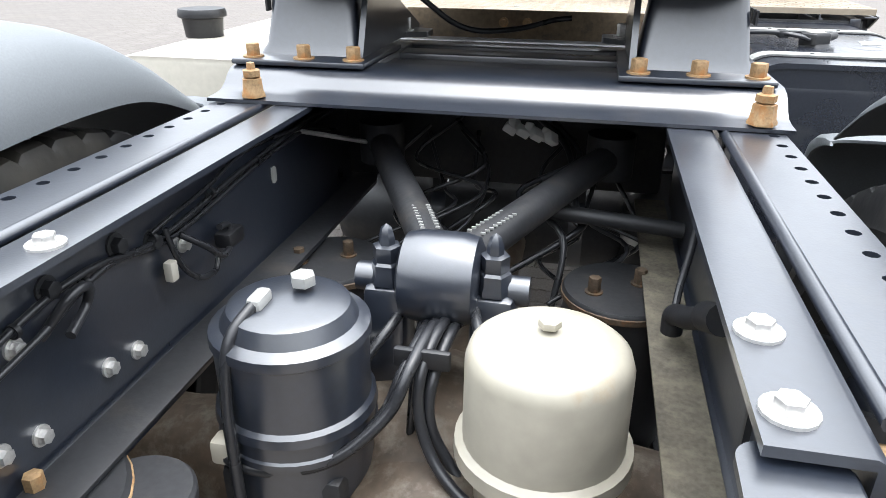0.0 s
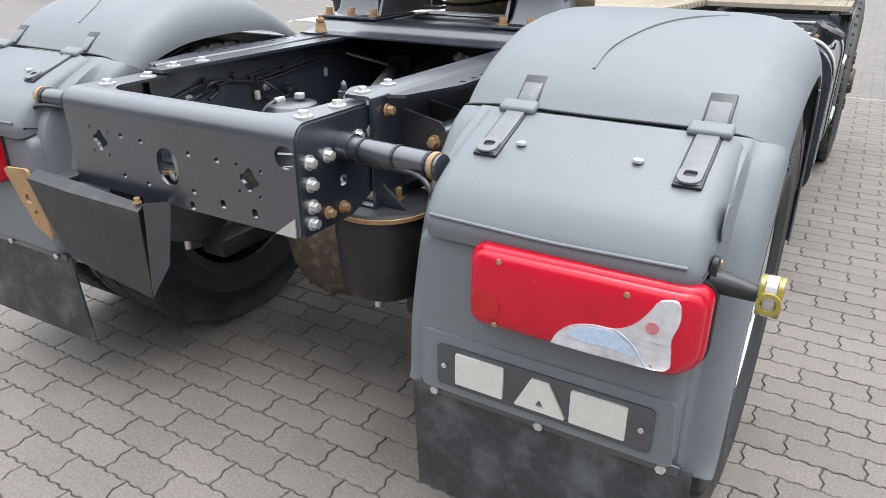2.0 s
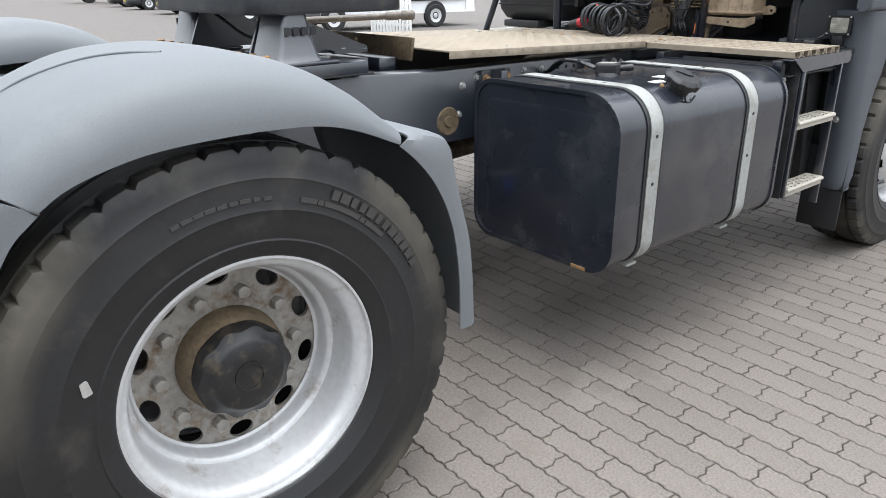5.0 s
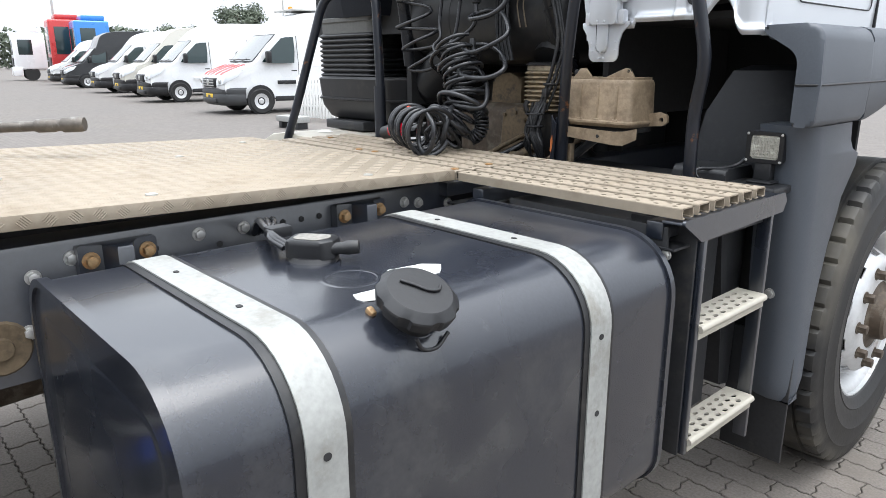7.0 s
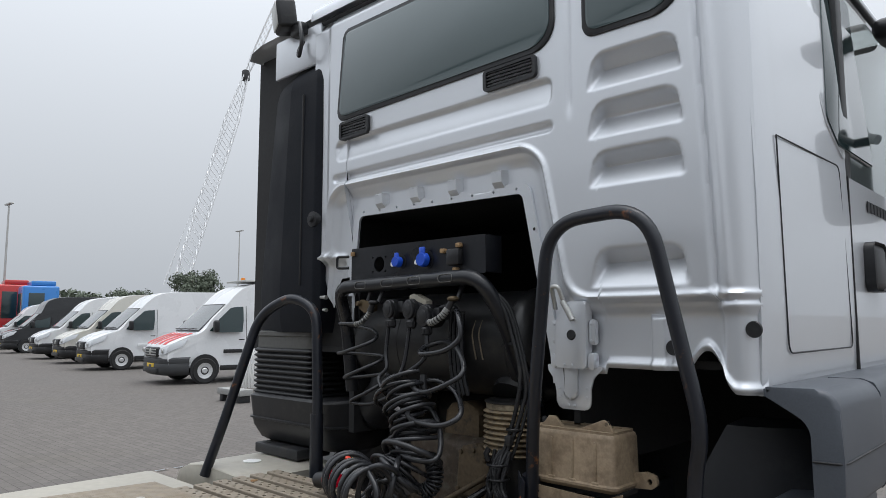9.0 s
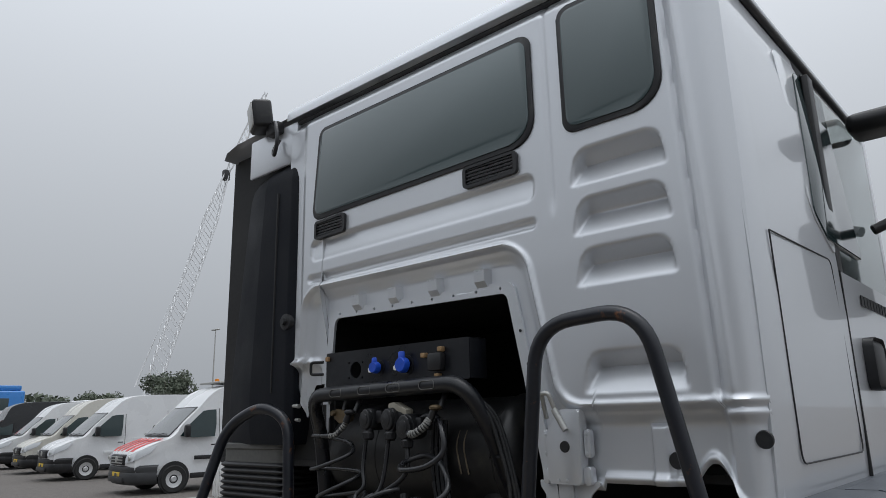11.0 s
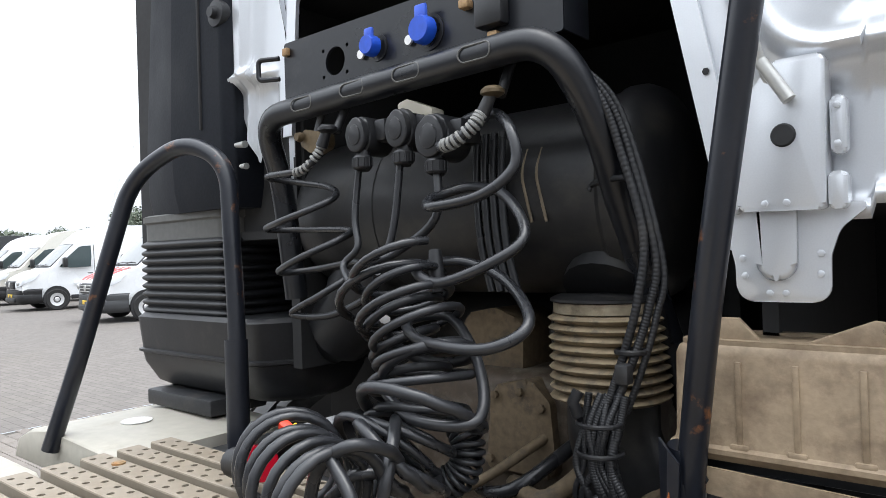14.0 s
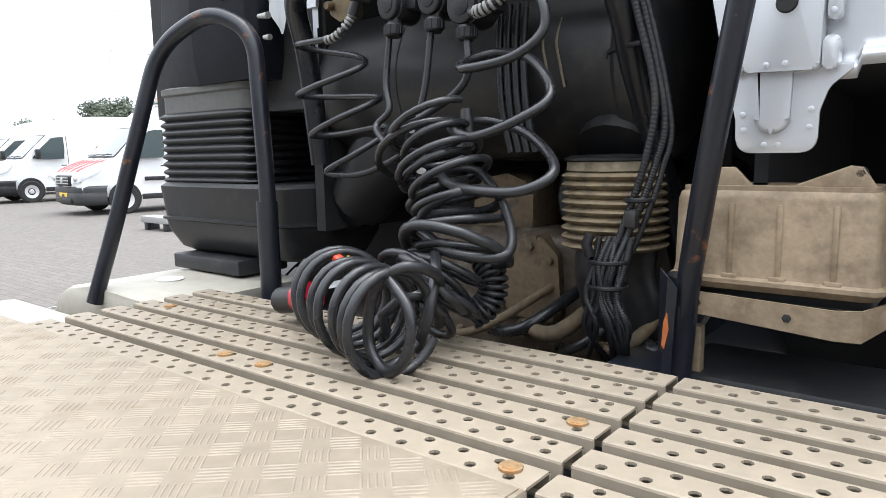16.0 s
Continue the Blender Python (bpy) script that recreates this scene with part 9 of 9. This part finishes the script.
# lamp posts
for x, y, h in ((-56.0, 17.2, 10.2), (-70.0, 44.0, 12.0)):
    lp = thing("street_lamp", "thin grey lamp post with a flat head", "street lamp", "yard lamp posts", at=(x, y, 0))
    part("pole", tube([(0, 0, 0), (0, 0, h)], [0.10, 0.06], 8), ALU, lp)
    part("head", bx(-0.7, 0.7, -0.15, 0.15, h, h + 0.12, 0.04), ALU, lp)

# trees
LEAF = material("dull_green_leaves", (0.095, 0.115, 0.08), 0.7, 0, 0.3, 4, 0.6)
BARK = material("brown_bark", (0.08, 0.065, 0.05), 0.9, 0, 0.3, 20, 3)
def tree(x, y, h, r, seed):
    rnd = random.Random(seed)
    t = thing("tree", "round-crowned green broadleaf tree in the distance", "tree", "trees beyond the yard", at=(x, y, 0))
    bm = tube([(0, 0, 0), (0.1, 0, h * 0.35), (0, 0.1, h * 0.6)], [0.25, 0.18, 0.1], 8)
    for k in range(6):
        an = k * 1.05
        tube([(0, 0, h * 0.3 + 0.1 * k), (0.5 * r * math.cos(an), 0.5 * r * math.sin(an), h * (0.55 + 0.05 * k))], [0.1, 0.03], 5, bm)
    part("trunk", bm, BARK, t)
    verts, faces = [], []
    lumps = [(Vector((rnd.uniform(-1, 1) * r * 0.62, rnd.uniform(-1, 1) * r * 0.62, h * rnd.uniform(0.45, 0.85))), r * rnd.uniform(0.28, 0.5)) for _ in range(16)]
    for c, q in lumps:
        for _ in range(400):
            dv = Vector((rnd.gauss(0, 1), rnd.gauss(0, 1), rnd.gauss(0, 1))).normalized()
            p = c + dv * q * rnd.uniform(0.6, 1.05)
            e1 = Vector((rnd.gauss(0, 1), rnd.gauss(0, 1), rnd.gauss(0, 1))).normalized() * rnd.uniform(0.07, 0.15)
            e2 = e1.cross(dv).normalized() * e1.length * 0.7
            k = len(verts)
            verts += [p - e1, p + e2, p + e1, p - e2]
            faces.append((k, k + 1, k + 2, k + 3))
    me = bpy.data.meshes.new("crown")
    me.from_pydata(verts, [], faces)
    me.materials.append(LEAF)
    o = new("crown", me)
    o.parent = t
    return t
tree(-60.5, 34.5, 6.9, 2.5, 1)
tree(-64.0, 36.5, 5.2, 2.0, 2)
tree(-95.0, 42.0, 6.2, 2.8, 3)
tree(-110.0, 42.0, 6.0, 2.6, 4)
tree(-125.0, 40.0, 6.4, 3.0, 5)
tree(-135.0, 36.0, 6.0, 3.0, 6)
rnd = random.Random(11)
verts, faces = [], []
for k in range(9000):
    t = rnd.uniform(0, 1)
    base = Vector((-170 + 60 * t, 20 + 150 * t, 0))
    p = base + Vector((rnd.uniform(-5, 5), rnd.uniform(-5, 5), rnd.uniform(0, 1) ** 0.7 * (7.2 + 1.0 * math.sin(37 * t) * math.sin(11 * t) + 0.7 * math.sin(83 * t + 1))))
    e1 = Vector((rnd.gauss(0, 1), rnd.gauss(0, 1), rnd.gauss(0, 1))).normalized() * rnd.uniform(0.4, 0.9)
    e2 = e1.cross(Vector((rnd.gauss(0, 1), rnd.gauss(0, 1), rnd.gauss(0, 1)))).normalized() * 0.5
    i = len(verts)
    verts += [p - e1, p + e2, p + e1, p - e2]
    faces.append((i, i + 1, i + 2, i + 3))
me = bpy.data.meshes.new("far_hedge")
me.from_pydata(verts, [], faces)
me.materials.append(LEAF)
tagged(new("far_hedge", me), "low dark green belt of far trees", "trees", kind="stuff")

# ---- paving blocks with toothed edges, laid in half bond ----
def paver_outline():
    """One block about its middle; long edges and short edges are toothed so that neighbours interlock."""
    L, S, g = PAVE_LONG, PAVE_STEP, 0.0023
    P, A, T = L / 4, 0.0027, 0.0068
    def steps(sign):
        """Break points of a stepped long edge from one end to the other."""
        pts = []
        for i in range(4):
            for u, h in ((0.18, 1), (0.32, -1), (0.68, -1), (0.82, 1)):
                pts.append((-L / 2 + P * (i + u), A * h))
        return pts
    ends = [(-0.5, 0.0), (-0.30, 0.25), (-0.14, 1.0), (0.14, -1.0), (0.30, -0.25), (0.5, 0.0)]
    fit_x = lambda x: x * (1 - 2 * g / L)
    out = [(-L / 2 + g, -S / 2 + g + A)] + [(fit_x(x), -S / 2 + g + h) for x, h in steps(1)] + [(L / 2 - g, -S / 2 + g + A)]
    out += [(L / 2 - g + T * h, y * (S - 2 * g)) for y, h in ends[1:-1]]
    out += [(L / 2 - g, S / 2 - g + A)] + [(fit_x(x), S / 2 - g + h) for x, h in reversed(steps(1))] + [(-L / 2 + g, S / 2 - g + A)]
    out += [(-L / 2 + g + T * h, y * (S - 2 * g)) for y, h in reversed(ends[1:-1])]
    return out


OUT = paver_outline()
def paver_rows(z):
    return [[(x, y, z - 0.012) for x, y in OUT], [(x, y, z - 0.0025) for x, y in OUT], [(x * 0.975, y * 0.95, z) for x, y in OUT]]
bm = bmesh.new()
rows = paver_rows(0.0)
vs = [[bm.verts.new(p) for p in r] for r in rows]
n = len(OUT)
for a, b in zip(vs, vs[1:]):
    for i in range(n):
        bm.faces.new((a[i], a[(i + 1) % n], b[(i + 1) % n], b[i]))
bm.faces.new(vs[-1])
one = part("paving_block", bm, PAVER, ground, angle=25)
one_mesh = one.data
spots = []
rnd = random.Random(21)
k0, k1 = round((PY0 - PAVE_ROWS) / PAVE_STEP), round((PY1 - PAVE_ROWS) / PAVE_STEP)
for k in range(k0, k1):
    y = PAVE_ROWS + PAVE_STEP * (k + 0.5)
    off = 1.687 + (PAVE_LONG / 2 if k % 2 == 0 else 0)
    j0, j1 = math.ceil((PX0 - off) / PAVE_LONG + 0.499), math.floor((PX1 - off) / PAVE_LONG - 0.499) + 1
    for j in range(j0, j1):
        spots.append((off + PAVE_LONG * j, y, rnd.uniform(-0.0012, 0.0008), rnd.uniform(-0.6, 0.6), rnd.uniform(-0.5, 0.5)))
near = [s for s in spots if 1.28 < s[0] < 2.55 and 0.25 < s[1] < 4.8][:300]
chosen = set(near)
first = True
for s in near:
    m = pose(s[0], s[1], s[2], 0, 0, s[3])
    if first:
        one.matrix_basis = m
        first = False
    else:
        again(one, m, ground)
tpl = np.array([v.co[:] for v in one_mesh.vertices])
polys = [tuple(p.vertices) for p in one_mesh.polygons]
verts, faces = [], []
for s in spots:
    if s in chosen:
        continue
    a = radians(s[3])
    R = np.array([[math.cos(a), -math.sin(a), 0], [math.sin(a), math.cos(a), 0], [0, 0, 1]])
    k = len(verts)
    verts.extend((tpl @ R.T + np.array(s[:3])).tolist())
    faces.extend([tuple(i + k for i in p) for p in polys])
me = bpy.data.meshes.new("paving_blocks")
me.from_pydata(verts, [], faces)
me.update()
JOINED = material("grey_block_paving_joined", (0.155, 0.137, 0.121), 0.86, 0, 0.42, 120, 1.1, 0.55, (0.125, 0.109, 0.092), 0.3)
nt = JOINED.node_tree
geo, rr, mu = nt.nodes.new("ShaderNodeNewGeometry"), nt.nodes.new("ShaderNodeMapRange"), nt.nodes.new("ShaderNodeVectorMath")
rr.inputs["To Min"].default_value, rr.inputs["To Max"].default_value = 0.92, 1.08
mu.operation = "SCALE"
base = nt.nodes["Principled BSDF"].inputs["Base Color"]
nt.links.new(base.links[0].from_socket, mu.inputs[0])
nt.links.new(geo.outputs["Random Per Island"], rr.inputs["Value"])
nt.links.new(rr.outputs["Result"], mu.inputs["Scale"])
nt.links.new(mu.outputs["Vector"], base)
me.materials.append(JOINED)
rest = new("paving_blocks", me)
rest.parent = ground
tagged(rest, kind="stuff")
